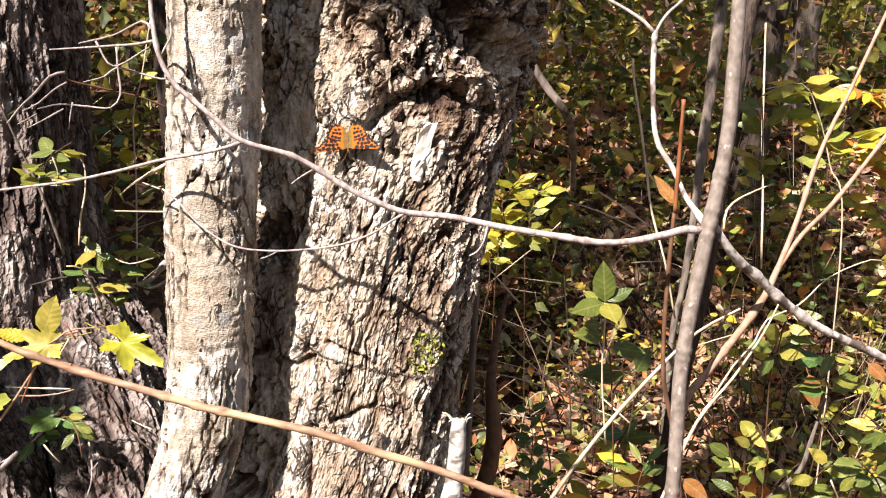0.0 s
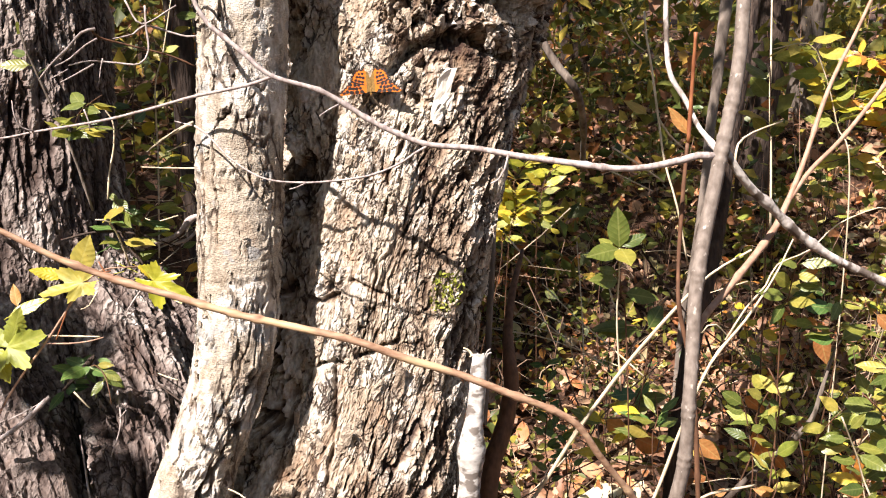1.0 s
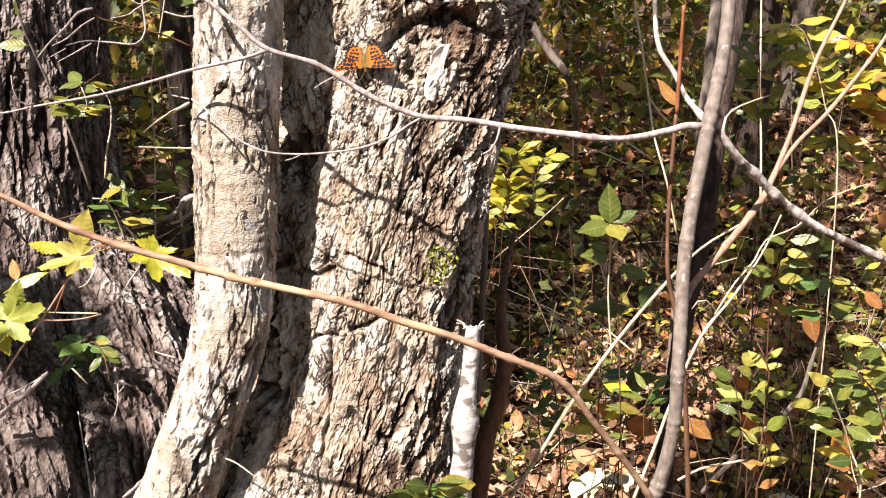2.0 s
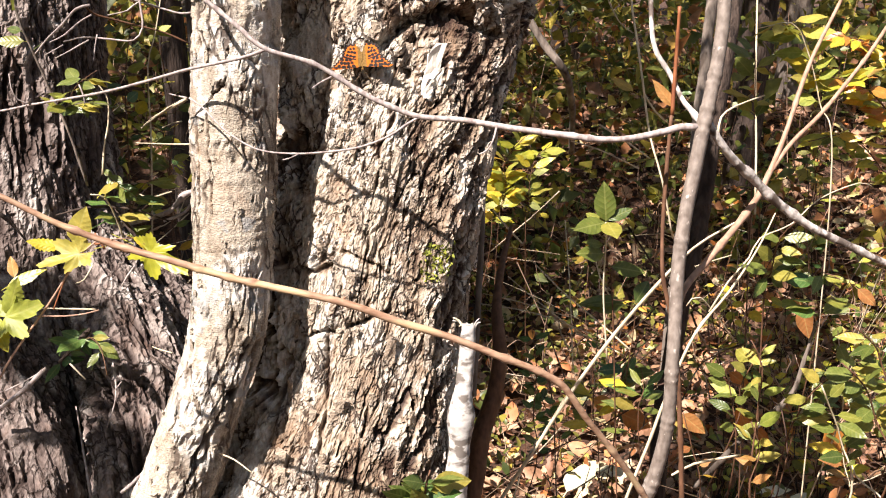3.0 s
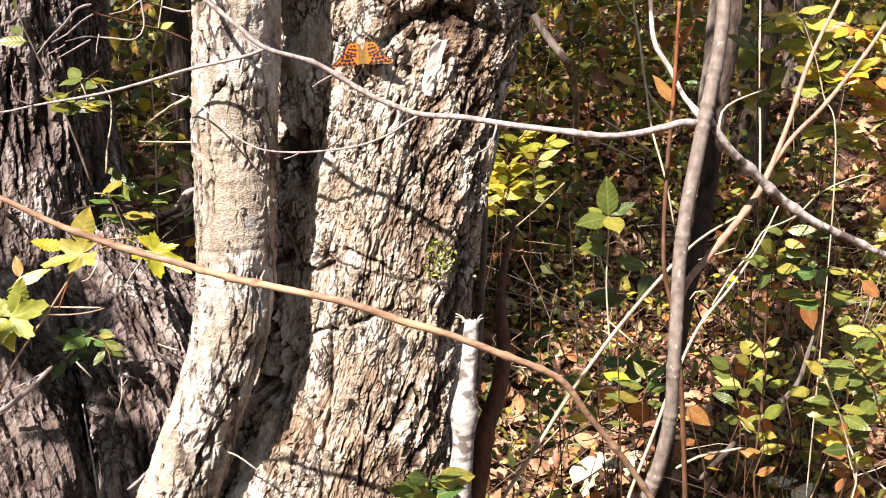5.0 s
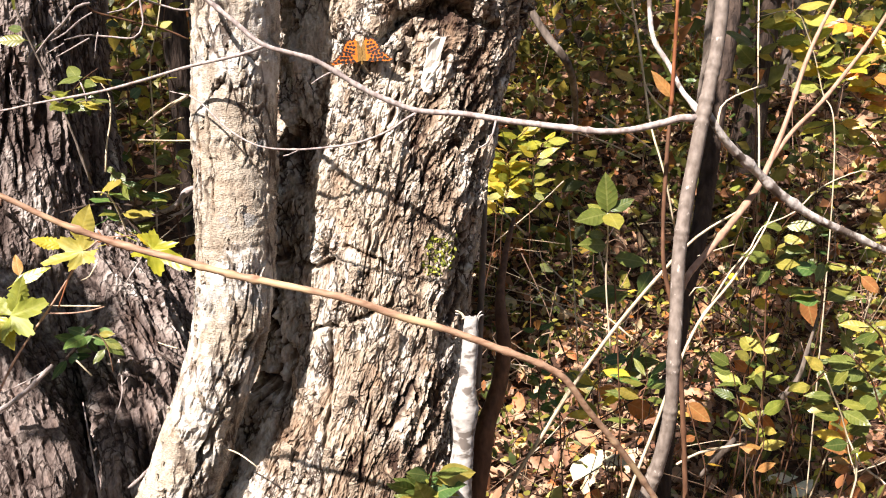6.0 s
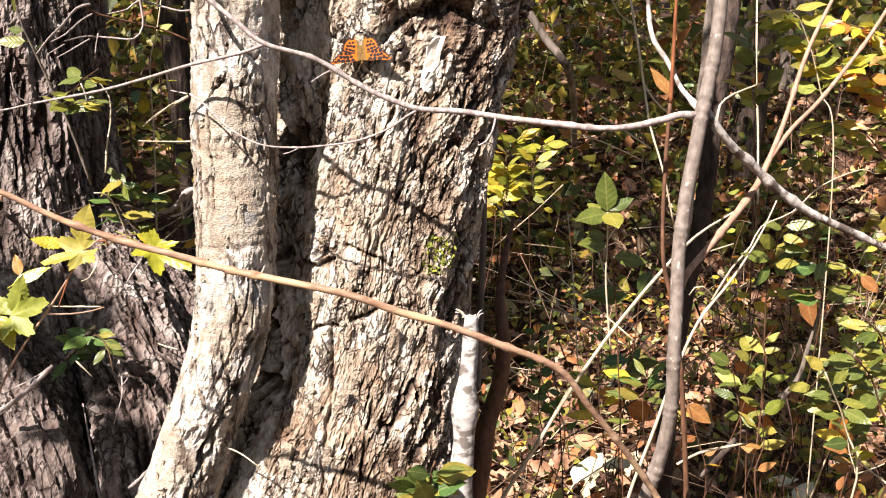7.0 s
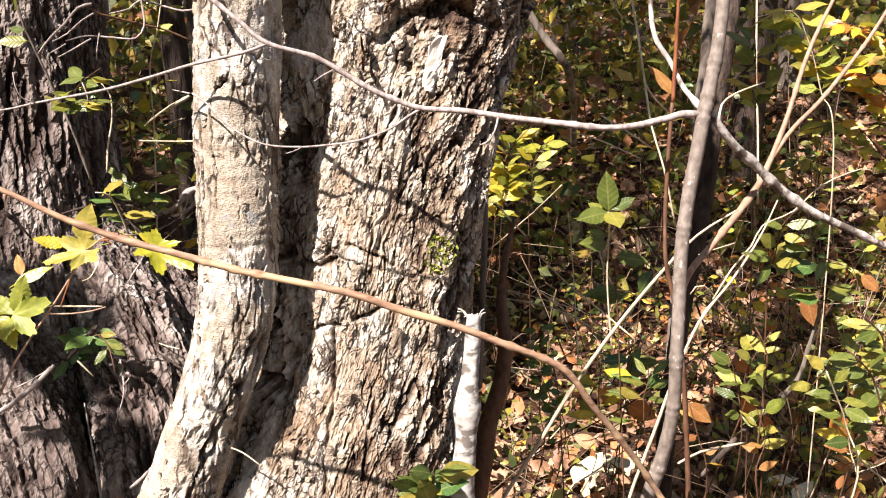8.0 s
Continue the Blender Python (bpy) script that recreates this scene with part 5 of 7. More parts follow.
# leafy twig before the grey tree
def lime_twig():
    line = [(-0.3921, 0.7335, 0.1663), (-0.3683, 0.747, 0.2169), (-0.3326, 0.7605, 0.2674), (-0.3112, 0.7692, 0.2996), (-0.2931, 0.7743, 0.3189), (-0.2645, 0.7849, 0.3197)]
    t = thing("leafy_twig", line[0], "thin twig with yellow-green toothed leaves, some browning at the rim", "twig")
    part("stem", tube(line, [.0013, .001, .0006], 6, 0.01, 0.04, 2, 3, np.array(line[0])), M_CANE, t)
    for mat, kind, wide, face, (b, e) in (
        (M_LIME, "ovate", 1.25, (0.1, -0.9, 0.3), [(-0.3102, 0.7738, 0.3171), (-0.2979, 0.7722, 0.3496)]),
        (M_LIME, "lobed", 0.8, (-0.1, -0.8, 0.6), [(-0.2880, 0.7731, 0.3150), (-0.3360, 0.756, 0.3040)]),
        (M_YELLOW, "toothed", 0.7, (0.1, -0.8, 0.6), [(-0.3217, 0.7731, 0.3143), (-0.3468, 0.7651, 0.3232)]),
        (M_YELLOW, "lobed", 0.7, (0.1, -0.7, 0.65), [(-0.2688, 0.7843, 0.3173), (-0.2150, 0.7682, 0.2950)]),
        (M_YELLOW, "toothed", 0.6, (0.2, -0.6, 0.75), [(-0.264, 0.785, 0.3201), (-0.24, 0.7914, 0.3054)]),
        (M_LIME, "lobed", 1.0, (-0.15, -0.85, 0.5), [(-0.3849, 0.7562, 0.2514), (-0.3346, 0.7515, 0.2724)]),
        (M_LIME, "toothed", 0.8, (0.25, -0.85, 0.4), [(-0.3659, 0.7581, 0.2583), (-0.3543, 0.7569, 0.2924)]),
        (M_YELLOW, "toothed", 0.8, (0.1, -0.85, 0.5), [(-0.3802, 0.7581, 0.2583), (-0.3627, 0.7411, 0.2334)]),
        (M_YELLOW, "lance", 1.0, (0.1, -0.7, 0.7), [(-0.3719, 0.774, 0.2792), (-0.3411, 0.7785, 0.2959)]),
        (M_DULL, "ovate", 0.8, (0.3, -0.7, 0.5), [(-0.3742, 0.7952, 0.2809), (-0.3827, 0.8102, 0.2982)]),
    ):
        leaf_between(t, b, e, mat, kind, face, wide)
    for p in ([(-0.2845, 0.7729, 0.3134), (-0.2893, 0.7747, 0.3203), (-0.2931, 0.7763, 0.3263)], [(-0.2931, 0.7738, 0.3171), (-0.2826, 0.7743, 0.3189)], [(-0.3159, 0.7682, 0.2959), (-0.3231, 0.763, 0.2766), (-0.3278, 0.7596, 0.2638)]):
        part("leafstalk", tube(p, [.0008, .0006], 5, 0.006, 0.03, 0, 2, np.array(line[0])), M_RED, t)


lime_twig()
SPRIGS = []
SPRIGS.append(([(-0.3666, 0.9634, 0.3289), (-0.3715, 0.9602, 0.3559), (-0.3791, 0.9585, 0.3879), (-0.3893, 0.9565, 0.4193), (-0.3964, 0.953, 0.4447), (-0.406, 0.9507, 0.4749), (-0.4099, 0.9454, 0.4938), (-0.4208, 0.9539, 0.5255)], [.0020, .0018, .0016], 4, .024, [M_GREEN], "ovate", .7))
SPRIGS.append(([(-0.377, 0.9228, 0.4093), (-0.3554, 0.9041, 0.4168), (-0.3356, 0.8952, 0.4221), (-0.3083, 0.8846, 0.4212)], [.0008, .0005], 12, .020, [M_GREEN, M_GREEN, M_LIME], "ovate", 0))
SPRIGS.append(([(-0.3633, 0.9235, 0.4119), (-0.3501, 0.9083, 0.4324), (-0.3356, 0.9009, 0.4436), (-0.3203, 0.8928, 0.452)], [.0008, .0005], 12, .022, [M_GREEN], "ovate", .1))
SPRIGS.append(([(-0.3325, 0.9661, 0.2618), (-0.3375, 0.9551, 0.2979), (-0.342, 0.9407, 0.3217), (-0.3526, 0.9317, 0.3265)], [.0016, .001], 9, .030, [M_GREEN, M_DARKLEAF], "ovate", .2))
SPRIGS.append(([(-0.3325, 0.9722, 0.2847), (-0.3171, 0.9603, 0.3176), (-0.3035, 0.9543, 0.3336), (-0.2878, 0.9455, 0.3394)], [.001, .0007], 9, .026, [M_GREEN, M_DARKLEAF], "lance", .2))
SPRIGS.append(([(-0.3592, 0.9876, 0.3422), (-0.3346, 0.9634, 0.3289), (-0.3167, 0.952, 0.3252)], [.0007, .0005], 6, .022, [M_GREEN, M_YELLOW], "ovate", .2))
SPRIGS.append(([(-0.3848, 0.8979, 0.1618), (-0.3667, 0.8926, 0.1808), (-0.3489, 0.8853, 0.1919), (-0.3341, 0.8727, 0.1837), (-0.325, 0.8569, 0.1635)], [.001, .0007], 16, .024, [M_GREEN, M_DARKLEAF], "ovate", 0))
SPRIGS.append(([(-0.3637, 0.9241, 0.1825), (-0.3791, 0.9026, 0.1794), (-0.395, 0.8947, 0.1884)], [.001, .0006], 6, .026, [M_DARKLEAF], "lance", .2))
SPRIGS.append(([(-0.0158, 0.6911, 0.0855), (-0.0147, 0.6905, 0.1221), (-0.0131, 0.6857, 0.1425), (-0.0099, 0.6886, 0.1534)], [.0016, .001], 12, .030, [M_DARKLEAF, M_GREEN], "ovate", .35))
SPRIGS.append(([(-0.0181, 0.6911, 0.0855), (-0.0224, 0.6917, 0.1265), (-0.028, 0.6853, 0.1412)], [.0012, .0008], 7, .030, [M_DARKLEAF, M_GREEN], "ovate", .5))
SPRIGS.append(([(-0.3821, 1.211, 0.2116), (-0.3836, 1.244, 0.3336), (-0.3881, 1.269, 0.427), (-0.3784, 1.281, 0.4701), (-0.3673, 1.3, 0.5419)], [.002, .001], 16, .028, [M_GREEN, M_YELLOW, M_LIME], "ovate", .1))
SPRIGS.append(([(-0.3588, 1.244, 0.1395), (-0.3742, 1.278, 0.2664), (-0.3665, 1.304, 0.3635), (-0.3858, 1.326, 0.4457), (-0.3742, 1.356, 0.5577)], [.002, .001], 14, .028, [M_GREEN, M_GREEN, M_YELLOW], "ovate", .1))
SPRIGS.append(([(-0.4489, 1.288, 0.1093), (-0.4448, 1.327, 0.2567), (-0.4513, 1.365, 0.3963), (-0.4408, 1.391, 0.4971)], [.002, .001], 14, .028, [M_GREEN, M_DARKLEAF], "ovate", .1))
SPRIGS.append(([(0.075, 1.593, 0.0532), (0.0858, 1.599, 0.153), (0.0985, 1.617, 0.219), (0.118, 1.627, 0.2567), (0.1522, 1.636, 0.2896)], [.0014, .0009], 36, .035, [M_YELLOW, M_YELLOW, M_LIME], "ovate", .35))
SPRIGS.append(([(0.1442, 1.609, 0.1104), (0.1473, 1.607, 0.1813), (0.157, 1.622, 0.2378), (0.1863, 1.631, 0.2708)], [.0012, .0008], 30, .034, [M_YELLOW, M_LIME], "ovate", .3))
SPRIGS.append(([(0.0936, 1.587, 0.1059), (0.1083, 1.61, 0.1907), (0.1021, 1.603, 0.2413)], [.0012, .0008], 28, .035, [M_YELLOW, M_YELLOW, M_LIME], "ovate", .3))
SPRIGS.append(([(0.1719, 0.9097, 0.2059), (0.161, 0.8942, 0.2638), (0.1559, 0.8819, 0.2955), (0.1531, 0.8757, 0.3108)], [.0012, .0008], 4, .03, [M_GREEN], "ovate", .6))
SPRIGS.append(([(0.4488, 1.081, 0.3054), (0.4278, 1.087, 0.4024), (0.4041, 1.083, 0.4655), (0.3847, 1.079, 0.4901), (0.3472, 1.077, 0.4841)], [.0014, .0008], 34, .030, [M_LIME, M_YELLOW, M_LIME], "ovate", .45))
SPRIGS.append(([(0.3735, 1.131, 0.2957), (0.3671, 1.127, 0.3981), (0.3605, 1.122, 0.4571), (0.3572, 1.134, 0.5014)], [.0013, .0008], 14, .034, [M_LIME, M_GREEN], "ovate", .3))
SPRIGS.append(([(0.5855, 1.131, 0.2957), (0.5303, 1.122, 0.3788), (0.4815, 1.112, 0.4192), (0.4214, 1.095, 0.4334)], [.0016, .0008], 44, .029, [M_YELLOW, M_YELLOW, M_RUST, M_LIME], "ovate", .25))
SPRIGS.append(([(0.5967, 1.163, 0.2239), (0.54, 1.155, 0.312), (0.4897, 1.146, 0.3552), (0.4303, 1.115, 0.353)], [.0016, .0008], 40, .027, [M_GREEN, M_LIME, M_YELLOW], "ovate", .2))
SPRIGS.append(([(0.6067, 1.263, 0.4055), (0.5486, 1.246, 0.4573), (0.4896, 1.23, 0.4721)], [.0016, .0008], 36, .029, [M_YELLOW, M_RUST, M_YELLOW], "ovate", .1))
SPRIGS.append(([(0.3366, 0.9476, 0.1928), (0.3352, 0.9311, 0.2472), (0.3368, 0.9207, 0.2856), (0.3463, 0.9056, 0.3065)], [.0014, .0008], 12, .028, [M_GREEN], "ovate", .3))
SPRIGS.append(([(0.3902, 0.9384, 0.1583), (0.3814, 0.9252, 0.2249), (0.3791, 0.9119, 0.2528), (0.4003, 0.8994, 0.2448)], [.0012, .0008], 10, .034, [M_GREEN, M_DARKLEAF], "ovate", .2))
SPRIGS.append(([(0.3918, 0.8236, 0.0393), (0.3779, 0.8224, 0.1118), (0.3591, 0.8122, 0.1512), (0.3432, 0.7991, 0.1793)], [.0016, .001], 13, .026, [M_GREEN], "ovate", .3))
SPRIGS.append(([(0.4301, 0.8293, 0.0604), (0.41, 0.8279, 0.1325), (0.3905, 0.8176, 0.1714), (0.3653, 0.8137, 0.1954)], [.0016, .001], 15, .026, [M_GREEN], "round", .4))
SPRIGS.append(([(0.4498, 0.8651, 0.0782), (0.4292, 0.8698, 0.173), (0.4092, 0.8567, 0.2013), (0.3886, 0.8508, 0.2178)], [.0016, .001], 18, .025, [M_GREEN], "ovate", .3))
SPRIGS.append(([(0.3247, 0.8953, -0.0025), (0.3241, 0.9015, 0.098), (0.3232, 0.8964, 0.1563), (0.3085, 0.8944, 0.1873)], [.0016, .001], 13, .024, [M_GREEN, M_LIME, M_GREEN], "ovate", .3))
SPRIGS.append(([(0.313, 0.9257, 0.0339), (0.3039, 0.9261, 0.1124), (0.2891, 0.9166, 0.1543)], [.0012, .0008], 8, .022, [M_GREEN], "ovate", .25))
SPRIGS.append(([(0.2848, 0.9433, -0.0166), (0.2702, 0.9396, 0.0469), (0.2584, 0.9399, 0.0866)], [.0012, .0008], 4, .019, [M_DULL, M_DULL, M_YELLOW], "ovate", .2))
SPRIGS.append(([(0.3183, 0.8774, 0.0079), (0.3237, 0.8833, 0.0689), (0.3118, 0.8824, 0.1039)], [.001, .0008], 4, .019, [M_DULL, M_DULL, M_LIME], "ovate", .3))
SPRIGS.append(([(0.4173, 0.8774, 0.0079), (0.4102, 0.8804, 0.0577), (0.4003, 0.8801, 0.0956)], [.001, .0008], 7, .026, [M_DULL, M_YELLOW], "ovate", .2))
SPRIGS.append(([(0.1106, 1.016, -0.0137), (0.1053, 1.012, 0.0463), (0.1066, 1.008, 0.1108), (0.0993, 1.012, 0.1638)], [.001, .0007], 26, .017, [M_DARKLEAF, M_DARKLEAF, M_GREEN], "ovate", .1))
SPRIGS.append(([(0.1372, 1.02, -0.0009), (0.1184, 1.015, 0.059), (0.0938, 1.01, 0.117)], [.001, .0007], 18, .017, [M_DARKLEAF, M_GREEN], "ovate", .1))
SPRIGS.append(([(0.2161, 0.9627, 0.0558), (0.2202, 0.9647, 0.1021), (0.215, 0.9618, 0.1297)], [.001, .0007], 9, .034, [M_DARKLEAF, M_GREEN], "lance", .2))
SPRIGS.append(([(0.1806, 1.002, 0.0084), (0.1709, 0.9968, 0.0674), (0.174, 0.9914, 0.1245)], [.001, .0007], 10, .034, [M_LIME, M_YELLOW, M_GREEN], "lance", .2))
SPRIGS.append(([(0.2198, 1.036, 0.1348), (0.2126, 1.027, 0.179), (0.1898, 1.009, 0.1915)], [.001, .0007], 3, .045, [M_GREEN], "ovate", .6))
SPRIGS.append(([(0.3356, 1.0, 0.0389), (0.3339, 0.99, 0.0923), (0.3421, 0.98, 0.1269), (0.3522, 0.97, 0.1538)], [.0014, .0009], 10, 0.03, [M_GREEN, M_GREEN, M_LIME], "ovate", .25))
SPRIGS.append(([(0.4344, 0.96, 0.0571), (0.4313, 0.95, 0.1086), (0.4355, 0.94, 0.1451), (0.4462, 0.93, 0.171)], [.0014, .0009], 12, 0.032, [M_GREEN], "ovate", .25))
SPRIGS.append(([(0.3738, 0.95, 0.0354), (0.3814, 0.94, 0.0839), (0.3926, 0.93, 0.1176), (0.4101, 0.92, 0.1408)], [.0014, .0009], 11, 0.028, [M_GREEN, M_LIME, M_GREEN], "ovate", .25))
SPRIGS.append(([(0.2273, 1.15, 0.0003), (0.2312, 1.14, 0.0443), (0.2423, 1.13, 0.0793)], [.0014, .0009], 7, 0.036, [M_GREEN, M_DARKLEAF], "ovate", .25))
for n, (line, rad, count, size, mats, kind, upto) in enumerate(SPRIGS):
    tint = "yellow" if mats[0] is M_YELLOW else ("rust-coloured" if mats[0] is M_DULL else ("lime-green" if mats[0] is M_LIME else "green"))
    sprig("leafy_sprig", line, rad, count, size, mats, kind, f"leafy sprig with {tint} {'rounded' if kind == 'round' else 'small pointed'} leaves", "sprig", 700 + n, M_GREYBARK if n < 2 else (M_STRAW if n % 7 == 3 else None), upto, group="leafy sprigs")


def clover_sprig():
    line = [(0.1644, 0.8885, 0.1655), (0.1571, 0.887, 0.2371), (0.1559, 0.8805, 0.2902), (0.1542, 0.8761, 0.3124)]
    t = thing("seedling", line[0], "seedling with a whorl of broad light-green leaves", "seedling")
    part("stem", tube(line, [.001, .0008], 6, 0.012, 0.04, 1, 5, np.array(line[0])), M_STRAW, t)
    for (b, e), wide in (([(0.1542, 0.8764, 0.3134), (0.1514, 0.8763, 0.3515)], 1.2), ([(0.1531, 0.876, 0.3119), (0.1225, 0.8553, 0.312)], 1.1), ([(0.1558, 0.8761, 0.3124), (0.1594, 0.8438, 0.3078)], 1.3), ([(0.1563, 0.8767, 0.3145), (0.1799, 0.8799, 0.3264)], 1.0), ([(0.152, 0.8761, 0.3124), (0.1373, 0.8984, 0.3184)], 0.9)):
        leaf_between(t, b, e, M_GREEN, "ovate", (0.0, -0.75, 0.65), wide)


clover_sprig()


def rust_leaves():
    for (b, e), mat, kind, label in (
        ([(0.1727, 0.7187, 0.4397), (0.1571, 0.7191, 0.4606)], M_DULL, "ovate", "curled orange leaf hanging on the red shoot"),
        ([(0.1899, 0.9587, 0.4275), (0.1673, 0.9624, 0.4411)], M_DULL, "ovate", "dull red leaf hanging in the shade"),
    ):
        t = thing("autumn_leaf", b, label, "leaf")
        leaf_between(t, b, e, mat, kind, (0.2, -0.9, 0.3), 0.8)
    for n, (b, e) in enumerate((((0.3052, 1.12, 0.0012), (0.3365, 1.11, -0.022)), ((0.2652, 1.3, -0.0818), (0.3102, 1.29, -0.1004)), ((0.3866, 1.15, -0.0014), (0.405, 1.14, -0.0414)), ((0.4163, 1.05, 0.1718), (0.4279, 1.04, 0.1335)), ((0.4827, 1.1, -0.0108), (0.5138, 1.09, -0.0413)), ((0.3881, 1.2, 0.0258), (0.4171, 1.19, 0.005)), ((0.3126, 1.35, -0.1582), (0.3504, 1.34, -0.168)), ((0.4483, 1.0, 0.0128), (0.4654, 0.99, -0.0038)), ((0.4463, 1.25, -0.0782), (0.4694, 1.24, -0.1045)), ((0.4479, 0.98, 0.2139), (0.4666, 0.97, 0.1977)), ((0.2393, 1.4, -0.1034), (0.2786, 1.39, -0.1188)))):
        t = thing("autumn_leaf", b, "orange dead leaf caught in the undergrowth stems", "leaf", "caught orange leaves")
        leaf_between(t, b, e, M_RUST if n % 3 else M_DULL, "ovate", (-0.35 + 0.12 * (n % 4), -0.8, 0.45), 1.15, n)
    for n, ((b, e), wide) in enumerate((([(0.2002, 1.376, -0.2548), (0.2621, 1.474, -0.239)], 0.8), ([(0.26, 1.4, -0.2436), (0.3045, 1.472, -0.2446)], 0.95), ([(0.5038, 1.358, -0.2465), (0.5688, 1.387, -0.2528)], 0.7), ([(0.5352, 1.324, -0.2576), (0.5802, 1.359, -0.2412)], 0.9))):
        t = thing("pale_leaf", b, "bleached pale dead leaf lying on the leaf litter", "leaf", "pale dead leaves")
        leaf_between(t, b, e, M_PALE, "ovate", (-0.3, -0.5, 0.8), wide, n)


rust_leaves()

# fine bare twigs before the grey tree and round the slender trunk
TWIGS = []
TWIGS.append(([(-0.334, 0.929, 0.5099), (-0.3474, 0.9281, 0.5063), (-0.3608, 0.9242, 0.4918), (-0.3742, 0.921, 0.4799), (-0.3865, 0.917, 0.4649)], [.0013, .0012, .0007], M_TWIG))
TWIGS.append(([(-0.333, 0.9267, 0.5011), (-0.3447, 0.9249, 0.4944), (-0.3581, 0.9218, 0.483), (-0.3726, 0.9199, 0.4758)], [.0010, .0006], M_TWIG))
TWIGS.append(([(-0.3356, 0.9205, 0.4779), (-0.3528, 0.918, 0.4686), (-0.3672, 0.916, 0.4613)], [.0008, .0005], M_TWIG))
TWIGS.append(([(-0.3597, 0.9193, 0.4737), (-0.3688, 0.918, 0.4686), (-0.3769, 0.9169, 0.4644)], [.0006, .0004], M_TWIG))
TWIGS.append(([(-0.2949, 0.9554, 0.5308), (-0.2933, 0.9497, 0.5097), (-0.2911, 0.944, 0.4886), (-0.2999, 0.9409, 0.4769), (-0.3196, 0.9411, 0.4775), (-0.3469, 0.9416, 0.4796), (-0.3677, 0.9405, 0.4753)], [.0011, .0010, .0006], M_TWIG))
TWIGS.append(([(-0.3394, 0.929, 0.5099), (-0.335, 0.9373, 0.502), (-0.3196, 0.9462, 0.4965), (-0.3009, 0.955, 0.4909), (-0.2762, 0.9634, 0.4835), (-0.2537, 0.9707, 0.4722)], [.0011, .0011, .0009], M_SHOOT))
TWIGS.append(([(-0.2428, 0.9583, 0.5032), (-0.2567, 0.9579, 0.5016), (-0.2788, 0.9594, 0.5074), (-0.2949, 0.9504, 0.5123), (-0.3059, 0.9483, 0.5044), (-0.3215, 0.9368, 0.5004)], [.001, .0010, .0006], M_TWIG))
TWIGS.append(([(-0.3141, 0.9568, 0.5361), (-0.2977, 0.9508, 0.5139), (-0.2648, 0.9554, 0.5308)], [.001, .0009], M_TWIG))
TWIGS.append(([(-0.3312, 0.9321, 0.4826), (-0.3334, 0.9289, 0.4706), (-0.3345, 0.9256, 0.4586)], [.0008, .0004], M_TWIG))
TWIGS.append(([(-0.3458, 0.9605, 0.434), (-0.3356, 0.9565, 0.4193), (-0.3345, 0.9499, 0.3947), (-0.3385, 0.9441, 0.3729), (-0.3402, 0.9368, 0.3456)], [.0006, .0008, .0009], M_STRAW))
TWIGS.append(([(-0.27, 1.007, 0.4134), (-0.2909, 0.9933, 0.402), (-0.3038, 0.9912, 0.394), (-0.3113, 0.9787, 0.3863)], [.0018, .0014, .0005], M_STRAW))
TWIGS.append(([(-0.2772, 1.006, 0.41), (-0.285, 0.9945, 0.4065), (-0.3058, 0.9853, 0.3913)], [.0010, .0004], M_STRAW))
TWIGS.append(([(-0.2748, 1.001, 0.3904), (-0.2849, 1, 0.3887), (-0.2932, 0.9887, 0.3849)], [.0009, .0004], M_STRAW))
TWIGS.append(([(-0.253, 0.9745, 0.3705), (-0.2821, 0.9745, 0.3705), (-0.315, 0.9649, 0.3732)], [.0011, .0007], M_STRAW))
TWIGS.append(([(-0.2522, 0.9818, 0.3204), (-0.2671, 0.9812, 0.3181), (-0.2748, 0.9796, 0.3123), (-0.2879, 0.9759, 0.2985), (-0.3117, 0.9739, 0.2911), (-0.3474, 0.9719, 0.2836)], [.0032, .0034, .0030, .0032, .0030], M_TWIG))
TWIGS.append(([(-0.2611, 0.9796, 0.3123), (-0.273, 0.9756, 0.2974), (-0.2938, 0.9735, 0.2893)], [.0018, .0014, .0010], M_TWIG))
TWIGS.append(([(-0.2682, 1, 0.3123), (-0.2936, 1.004, 0.324), (-0.313, 1.006, 0.3316)], [.0008, .0005], M_DARK))
TWIGS.append(([(-0.2906, 1.001, 0.3152), (-0.3149, 0.9995, 0.3093), (-0.3349, 1.001, 0.3164)], [.0008, .0005], M_STRAW))
TWIGS.append(([(-0.4304, 0.8286, 0.135), (-0.4197, 0.83, 0.1402), (-0.3983, 0.8341, 0.1557), (-0.3849, 0.8376, 0.1687), (-0.3758, 0.8401, 0.178)], [.0024, .0022, .0016], M_TWIG))
TWIGS.append(([(-0.4143, 0.8346, 0.1573), (-0.3956, 0.8369, 0.1661), (-0.3779, 0.8397, 0.1764)], [.0006, .0006], M_TWIG))
TWIGS.append(([(-0.3526, 0.8969, 0.1966), (-0.3656, 0.8828, 0.1827), (-0.3756, 0.8695, 0.1719)], [.0022, .002, .0016], M_DARK))
TWIGS.append(([(-0.3645, 0.8691, 0.1703), (-0.3524, 0.8576, 0.1661), (-0.3458, 0.8559, 0.1598)], [.001, .0006], M_STRAW))
TWIGS.append(([(-0.3962, 0.8739, 0.2269), (-0.3688, 0.8736, 0.2259), (-0.336, 0.8735, 0.2253)], [.0006, .0008], M_STRAW))
TWIGS.append(([(-0.3929, 0.8718, 0.219), (-0.3661, 0.8718, 0.219), (-0.3469, 0.8724, 0.2211), (-0.3327, 0.8734, 0.2248)], [.0008, .0009, .0006], M_CANE))
TWIGS.append(([(-0.33, 0.8885, 0.1655), (-0.3232, 0.8705, 0.1368), (-0.3286, 0.8531, 0.1105)], [.0010, .0009, .0006], M_TWIG))
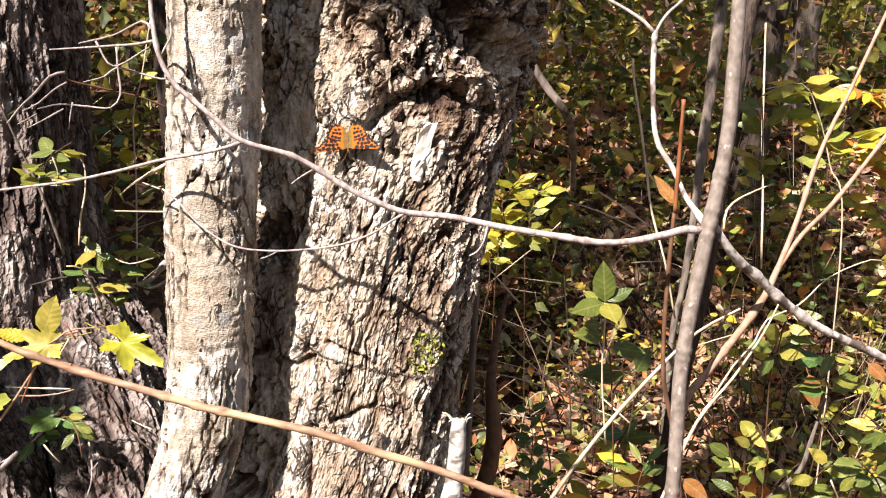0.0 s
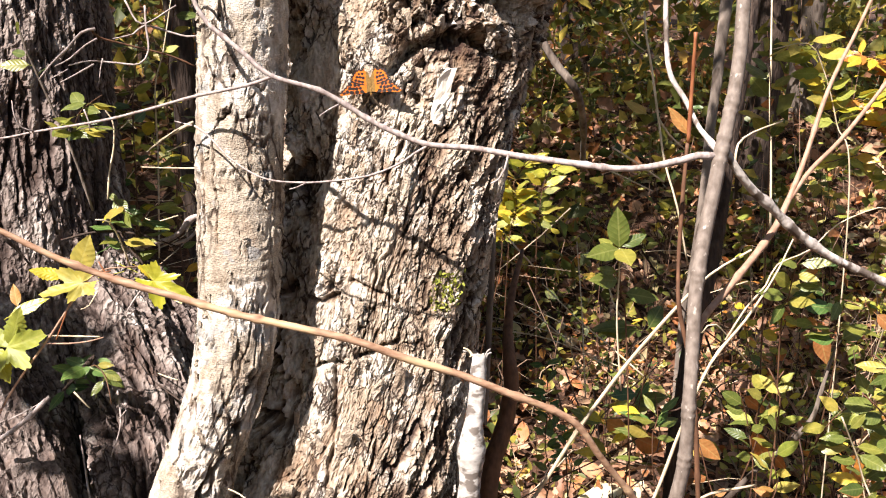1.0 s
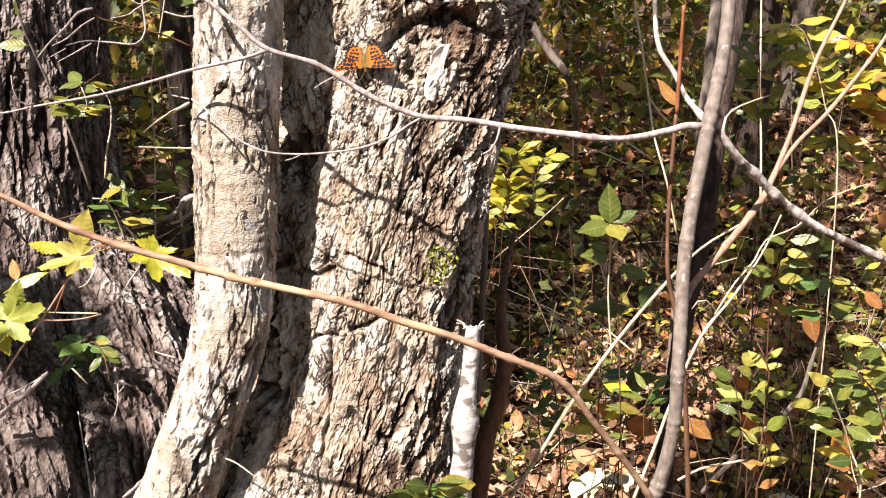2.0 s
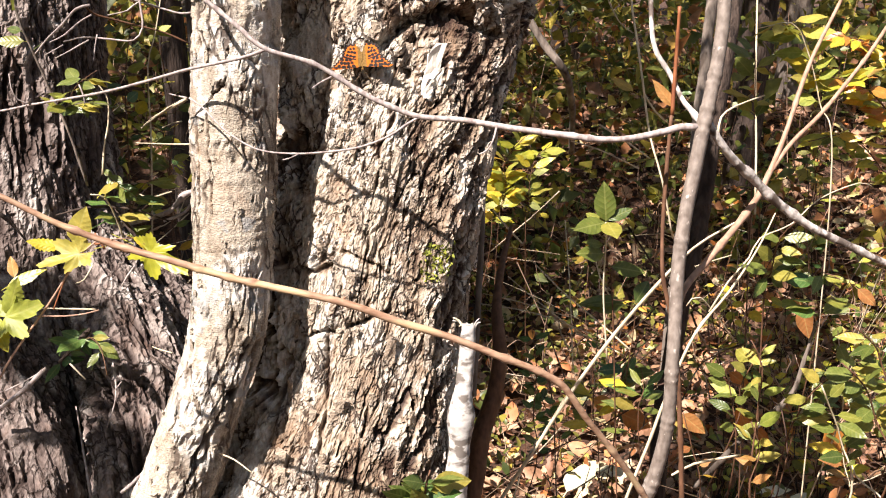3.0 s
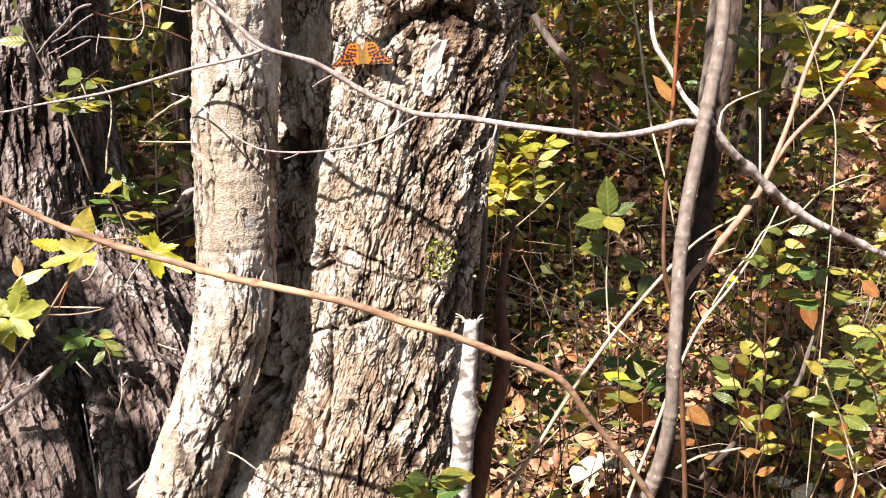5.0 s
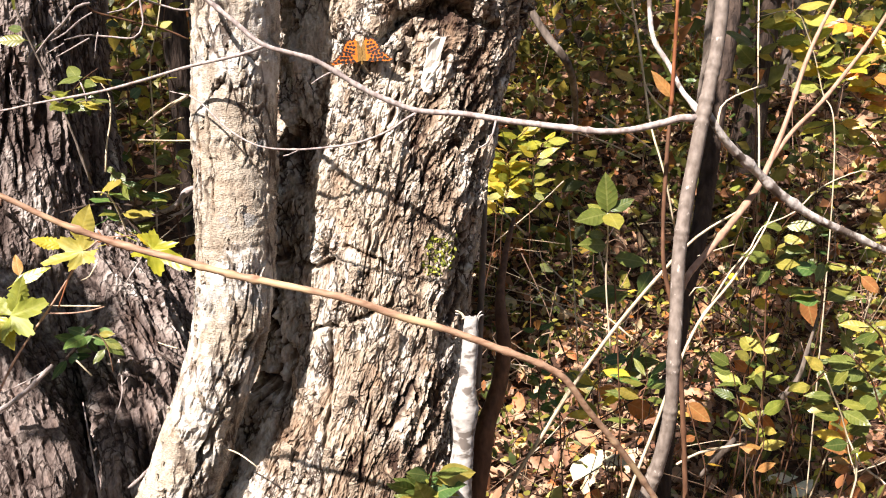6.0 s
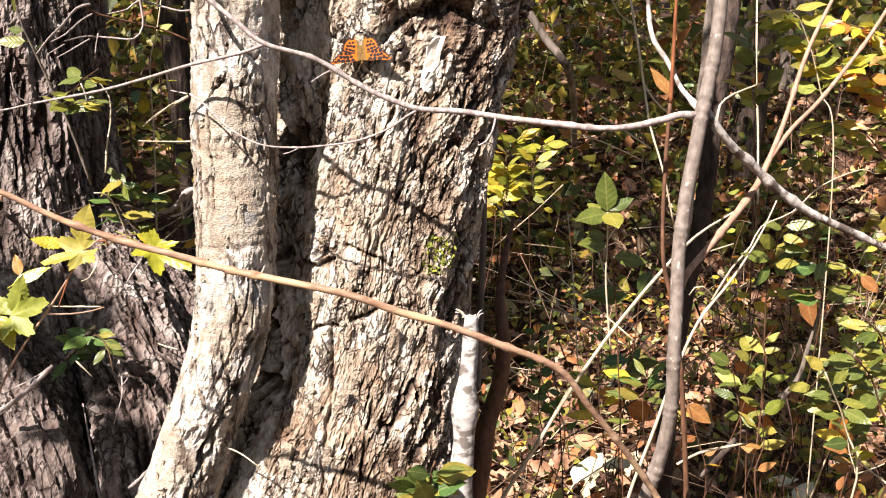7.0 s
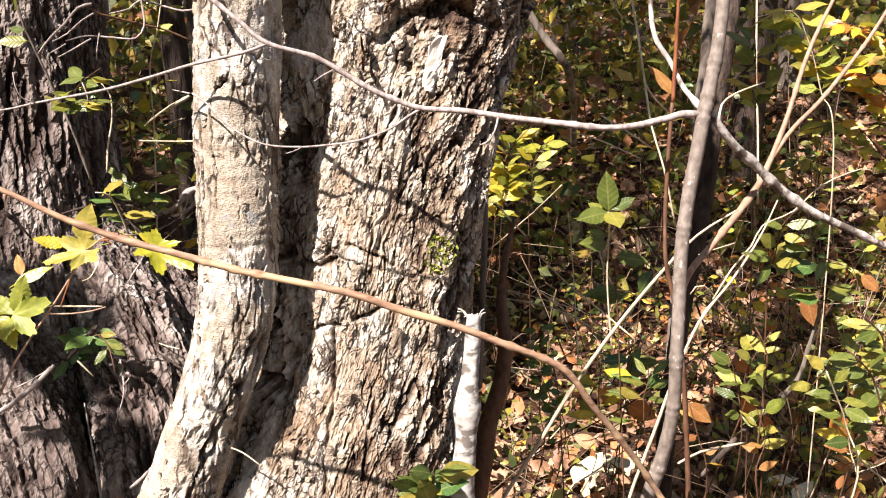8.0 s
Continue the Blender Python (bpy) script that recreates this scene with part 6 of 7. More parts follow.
TWIGS.append(([(-0.3237, 0.8719, 0.1422), (-0.3176, 0.874, 0.1498)], [.0008, .0005], M_TWIG))
TWIGS.append(([(-0.3629, 0.8676, 0.126), (-0.3518, 0.8469, 0.0875), (-0.3431, 0.8307, 0.0657), (-0.3387, 0.8229, 0.0366)], [.0006, .0012, .0016], M_TWIG))
TWIGS.append(([(-0.2978, 0.7916, 0.0743), (-0.2841, 0.7848, 0.0874), (-0.2691, 0.7789, 0.1042)], [.0018, .0018, .0014], M_TWIG))
TWIGS.append(([(-0.1956, 0.7154, 0.1567), (-0.1851, 0.7103, 0.1572), (-0.169, 0.6998, 0.1566), (-0.1528, 0.688, 0.1513)], [.0006, .0007, .0004], M_STRAW))
TWIGS.append(([(-0.3571, 0.9326, 0.2528), (-0.3658, 0.9289, 0.2389), (-0.3744, 0.9278, 0.235)], [.0008, .0005], M_STRAW))
TWIGS.append(([(-0.3203, 0.9518, 0.2473), (-0.3258, 0.9392, 0.2388), (-0.3317, 0.9365, 0.2286)], [.0010, .0006], M_TWIG))
TWIGS.append(([(-0.3452, 0.9603, 0.1628), (-0.3176, 0.9384, 0.1583), (-0.2938, 0.9166, 0.1543), (-0.2667, 0.8853, 0.1535)], [.0008, .0009, .0008], M_DARK))
TWIGS.append(([(-0.3228, 0.9592, 0.1587), (-0.2998, 0.9387, 0.1595), (-0.2792, 0.9188, 0.1628)], [.0006, .0006], M_STRAW))
TWIGS.append(([(-0.4663, 0.9753, 0.2962), (-0.4544, 0.973, 0.2876), (-0.4395, 0.9684, 0.2704)], [.0022, .0018, .001], M_DARK))
TWIGS.append(([(-0.3987, 0.9555, 0.2996), (-0.3637, 0.9576, 0.3075), (-0.3229, 0.9573, 0.3063), (-0.2879, 0.9735, 0.2893)], [.001, .0012, .0008], M_DARK))
TWIGS.append(([(-0.3409, 0.9671, 0.3042), (-0.3258, 0.9528, 0.2894), (-0.3142, 0.949, 0.2754)], [.0016, .0022, .0016], M_DARK))
TWIGS.append(([(-0.1909, 0.74, 0.5386), (-0.1859, 0.7543, 0.5533), (-0.1906, 0.7629, 0.566)], [.0008, .0006], M_TWIG))
TWIGS.append(([(-0.1968, 0.7428, 0.5488), (-0.2145, 0.7626, 0.5454), (-0.2459, 0.7927, 0.542), (-0.3064, 0.8326, 0.5363)], [.0011, .0010, .0006], M_TWIG))
TWIGS.append(([(-0.1976, 0.7449, 0.5569), (-0.2073, 0.7565, 0.5616), (-0.2382, 0.7846, 0.5504), (-0.2756, 0.8136, 0.5426)], [.001, .0008, .0005], M_TWIG))
TWIGS.append(([(-0.3371, 0.8894, 0.4394), (-0.3329, 0.8867, 0.4292), (-0.3318, 0.8847, 0.4217)], [.0006, .0004], M_TWIG))
TWIGS.append(([(-0.1985, 0.7404, 0.4434), (-0.2159, 0.7563, 0.4448)], [.0007, .0004], M_TWIG))
# shaded twigs carry their shade in the colour, as dark bark
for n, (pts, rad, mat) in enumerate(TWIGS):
    stem_thing("bare_twig", pts, rad, mat, "fine bare twig catching the sun" if mat is not M_DARK else "fine bare twig coloured dark for shade", "twig", "bare twigs", sides=6, step=0.006, rough=0.07, knots=3, seed=800 + n)


# ---- undergrowth ----
def shrub(at, height, spread, count, mats, size, seed, label, stems=4, kind="ovate"):
    g = np.random.default_rng(seed)
    t = thing("shrub", at, label, "shrub", "undergrowth shrubs")
    ends = []
    for n in range(stems):
        a = g.uniform(0, 6.28)
        top = np.array((math.cos(a) * spread * g.uniform(0.3, 1), math.sin(a) * spread * g.uniform(0.3, 1), height * g.uniform(0.7, 1.05)))
        mid = top * (0.35, 0.35, 0.55) + g.normal(0, 0.02, 3)
        pts = [(0, 0, -0.03), mid, top]
        part("stem", tube(pts, [.0015, .0010, .0005], 5, 0.03, 0.03, 0, seed * 9 + n), (M_DARK, M_SHOOT, M_CANE, M_DARK)[n % 4], t)
        ends.append(smooth_path(pts, 0.02))
    for n in range(count):
        line = ends[n % stems]
        q = Vector(line[int(len(line) * g.uniform(0.3, 0.999))])
        yaw = g.uniform(0, 2 * math.pi)
        out = Vector((-math.sin(yaw), math.cos(yaw), g.normal(-0.1, 0.3))).normalized()
        long = size * g.uniform(0.6, 1.3)
        b = q + out * g.uniform(0.003, 0.03) + Vector(at)
        leaf_between(t, b, b + out * long, mats[g.integers(0, len(mats))], kind, (g.normal(-0.1, 0.5), g.normal(-0.5, 0.5), 0.8), g.uniform(0.8, 1.2), n)
    return t


g = np.random.default_rng(12)
n = 0
for y in (1.36, 1.43, 1.5, 1.5, 1.64, 1.8, 1.98, 2.18, 2.4, 2.65, 2.95, 3.3):
    for x in np.arange(-0.42 * y - 0.15, 0.47 * y + 0.25, 0.13 + 0.05 * y):
        px, py = x + g.normal(0, 0.05), y + g.normal(0, 0.05)
        if px < 0.1 and py < 1.55 or px < 0.42 and py < 1.75 or px < 0.6 and py < 2.3 and g.uniform() < 0.5:
            continue
        tone = g.uniform()
        mats = [M_GREEN, M_GREEN, M_DARKLEAF] if tone < 0.45 else ([M_GREEN, M_YELLOW, M_LIME] if tone < 0.8 else [M_YELLOW, M_LIME, M_RUST])
        label = "low woodland shrub with small green leaves" if tone < 0.45 else ("low shrub with green and yellowing leaves" if tone < 0.8 else "low shrub with yellow autumn leaves")
        n += 1
        tall = g.uniform(0.08, 0.22) if y < 1.45 else g.uniform(0.14, 0.30) * (0.45 + 0.55 * y)
        shrub((px, py, soil(px, py)), tall + 0.09, g.uniform(0.07, 0.18), int(g.integers(22, 36)), mats, g.uniform(0.018, 0.034), 1000 + n, label, kind=("ovate", "ovate", "lance", "round")[g.integers(0, 4)])


def thicket(name, count, clumps, box, size, seed, label, loose=(0.2, 0.2, 0.14)):
    g = np.random.default_rng(seed)
    c = np.stack([g.uniform(box[0], box[1], clumps), g.uniform(box[2], box[3], clumps), g.uniform(box[4], box[5], clumps)], 1)
    P = c[g.integers(0, clumps, count)] + g.normal(0, 1, (count, 3)) * loose
    P[:, 2] = np.maximum(P[:, 2], ground_height(P[:, 0], P[:, 1]) + 0.03)
    ob = part(name, scattered(name, SMALL if size < 0.03 else FAR, P, turns(count, g, 0.7), g.uniform(size * 0.6, size * 1.3, count), g), M_MIXED)
    return tagged(ob, label, "foliage", kind="stuff")


thicket("thicket", 10500, 190, (-2.2, 3.4, 2.2, 4.4, -0.1, 1.2), 0.050, 5, "dense green and yellow thicket deeper in the wood", (0.11, 0.11, 0.09))
thicket("deep_foliage", 17000, 500, (-3.5, 5.0, 3.6, 6.0, -0.1, 2.6), 0.065, 8, "shaded foliage filling the wood behind the thicket", (0.2, 0.2, 0.16))
thicket("far_foliage", 13000, 500, (-7, 9.0, 6.0, 10.0, -0.1, 4.5), 0.11, 6, "far sunlit autumn foliage between the trunks", (0.35, 0.35, 0.25))


thicket("low_thicket", 7500, 260, (-2.4, 3.6, 2.3, 5.2, -0.34, 0.12), 0.05, 15, "knee-high tangle of green and yellowing leaves under the thicket", (0.1, 0.1, 0.07))
# this foliage is never in view; it dims the sky light on the trunks
thicket("near_wood", 9000, 260, (-7, 7, -7.5, -4.0, 0.0, 3.4), 0.2, 19, "unseen foliage added behind the camera to cut the sky light", (0.5, 0.5, 0.4))
thicket("wood_edge", 10000, 400, (-22, 26, 11.0, 20.0, 0.0, 7.0), 0.5, 9, "distant wall of autumn woodland", (0.9, 0.9, 0.7))


thicket("ground_cover", 3600, 130, (0.0, 1.7, 1.3, 2.5, -0.34, -0.16), 0.020, 14, "low ground cover of small green and yellowing leaves", (0.06, 0.06, 0.03))


def tangle():
    """Thin dead stems, grass and brambles crossing in the undergrowth."""
    g = np.random.default_rng(21)
    V, Q = [], []
    for n in range(1100):
        y = 1.1 + 2.6 * g.uniform() ** 1.4
        a = np.array((g.uniform(-0.45 * y, 0.52 * y), y, 0.0))
        a[2] = soil(a[0], y) + 0.34 * g.uniform() ** 1.6
        if a[0] < 0.08 and y < 1.5:
            continue
        way = np.array((g.normal(0, 0.7), g.normal(0, 0.4), g.normal(0.25, 0.5)))
        b = a + way * g.uniform(0.04, 0.24)
        b[2] = max(b[2], soil(b[0], b[1]))
        mid = (a + b) / 2 + g.normal(0, 0.02, 3)
        r = g.uniform(0.0005, 0.0015)
        pts = smooth_path([a, mid, b], 0.04)
        base = len(V)
        for p in pts:
            for k in range(3):
                V.append(p + r * np.array((math.cos(k * 2.1), 0.3 * math.sin(k), math.sin(k * 2.1))))
        for i in range(len(pts) - 1):
            for k in range(3):
                o = base + 3 * i
                Q.append((o + k, o + (k + 1) % 3, o + 3 + (k + 1) % 3, o + 3 + k))
    m, nd, lk, b = material("dead_stems", 0.8)
    pick = nd.new("ShaderNodeNewGeometry").outputs["Random Per Island"]
    lk.new(ramp(nd, lk, pick, [(0.0, (0.07, 0.04, 0.028)), (0.55, (0.19, 0.125, 0.08)), (0.85, (0.38, 0.29, 0.19)), (1.0, (0.52, 0.44, 0.32))]), b.inputs["Base Color"])
    tagged(part("dead_stems", mesh_from("dead_stems", V, Q), m), "tangle of thin dead stems and brambles", "stems", kind="stuff")
    V, Q = [], []
    for n in range(900):
        c = (( .40, .92), (.52, 1.0), (.3, 1.0), (.62, .9), (.2, 1.02), (.45, 1.2))[n % 6]
        a = np.array((c[0] * 1.2 + g.normal(0, 0.03), c[1] * 1.25 + g.normal(0, 0.03), 0.0))
        a[2] = soil(a[0], a[1])
        l, yaw, out = g.uniform(0.03, 0.08), g.uniform(0, 6.28), g.uniform(0.2, 0.8)
        d = np.array((math.cos(yaw), math.sin(yaw), 0))
        w = np.array((-d[1], d[0], 0)) * 0.0011
        base = len(V)
        for t in (0, 0.4, 0.75, 1.0):
            p = a + d * l * out * t * t + np.array((0, 0, l * t * (1 - 0.3 * t * out)))
            V += [p - w * (1.02 - t), p + w * (1.02 - t)]
        Q += [(base + 2 * i, base + 2 * i + 1, base + 2 * i + 3, base + 2 * i + 2) for i in range(3)]
    tagged(part("grass", mesh_from("grass", V, Q), M_MIXED), "tufts of fine green grass on the forest floor", "grass", kind="stuff")


tangle()


def far_tree(at, height, r, seed, crown, leaves=600, label="slim dark forest tree with thinning autumn crown", bark=None):
    g = np.random.default_rng(seed)
    t = thing("forest_tree", at, label, "tree", "forest trees")
    top = (g.normal(0, 0.25), g.normal(0, 0.25), height)
    pts = [(0, 0, -0.05), (g.normal(0, 0.03), g.normal(0, 0.03), height * 0.3), (top[0] * 0.6, top[1] * 0.6, height * 0.65), top]
    part("trunk", tube(pts, [r * 1.15, r, r * 0.8, r * 0.3], 12, 0.06, 0.05, 0, seed), bark or (M_DARK if seed % 2 else M_GREYBARK), t)
    cs = []
    for n in range(9):
        z = height * g.uniform(0.5, 0.95)
        a = g.uniform(0, 6.28)
        base = np.array([np.interp(z, [p[2] for p in pts], [p[k] for p in pts]) for k in range(2)] + [z])
        end = base + np.array((math.cos(a), math.sin(a), 0.5)) * crown * g.uniform(0.5, 1)
        part("limb", tube([base, (base + end) / 2 + (0, 0, 0.08), end], [r * 0.35, r * 0.2, r * 0.08], 6, 0.1, 0.04, 0, seed + n), M_DARK, t)
        cs += [end, (base + end) / 2]
    cs = np.array(cs)
    P = cs[g.integers(0, len(cs), leaves)] + g.normal(0, crown * 0.25, (leaves, 3))
    tagged(part("crown", scattered("crown", FAR, P, turns(leaves, g, 0.6), g.uniform(0.05, 0.10, leaves), g), M_MIXED, t), kind="stuff")
    return t


for n, (x, y, r, h, bark) in enumerate((
    (0.95, 3.0, .05, 6, M_DARK),
    (0.12, 3.0, .02, 6, M_DARK), (-0.62, 2.3, .03, 6, M_DARK), (-0.50, 2.0, .012, 5, M_GREYBARK), (1.3, 3.6, .05, 7, M_GREYBARK), (2.5, 5.0, .09, 8, M_DARK), (-1.6, 4.2, .09, 8, M_DARK),
    (0.6, 4.6, .08, 8, M_DARK), (1.9, 4.0, .05, 7, M_DARK), (-0.9, 3.6, .06, 7, M_GREYBARK), (0.2, 5.6, .09, 8, M_DARK), (3.4, 6.5, .1, 9, M_DARK), (-3.0, 6.5, .1, 9, M_DARK))):
    far_tree((x, y, soil(x, y)), h, r, 400 + n, 0.5 + h * 0.1, bark=bark)
stem_thing("leaning_branch", [(0.0678, 1.571, 0.5894), (0.1303, 1.544, 0.486), (0.1615, 1.531, 0.4386), (0.1927, 1.525, 0.3998), (0.215, 1.60, 0.345), (0.235, 1.72, 0.24)], [.007, .0068, .006, .0055], M_GREYBARK, "fallen grey branch leaning in the undergrowth", "branch", sides=9, rough=0.05, seed=77)


stem_thing("dark_tree", [(0.282, 1.15, -0.4), (0.292, 1.16, -0.0625), (0.3014, 1.18, 0.0187), (0.3159, 1.2, 0.1154), (0.3362, 1.22, 0.2109), (0.3586, 1.26, 0.3322), (0.375, 1.29, 0.4258), (0.3917, 1.32, 0.5053), (0.4187, 1.37, 0.6231)], [.013, .012, .0115, .011, .011, .010], M_DARK, "slim dark tree trunk standing in shade behind the sapling", "tree", sides=14, rough=0.04, seed=78)
stem_thing("birch_tree", [(0.4564, 1.84, -0.42), (0.4664, 1.86, -0.0968), (0.4852, 1.88, 0.0061), (0.5075, 1.92, 0.1509), (0.5247, 1.96, 0.2842), (0.5427, 2.0, 0.4065), (0.5559, 2.03, 0.5071), (0.5899, 2.1, 0.7096)], [.006, .007, .011, .013], M_GREYBARK, "pale leaning birch trunk deeper in the wood", "tree", sides=14, rough=0.04, seed=79)


def shade_trees():
    """Unseen trees added behind and beside the camera whose boughs shade the wood; gaps cut in them let the sun dapple
    the undergrowth.
    """
    g = np.random.default_rng(33)
    for at, h, r in (((-3.4, -0.6, 0), 4.2, .10), ((-2.0, 2.4, 0), 5.0, .09), ((3.6, -3.2, 0), 8, .14), ((4.6, 1.4, 0), 8, .13), ((-5.5, -5.5, 0), 9, .15)):
        far_tree(at, h, r, int(900 + h * 10), 1.2, 2000, "unseen forest tree with a thinning autumn crown, added round the view")
    slope = np.array(SUN)[:2] / SUN.z

    def foot(p):
        """Where the shadow of a place falls on the forest floor."""
        return np.asarray(p)[..., :2] - (np.asarray(p)[..., 2:] - G) * slope

    # no shading leaves are kept where these places need sun
    sunny = [((-0.22, 0.78, -0.1), (-0.20, 0.78, 0.2), 0.10), ((-0.19, 0.78, 0.2), (-0.16, 0.80, 0.95), 0.14), ((0.0, 0.82, -0.1), (0.0, 0.84, 0.95), 0.17), ((0.2, 0.68, 0.0), (0.22, 0.66, 0.8), 0.10), ((0.15, 1.5, -0.34), (0.85, 1.70, -0.34), 0.36), ((-0.3, 0.6, 0.45), (-0.26, 0.8, 0.43), 0.07), ((-0.36, 0.77, 0.28), (-0.30, 0.78, 0.38), 0.06), ((0.09, 1.6, 0.22), (0.19, 1.6, 0.40), 0.11), ((0.30, 1.05, 0.40), (0.52, 1.05, 0.52), 0.10), ((0.45, 0.9, 0.1), (0.40, 0.9, 0.25), 0.06)]
    patches = [(-0.4381, 1.1316, 0.3058, 0.050), (-0.4368, 1.0967, 0.2923, 0.050), (-0.4274, 1.1266, 0.2927, 0.046), (-0.405, 1.14, 0.3, 0.050), (-0.4861, 1.0272, 0.2691, 0.062), (-0.481, 1.0251, 0.2533, 0.050), (-0.4865, 1.014, 0.2466, 0.048), (-0.4663, 1.0336, 0.2475, 0.040), (-0.3931, 1.1624, 0.2338, 0.042), (-0.3299, 0.9451, 0.1769, 0.050), (-0.3086, 0.9297, 0.1635, 0.062), (-0.2906, 0.924, 0.1466, 0.048), (-0.305, 0.9498, 0.1685, 0.046), (-0.3084, 0.88, 0.1282, 0.062), (-0.3178, 0.8954, 0.1401, 0.042), (-0.2969, 0.8747, 0.112, 0.050), (-0.2974, 0.8547, 0.1032, 0.048), (-0.3002, 0.8419, 0.0914, 0.042), (-0.4265, 0.8441, 0.1097, 0.064), (-0.4071, 0.818, 0.0869, 0.064), (-0.3932, 0.8056, 0.0697, 0.050), (-0.4432, 0.879, 0.1424, 0.064), (-0.4277, 0.8569, 0.1218, 0.064), (-0.4154, 0.8016, 0.0721, 0.064)]

    def lit(q, small=False):
        q = np.atleast_2d(q)
        best = np.full(len(q), 9.0)
        for a, b, w in sunny:
            a, b = foot(a), foot(b)
            t = np.clip((q - a) @ (b - a) / ((b - a) @ (b - a)), 0, 1)[:, None]
            best = np.minimum(best, np.linalg.norm(q - a - t * (b - a), axis=1) / w)
        if small:
            for p in patches:
                best = np.minimum(best, np.linalg.norm(q - foot(p[:3]), axis=1) / p[3])
        return best < 1

    groups = {"left": [], "over": []}
    for n in range(185):
        q = np.array((g.uniform(-1.4, 3.2), g.uniform(1.0, 5.0)))
        if lit(q)[0]:
            continue
        k = g.uniform(2.6, 3.6)
        groups["over"].append(np.array((q[0], q[1], G)) + np.array(SUN) * k)
    for n in range(130):
        q = np.array((g.uniform(-1.3, 0.0), g.uniform(1.55, 4.5)))
        if not lit(q)[0]:
            groups["over"].append(np.array((q[0], q[1], G)) + np.array(SUN) * g.uniform(2.6, 3.6))
    # unseen clumps that shade the near ground, cutting its bounce onto the trunks
    for n in range(170):
        q = np.array((g.uniform(-2.6, 2.4), g.uniform(-2.4, 0.42)))
        groups["over"].append(np.array((q[0], q[1], G)) + np.array(SUN) * g.uniform(2.6, 3.6))
    for n in range(60):
        q = np.array((g.uniform(0.1, 1.2), g.uniform(2.3, 2.95)))
        groups["over"].append(np.array((q[0], q[1], G)) + np.array(SUN) * g.uniform(2.6, 3.4))
    for n in range(470):
        q = np.array((g.uniform(-0.95, -0.02), 1.05, g.uniform(-0.6, 0.75)))
        groups["left"].append(q + np.array(SUN) * g.uniform(1.5, 2.0))
    for (key, pts), root, label in zip(groups.items(), ((-2.0, 2.4, 1.6), (-3.4, -0.6, 1.6)), ("unseen leafy bough added to shade the grey tree", "unseen high boughs added to shade the undergrowth and near ground")):
        t = thing("shade_bough", root, label, "bough")
        c = np.array(pts)
        for n in range(0, len(c), 6):
            a, mid = np.array(root), (np.array(root) + c[n]) / 2 + (0, 0, 0.12)
            if lit(foot(smooth_path([a, mid, c[n]], 0.05)), True).any():
                continue
            part("limb", tube([np.array(root), (np.array(root) + c[n]) / 2 + (0, 0, 0.12), c[n]], [.012, .007, .002], 5, 0.1, 0.04, 0, n, root), M_DARK, t)
        each = 40 if key == "over" else 76
        wide = 0.10 if key == "over" else 0.05
        P = np.repeat(c, each, 0) - np.array(root) + g.normal(0, wide, (len(c) * each, 3))
        P = P[~lit(foot(P + np.array(root)), True)]
        tagged(part("foliage", scattered("foliage", FAR, P, turns(len(P), g, 0.6), g.uniform(0.03, 0.07, len(P)) * (1.0 if key == "over" else 0.85), g), M_MIXED, t), kind="stuff")
    # leaves of an unseen low limb, added to shade the old trunk above its wound
    root = np.array((-2.0, 2.4, 1.6))
    P = []
    for n in range(9000):
        q = np.array((g.uniform(-0.11, 0.16), 0.86, g.uniform(0.50, 0.95)))
        if q[2] > 0.596 - 0.72 * max(0.0, q[0]) + 0.012 * g.normal():
            P.append(q + np.array(SUN) * g.uniform(1.1, 1.6))
    P = np.array(P)
    t = thing("shade_bough", root, "unseen low leafy limb added to shade the top of the old trunk", "bough")
    for n in range(0, len(P), 1200):
        part("limb", tube([root, (root + P[n]) / 2 + (0, 0, 0.2), P[n]], [.012, .007, .002], 5, 0.1, 0.04, 0, n, root), M_DARK, t)
    tagged(part("foliage", scattered("foliage", FAR, P - root, turns(len(P), g, 0.6), g.uniform(0.02, 0.035, len(P)), g), M_MIXED, t), kind="stuff")


shade_trees()


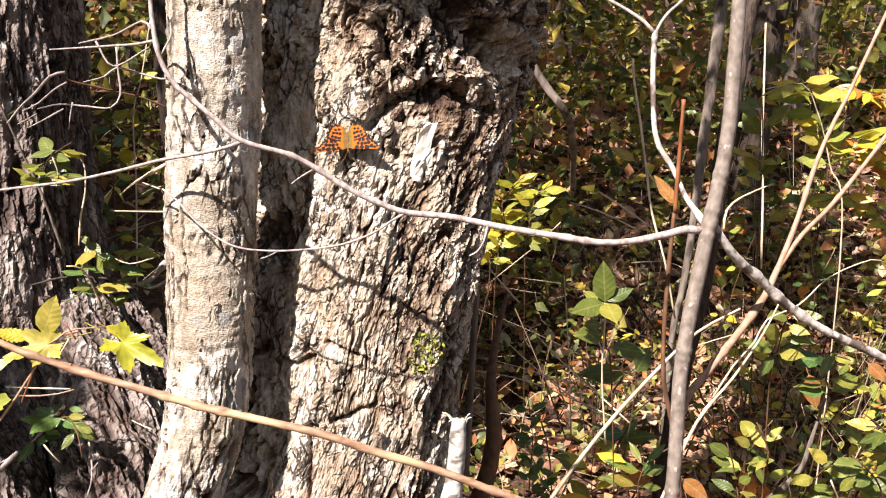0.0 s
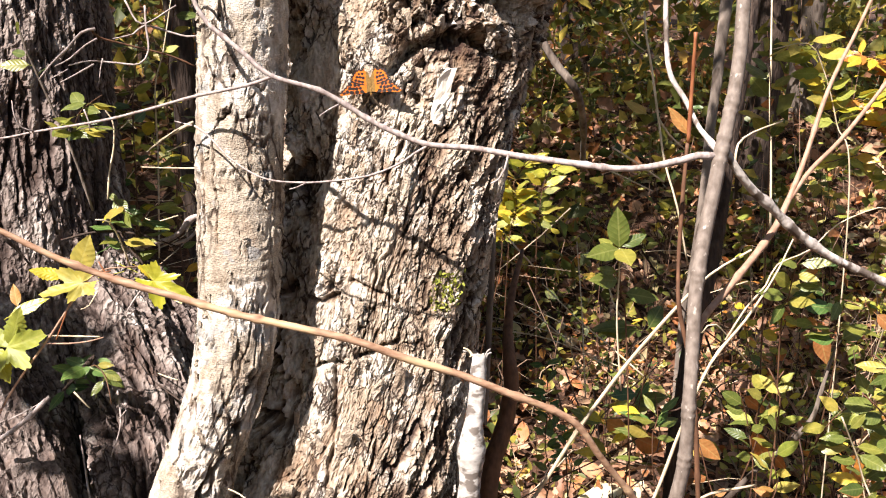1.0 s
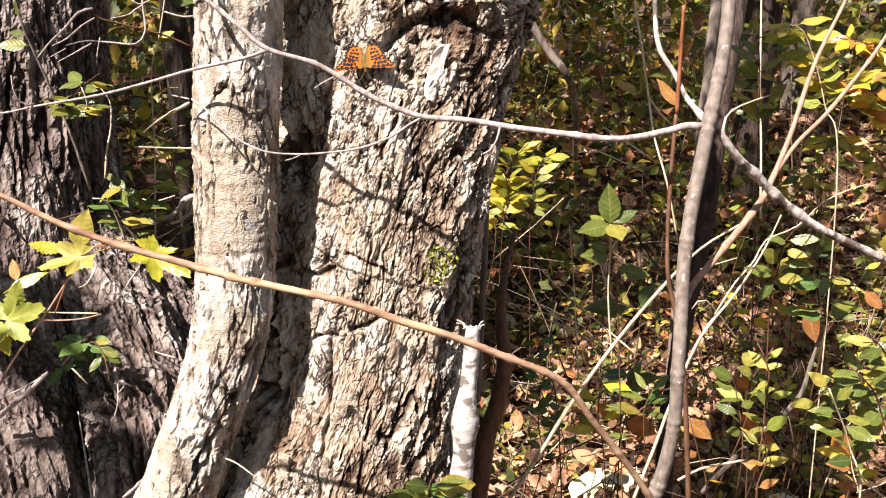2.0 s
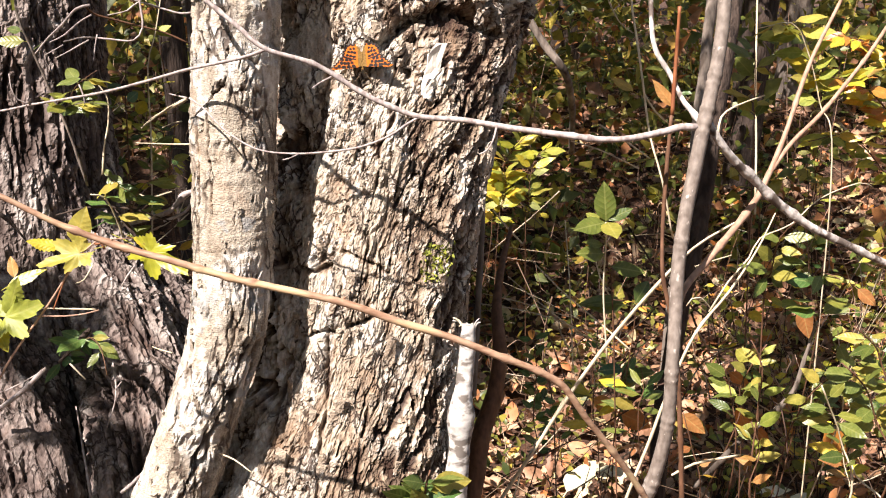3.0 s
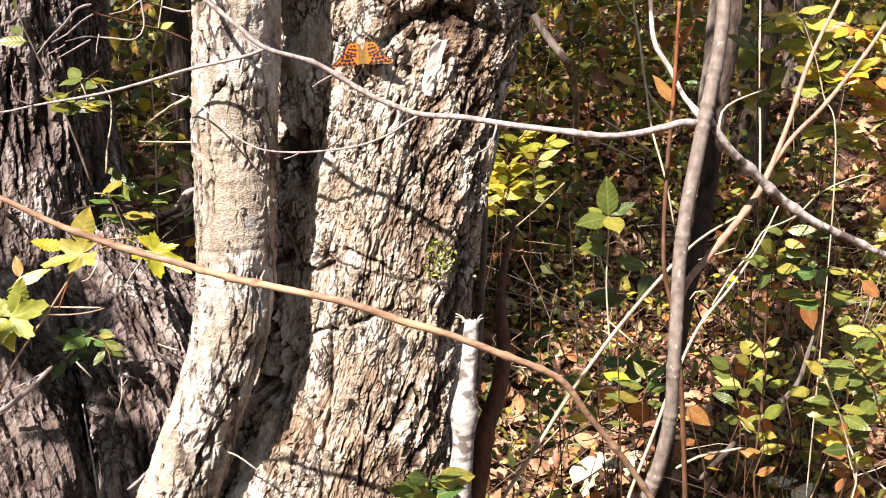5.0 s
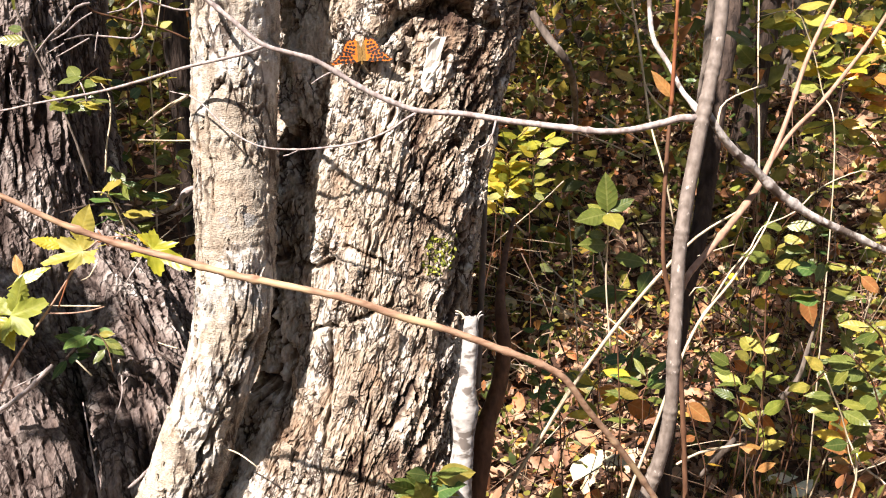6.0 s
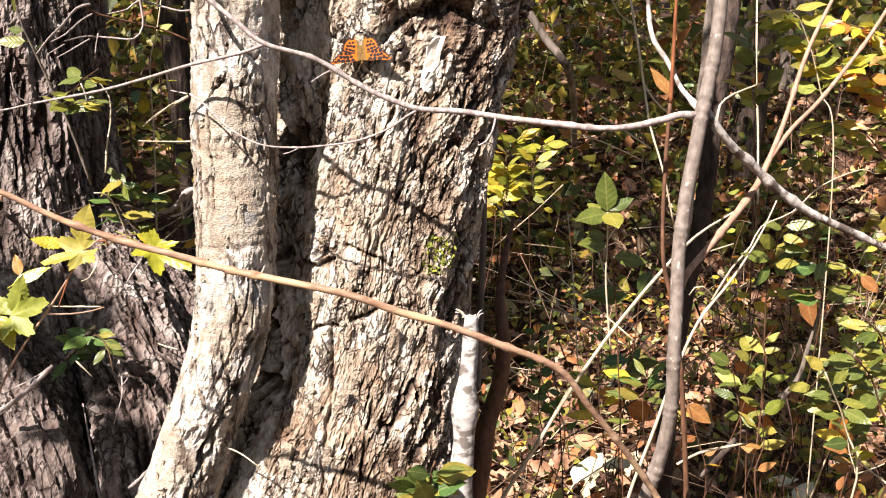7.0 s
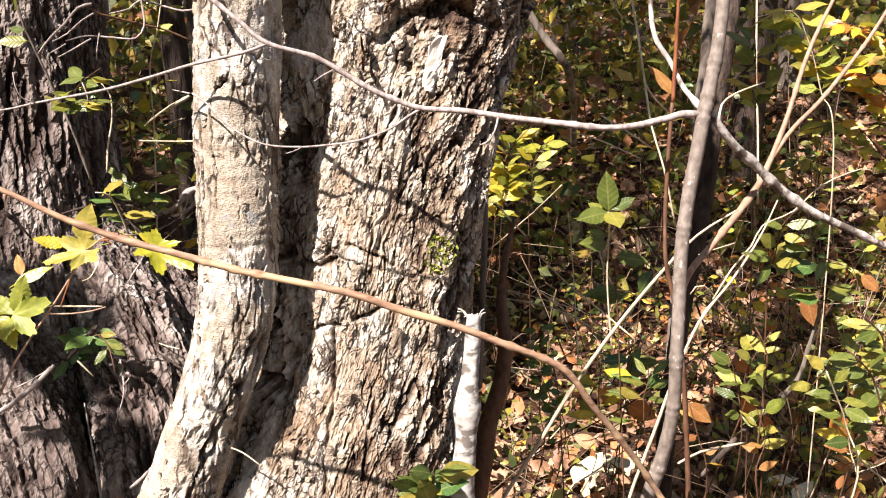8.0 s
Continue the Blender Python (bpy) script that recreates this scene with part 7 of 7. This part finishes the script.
# ---- butterfly ----
def wing_mesh(name, outline, spots, side, rim):
    """A thin wing: orange above with dark spots and rim, mottled brown below. outline and spots in millimetres."""
    bm = bmesh.new()
    loop = smooth_path([(x * side, y, 0) for x, y in outline], 0.6)
    cell = 0.36
    pts = loop[:, :2]
    lo, hi = pts.min(0), pts.max(0)
    nx, ny = int((hi[0] - lo[0]) / cell) + 2, int((hi[1] - lo[1]) / cell) + 2
    def inside(p):
        x, y = p
        a, b = pts, np.roll(pts, -1, 0)
        hit = ((a[:, 1] > y) != (b[:, 1] > y)) & (x < (b[:, 0] - a[:, 0]) * (y - a[:, 1]) / (b[:, 1] - a[:, 1] + 1e-12) + a[:, 0])
        return hit.sum() % 2 == 1
    verts = {}
    def vert(i, j, top):
        key = (i, j, top)
        if key not in verts:
            x, y = lo[0] + i * cell, lo[1] + j * cell
            d = np.hypot(pts[:, 0] - x, pts[:, 1] - y)
            if not inside((x, y)) or d.min() < 0.2:
                x, y = pts[d.argmin()]
            z = 0.35 * math.sin(abs(x) * 0.5) * 0.5 + (0.12 if top else 0.0)
            verts[key] = bm.verts.new((x / 970, y / 970, z / 970))
        return verts[key]
    for i in range(nx):
        for j in range(ny):
            mid = (lo[0] + (i + 0.5) * cell, lo[1] + (j + 0.5) * cell)
            if not inside(mid):
                continue
            for top in (True, False):
                v = [vert(a, b, top) for a, b in ((i, j), (i + 1, j), (i + 1, j + 1), (i, j + 1))]
                if len({tuple(q.co) for q in v}) < 3:
                    continue
                try:
                    f = bm.faces.new(v if top else v[::-1])
                except ValueError:
                    continue
                x, y = abs(mid[0]), mid[1]
                d = np.hypot(pts[:, 0] - mid[0], pts[:, 1] - mid[1]).min()
                dark = any(((x - sx) / rx) ** 2 + ((y - sy) / ry) ** 2 < 2.1 for sx, sy, rx, ry in spots)
                f.material_index = 3 if not top else (1 if dark or (d < rim and x > 5 and y < 8.6) else (2 if x < 3.6 else 0))
                f.smooth = True
    bmesh.ops.remove_doubles(bm, verts=bm.verts, dist=1e-6)
    me = bpy.data.meshes.new(name)
    bm.to_mesh(me)
    bm.free()
    for m in (M_WING, M_SPOT, M_FUR, M_UNDER):
        me.materials.append(m)
    return me


def scale_material(name, low, high, rough):
    m, nd, lk, b = material(name, rough)
    f = noise_tex(nd, lk, 900, 3)
    lk.new(ramp(nd, lk, f, [(0.3, low), (0.7, high)]), b.inputs["Base Color"])
    return m


M_WING = scale_material("orange_scales", (0.42, 0.082, 0.003), (0.58, 0.14, 0.008), 0.8)
M_SPOT = scale_material("dark_scales", (0.006, 0.003, 0.002), (0.02, 0.008, 0.004), 0.7)
M_FUR = scale_material("olive_fur", (0.11, 0.062, 0.016), (0.22, 0.125, 0.035), 0.9)
M_UNDER = scale_material("mottled_brown_scales", (0.07, 0.045, 0.025), (0.24, 0.16, 0.09), 0.8)
FORE = [(0.6, 7.2), (5, 8.4), (10, 8.9), (15, 9.2), (20, 9.9), (23.8, 9.8), (25.0, 8.6), (23.6, 7.2), (23.9, 5.9), (21.6, 5.2), (21.6, 3.8), (19.6, 3.4), (19.7, 1.8), (17.8, 1.5), (18.3, -0.6), (16.4, -0.2), (15.6, -1.6), (13.0, -0.6), (9, 0.4), (4, 1.2), (0.6, 2.4)]
HIND = [(0.6, 3.6), (5, 2.2), (10, 1.0), (14.2, -0.6), (16.4, -2.8), (14.9, -3.8), (15.9, -6.0), (13.9, -6.4), (14.4, -8.8), (12.4, -8.8), (12.4, -11.4), (10.1, -10.8), (9.0, -13.4), (6.9, -10.9), (5.2, -12.2), (3.6, -9.8), (2.0, -9.0), (0.6, -5)]
FORE_SPOTS = [(7.2, 7.0, 1.1, .9), (11.0, 7.5, 1.3, 1.0), (15.2, 7.8, 1.5, 1.1), (8.2, 4.2, .9, .9), (11.2, 4.6, 1.0, 1.0), (14.0, 4.7, 1.1, 1.0), (9.6, 1.9, .9, .8), (12.6, 1.8, 1.0, .9), (16.8, 4.4, 1.0, 1.1), (18.8, 7.2, 1.0, 1.2), (21.4, 8.3, 1.0, .8), (15.8, 1.6, .9, .9)]
HIND_SPOTS = [(6.2, -0.8, 1.0, .8), (9.0, -1.6, 1.0, .9), (11.6, -2.4, .9, .8), (5.6, -4.2, .9, .9), (8.0, -4.9, .9, .8), (10.6, -5.0, .9, .8), (6.2, -7.6, .8, .7), (8.8, -7.4, .8, .7)]


def butterfly():
    at = Vector((-0.0685, 0.8165, 0.4685))
    t = thing("butterfly", at, "orange comma butterfly with black-spotted ragged wings resting head down on bark", "butterfly")
    z = Vector((0.0, -0.93, 0.36)).normalized()
    y = Vector((0.07, 0, -1))
    y = (y - z * y.dot(z)).normalized()
    turn = Matrix((y.cross(z), y, z)).transposed().to_4x4()
    t.matrix_basis = Matrix.Translation(at) @ turn
    bm = bmesh.new()
    for cy, cz, rx, ry, rz in ((6.2, 1.6, 1.5, 3.0, 1.5), (0, 1.5, 1.2, 5.5, 1.2), (9.4, 1.5, 1.1, 1.1, 1.0)):
        m = Matrix.Translation((0, cy / 1000, cz / 1000)) @ Matrix.Diagonal((rx / 1000, ry / 1000, rz / 1000, 1))
        bmesh.ops.create_icosphere(bm, subdivisions=3, radius=1, matrix=m)
    for f in bm.faces:
        f.smooth = True
    part("body", bm, M_FUR, t, "furry olive-brown body")
    for side in (-1, 1):
        line = [(0.5e-3 * side, 10e-3, 2e-3), (3e-3 * side, 15e-3, 3.2e-3), (6.5e-3 * side, 20.5e-3, 3.8e-3)]
        part("antenna", tube(line, [.00012, .00012, .00032], 5, 0.001, 0.02, 0, 2), M_UNDER, t, "thin clubbed antenna")
    for side in (-1, 1):
        for n, (yy, rr) in enumerate(((8.2, 4.5), (6.6, 5.0))):
            part("leg", tube([(1e-3 * side, yy * 1e-3, 1e-3), (3e-3 * side, (yy + 1) * 1e-3, 1.2e-3), (rr * 1e-3 * side, (yy + 2) * 1e-3, -2e-3)], [.00022, .00012], 5, 0.001, 0.02, 0, n), M_UNDER, t)
    wings = []
    for side in (-1, 1):
        wings.append((part("forewing", wing_mesh("forewing", FORE, FORE_SPOTS, side, 1.1), None, t), side, 0.3))
        wings.append((part("hindwing", wing_mesh("hindwing", HIND, HIND_SPOTS, side, 1.3), None, t), side, -0.1))
    return wings


# the wings stay spread, breathing a little, then snap shut over the back
SPREAD = [(0.0, 10), (1.0, 8), (2.2, 9), (3.5, 7), (4.5, 9), (5.3, 8), (6.0, 7), (7.0, 9), (7.2, 11), (7.3, 86), (7.5, 87), (8.0, 87)]


def motions():
    for wing, side, lift in WINGS:
        swing = side * (34 if lift > 0 else -16)
        rows = []
        for t, a in SPREAD:
            shut = min(1.0, max(0.0, (a - 20) / 66))
            rows.append((t, pose(0, 0.002 * shut, 0.0022 + lift * 0.001, 0, -side * (a + lift * 2), 0) @ pose(0, 0, 0, 0, 0, swing * shut)))
        walk(wing, rows)


WINGS = butterfly()
motions()
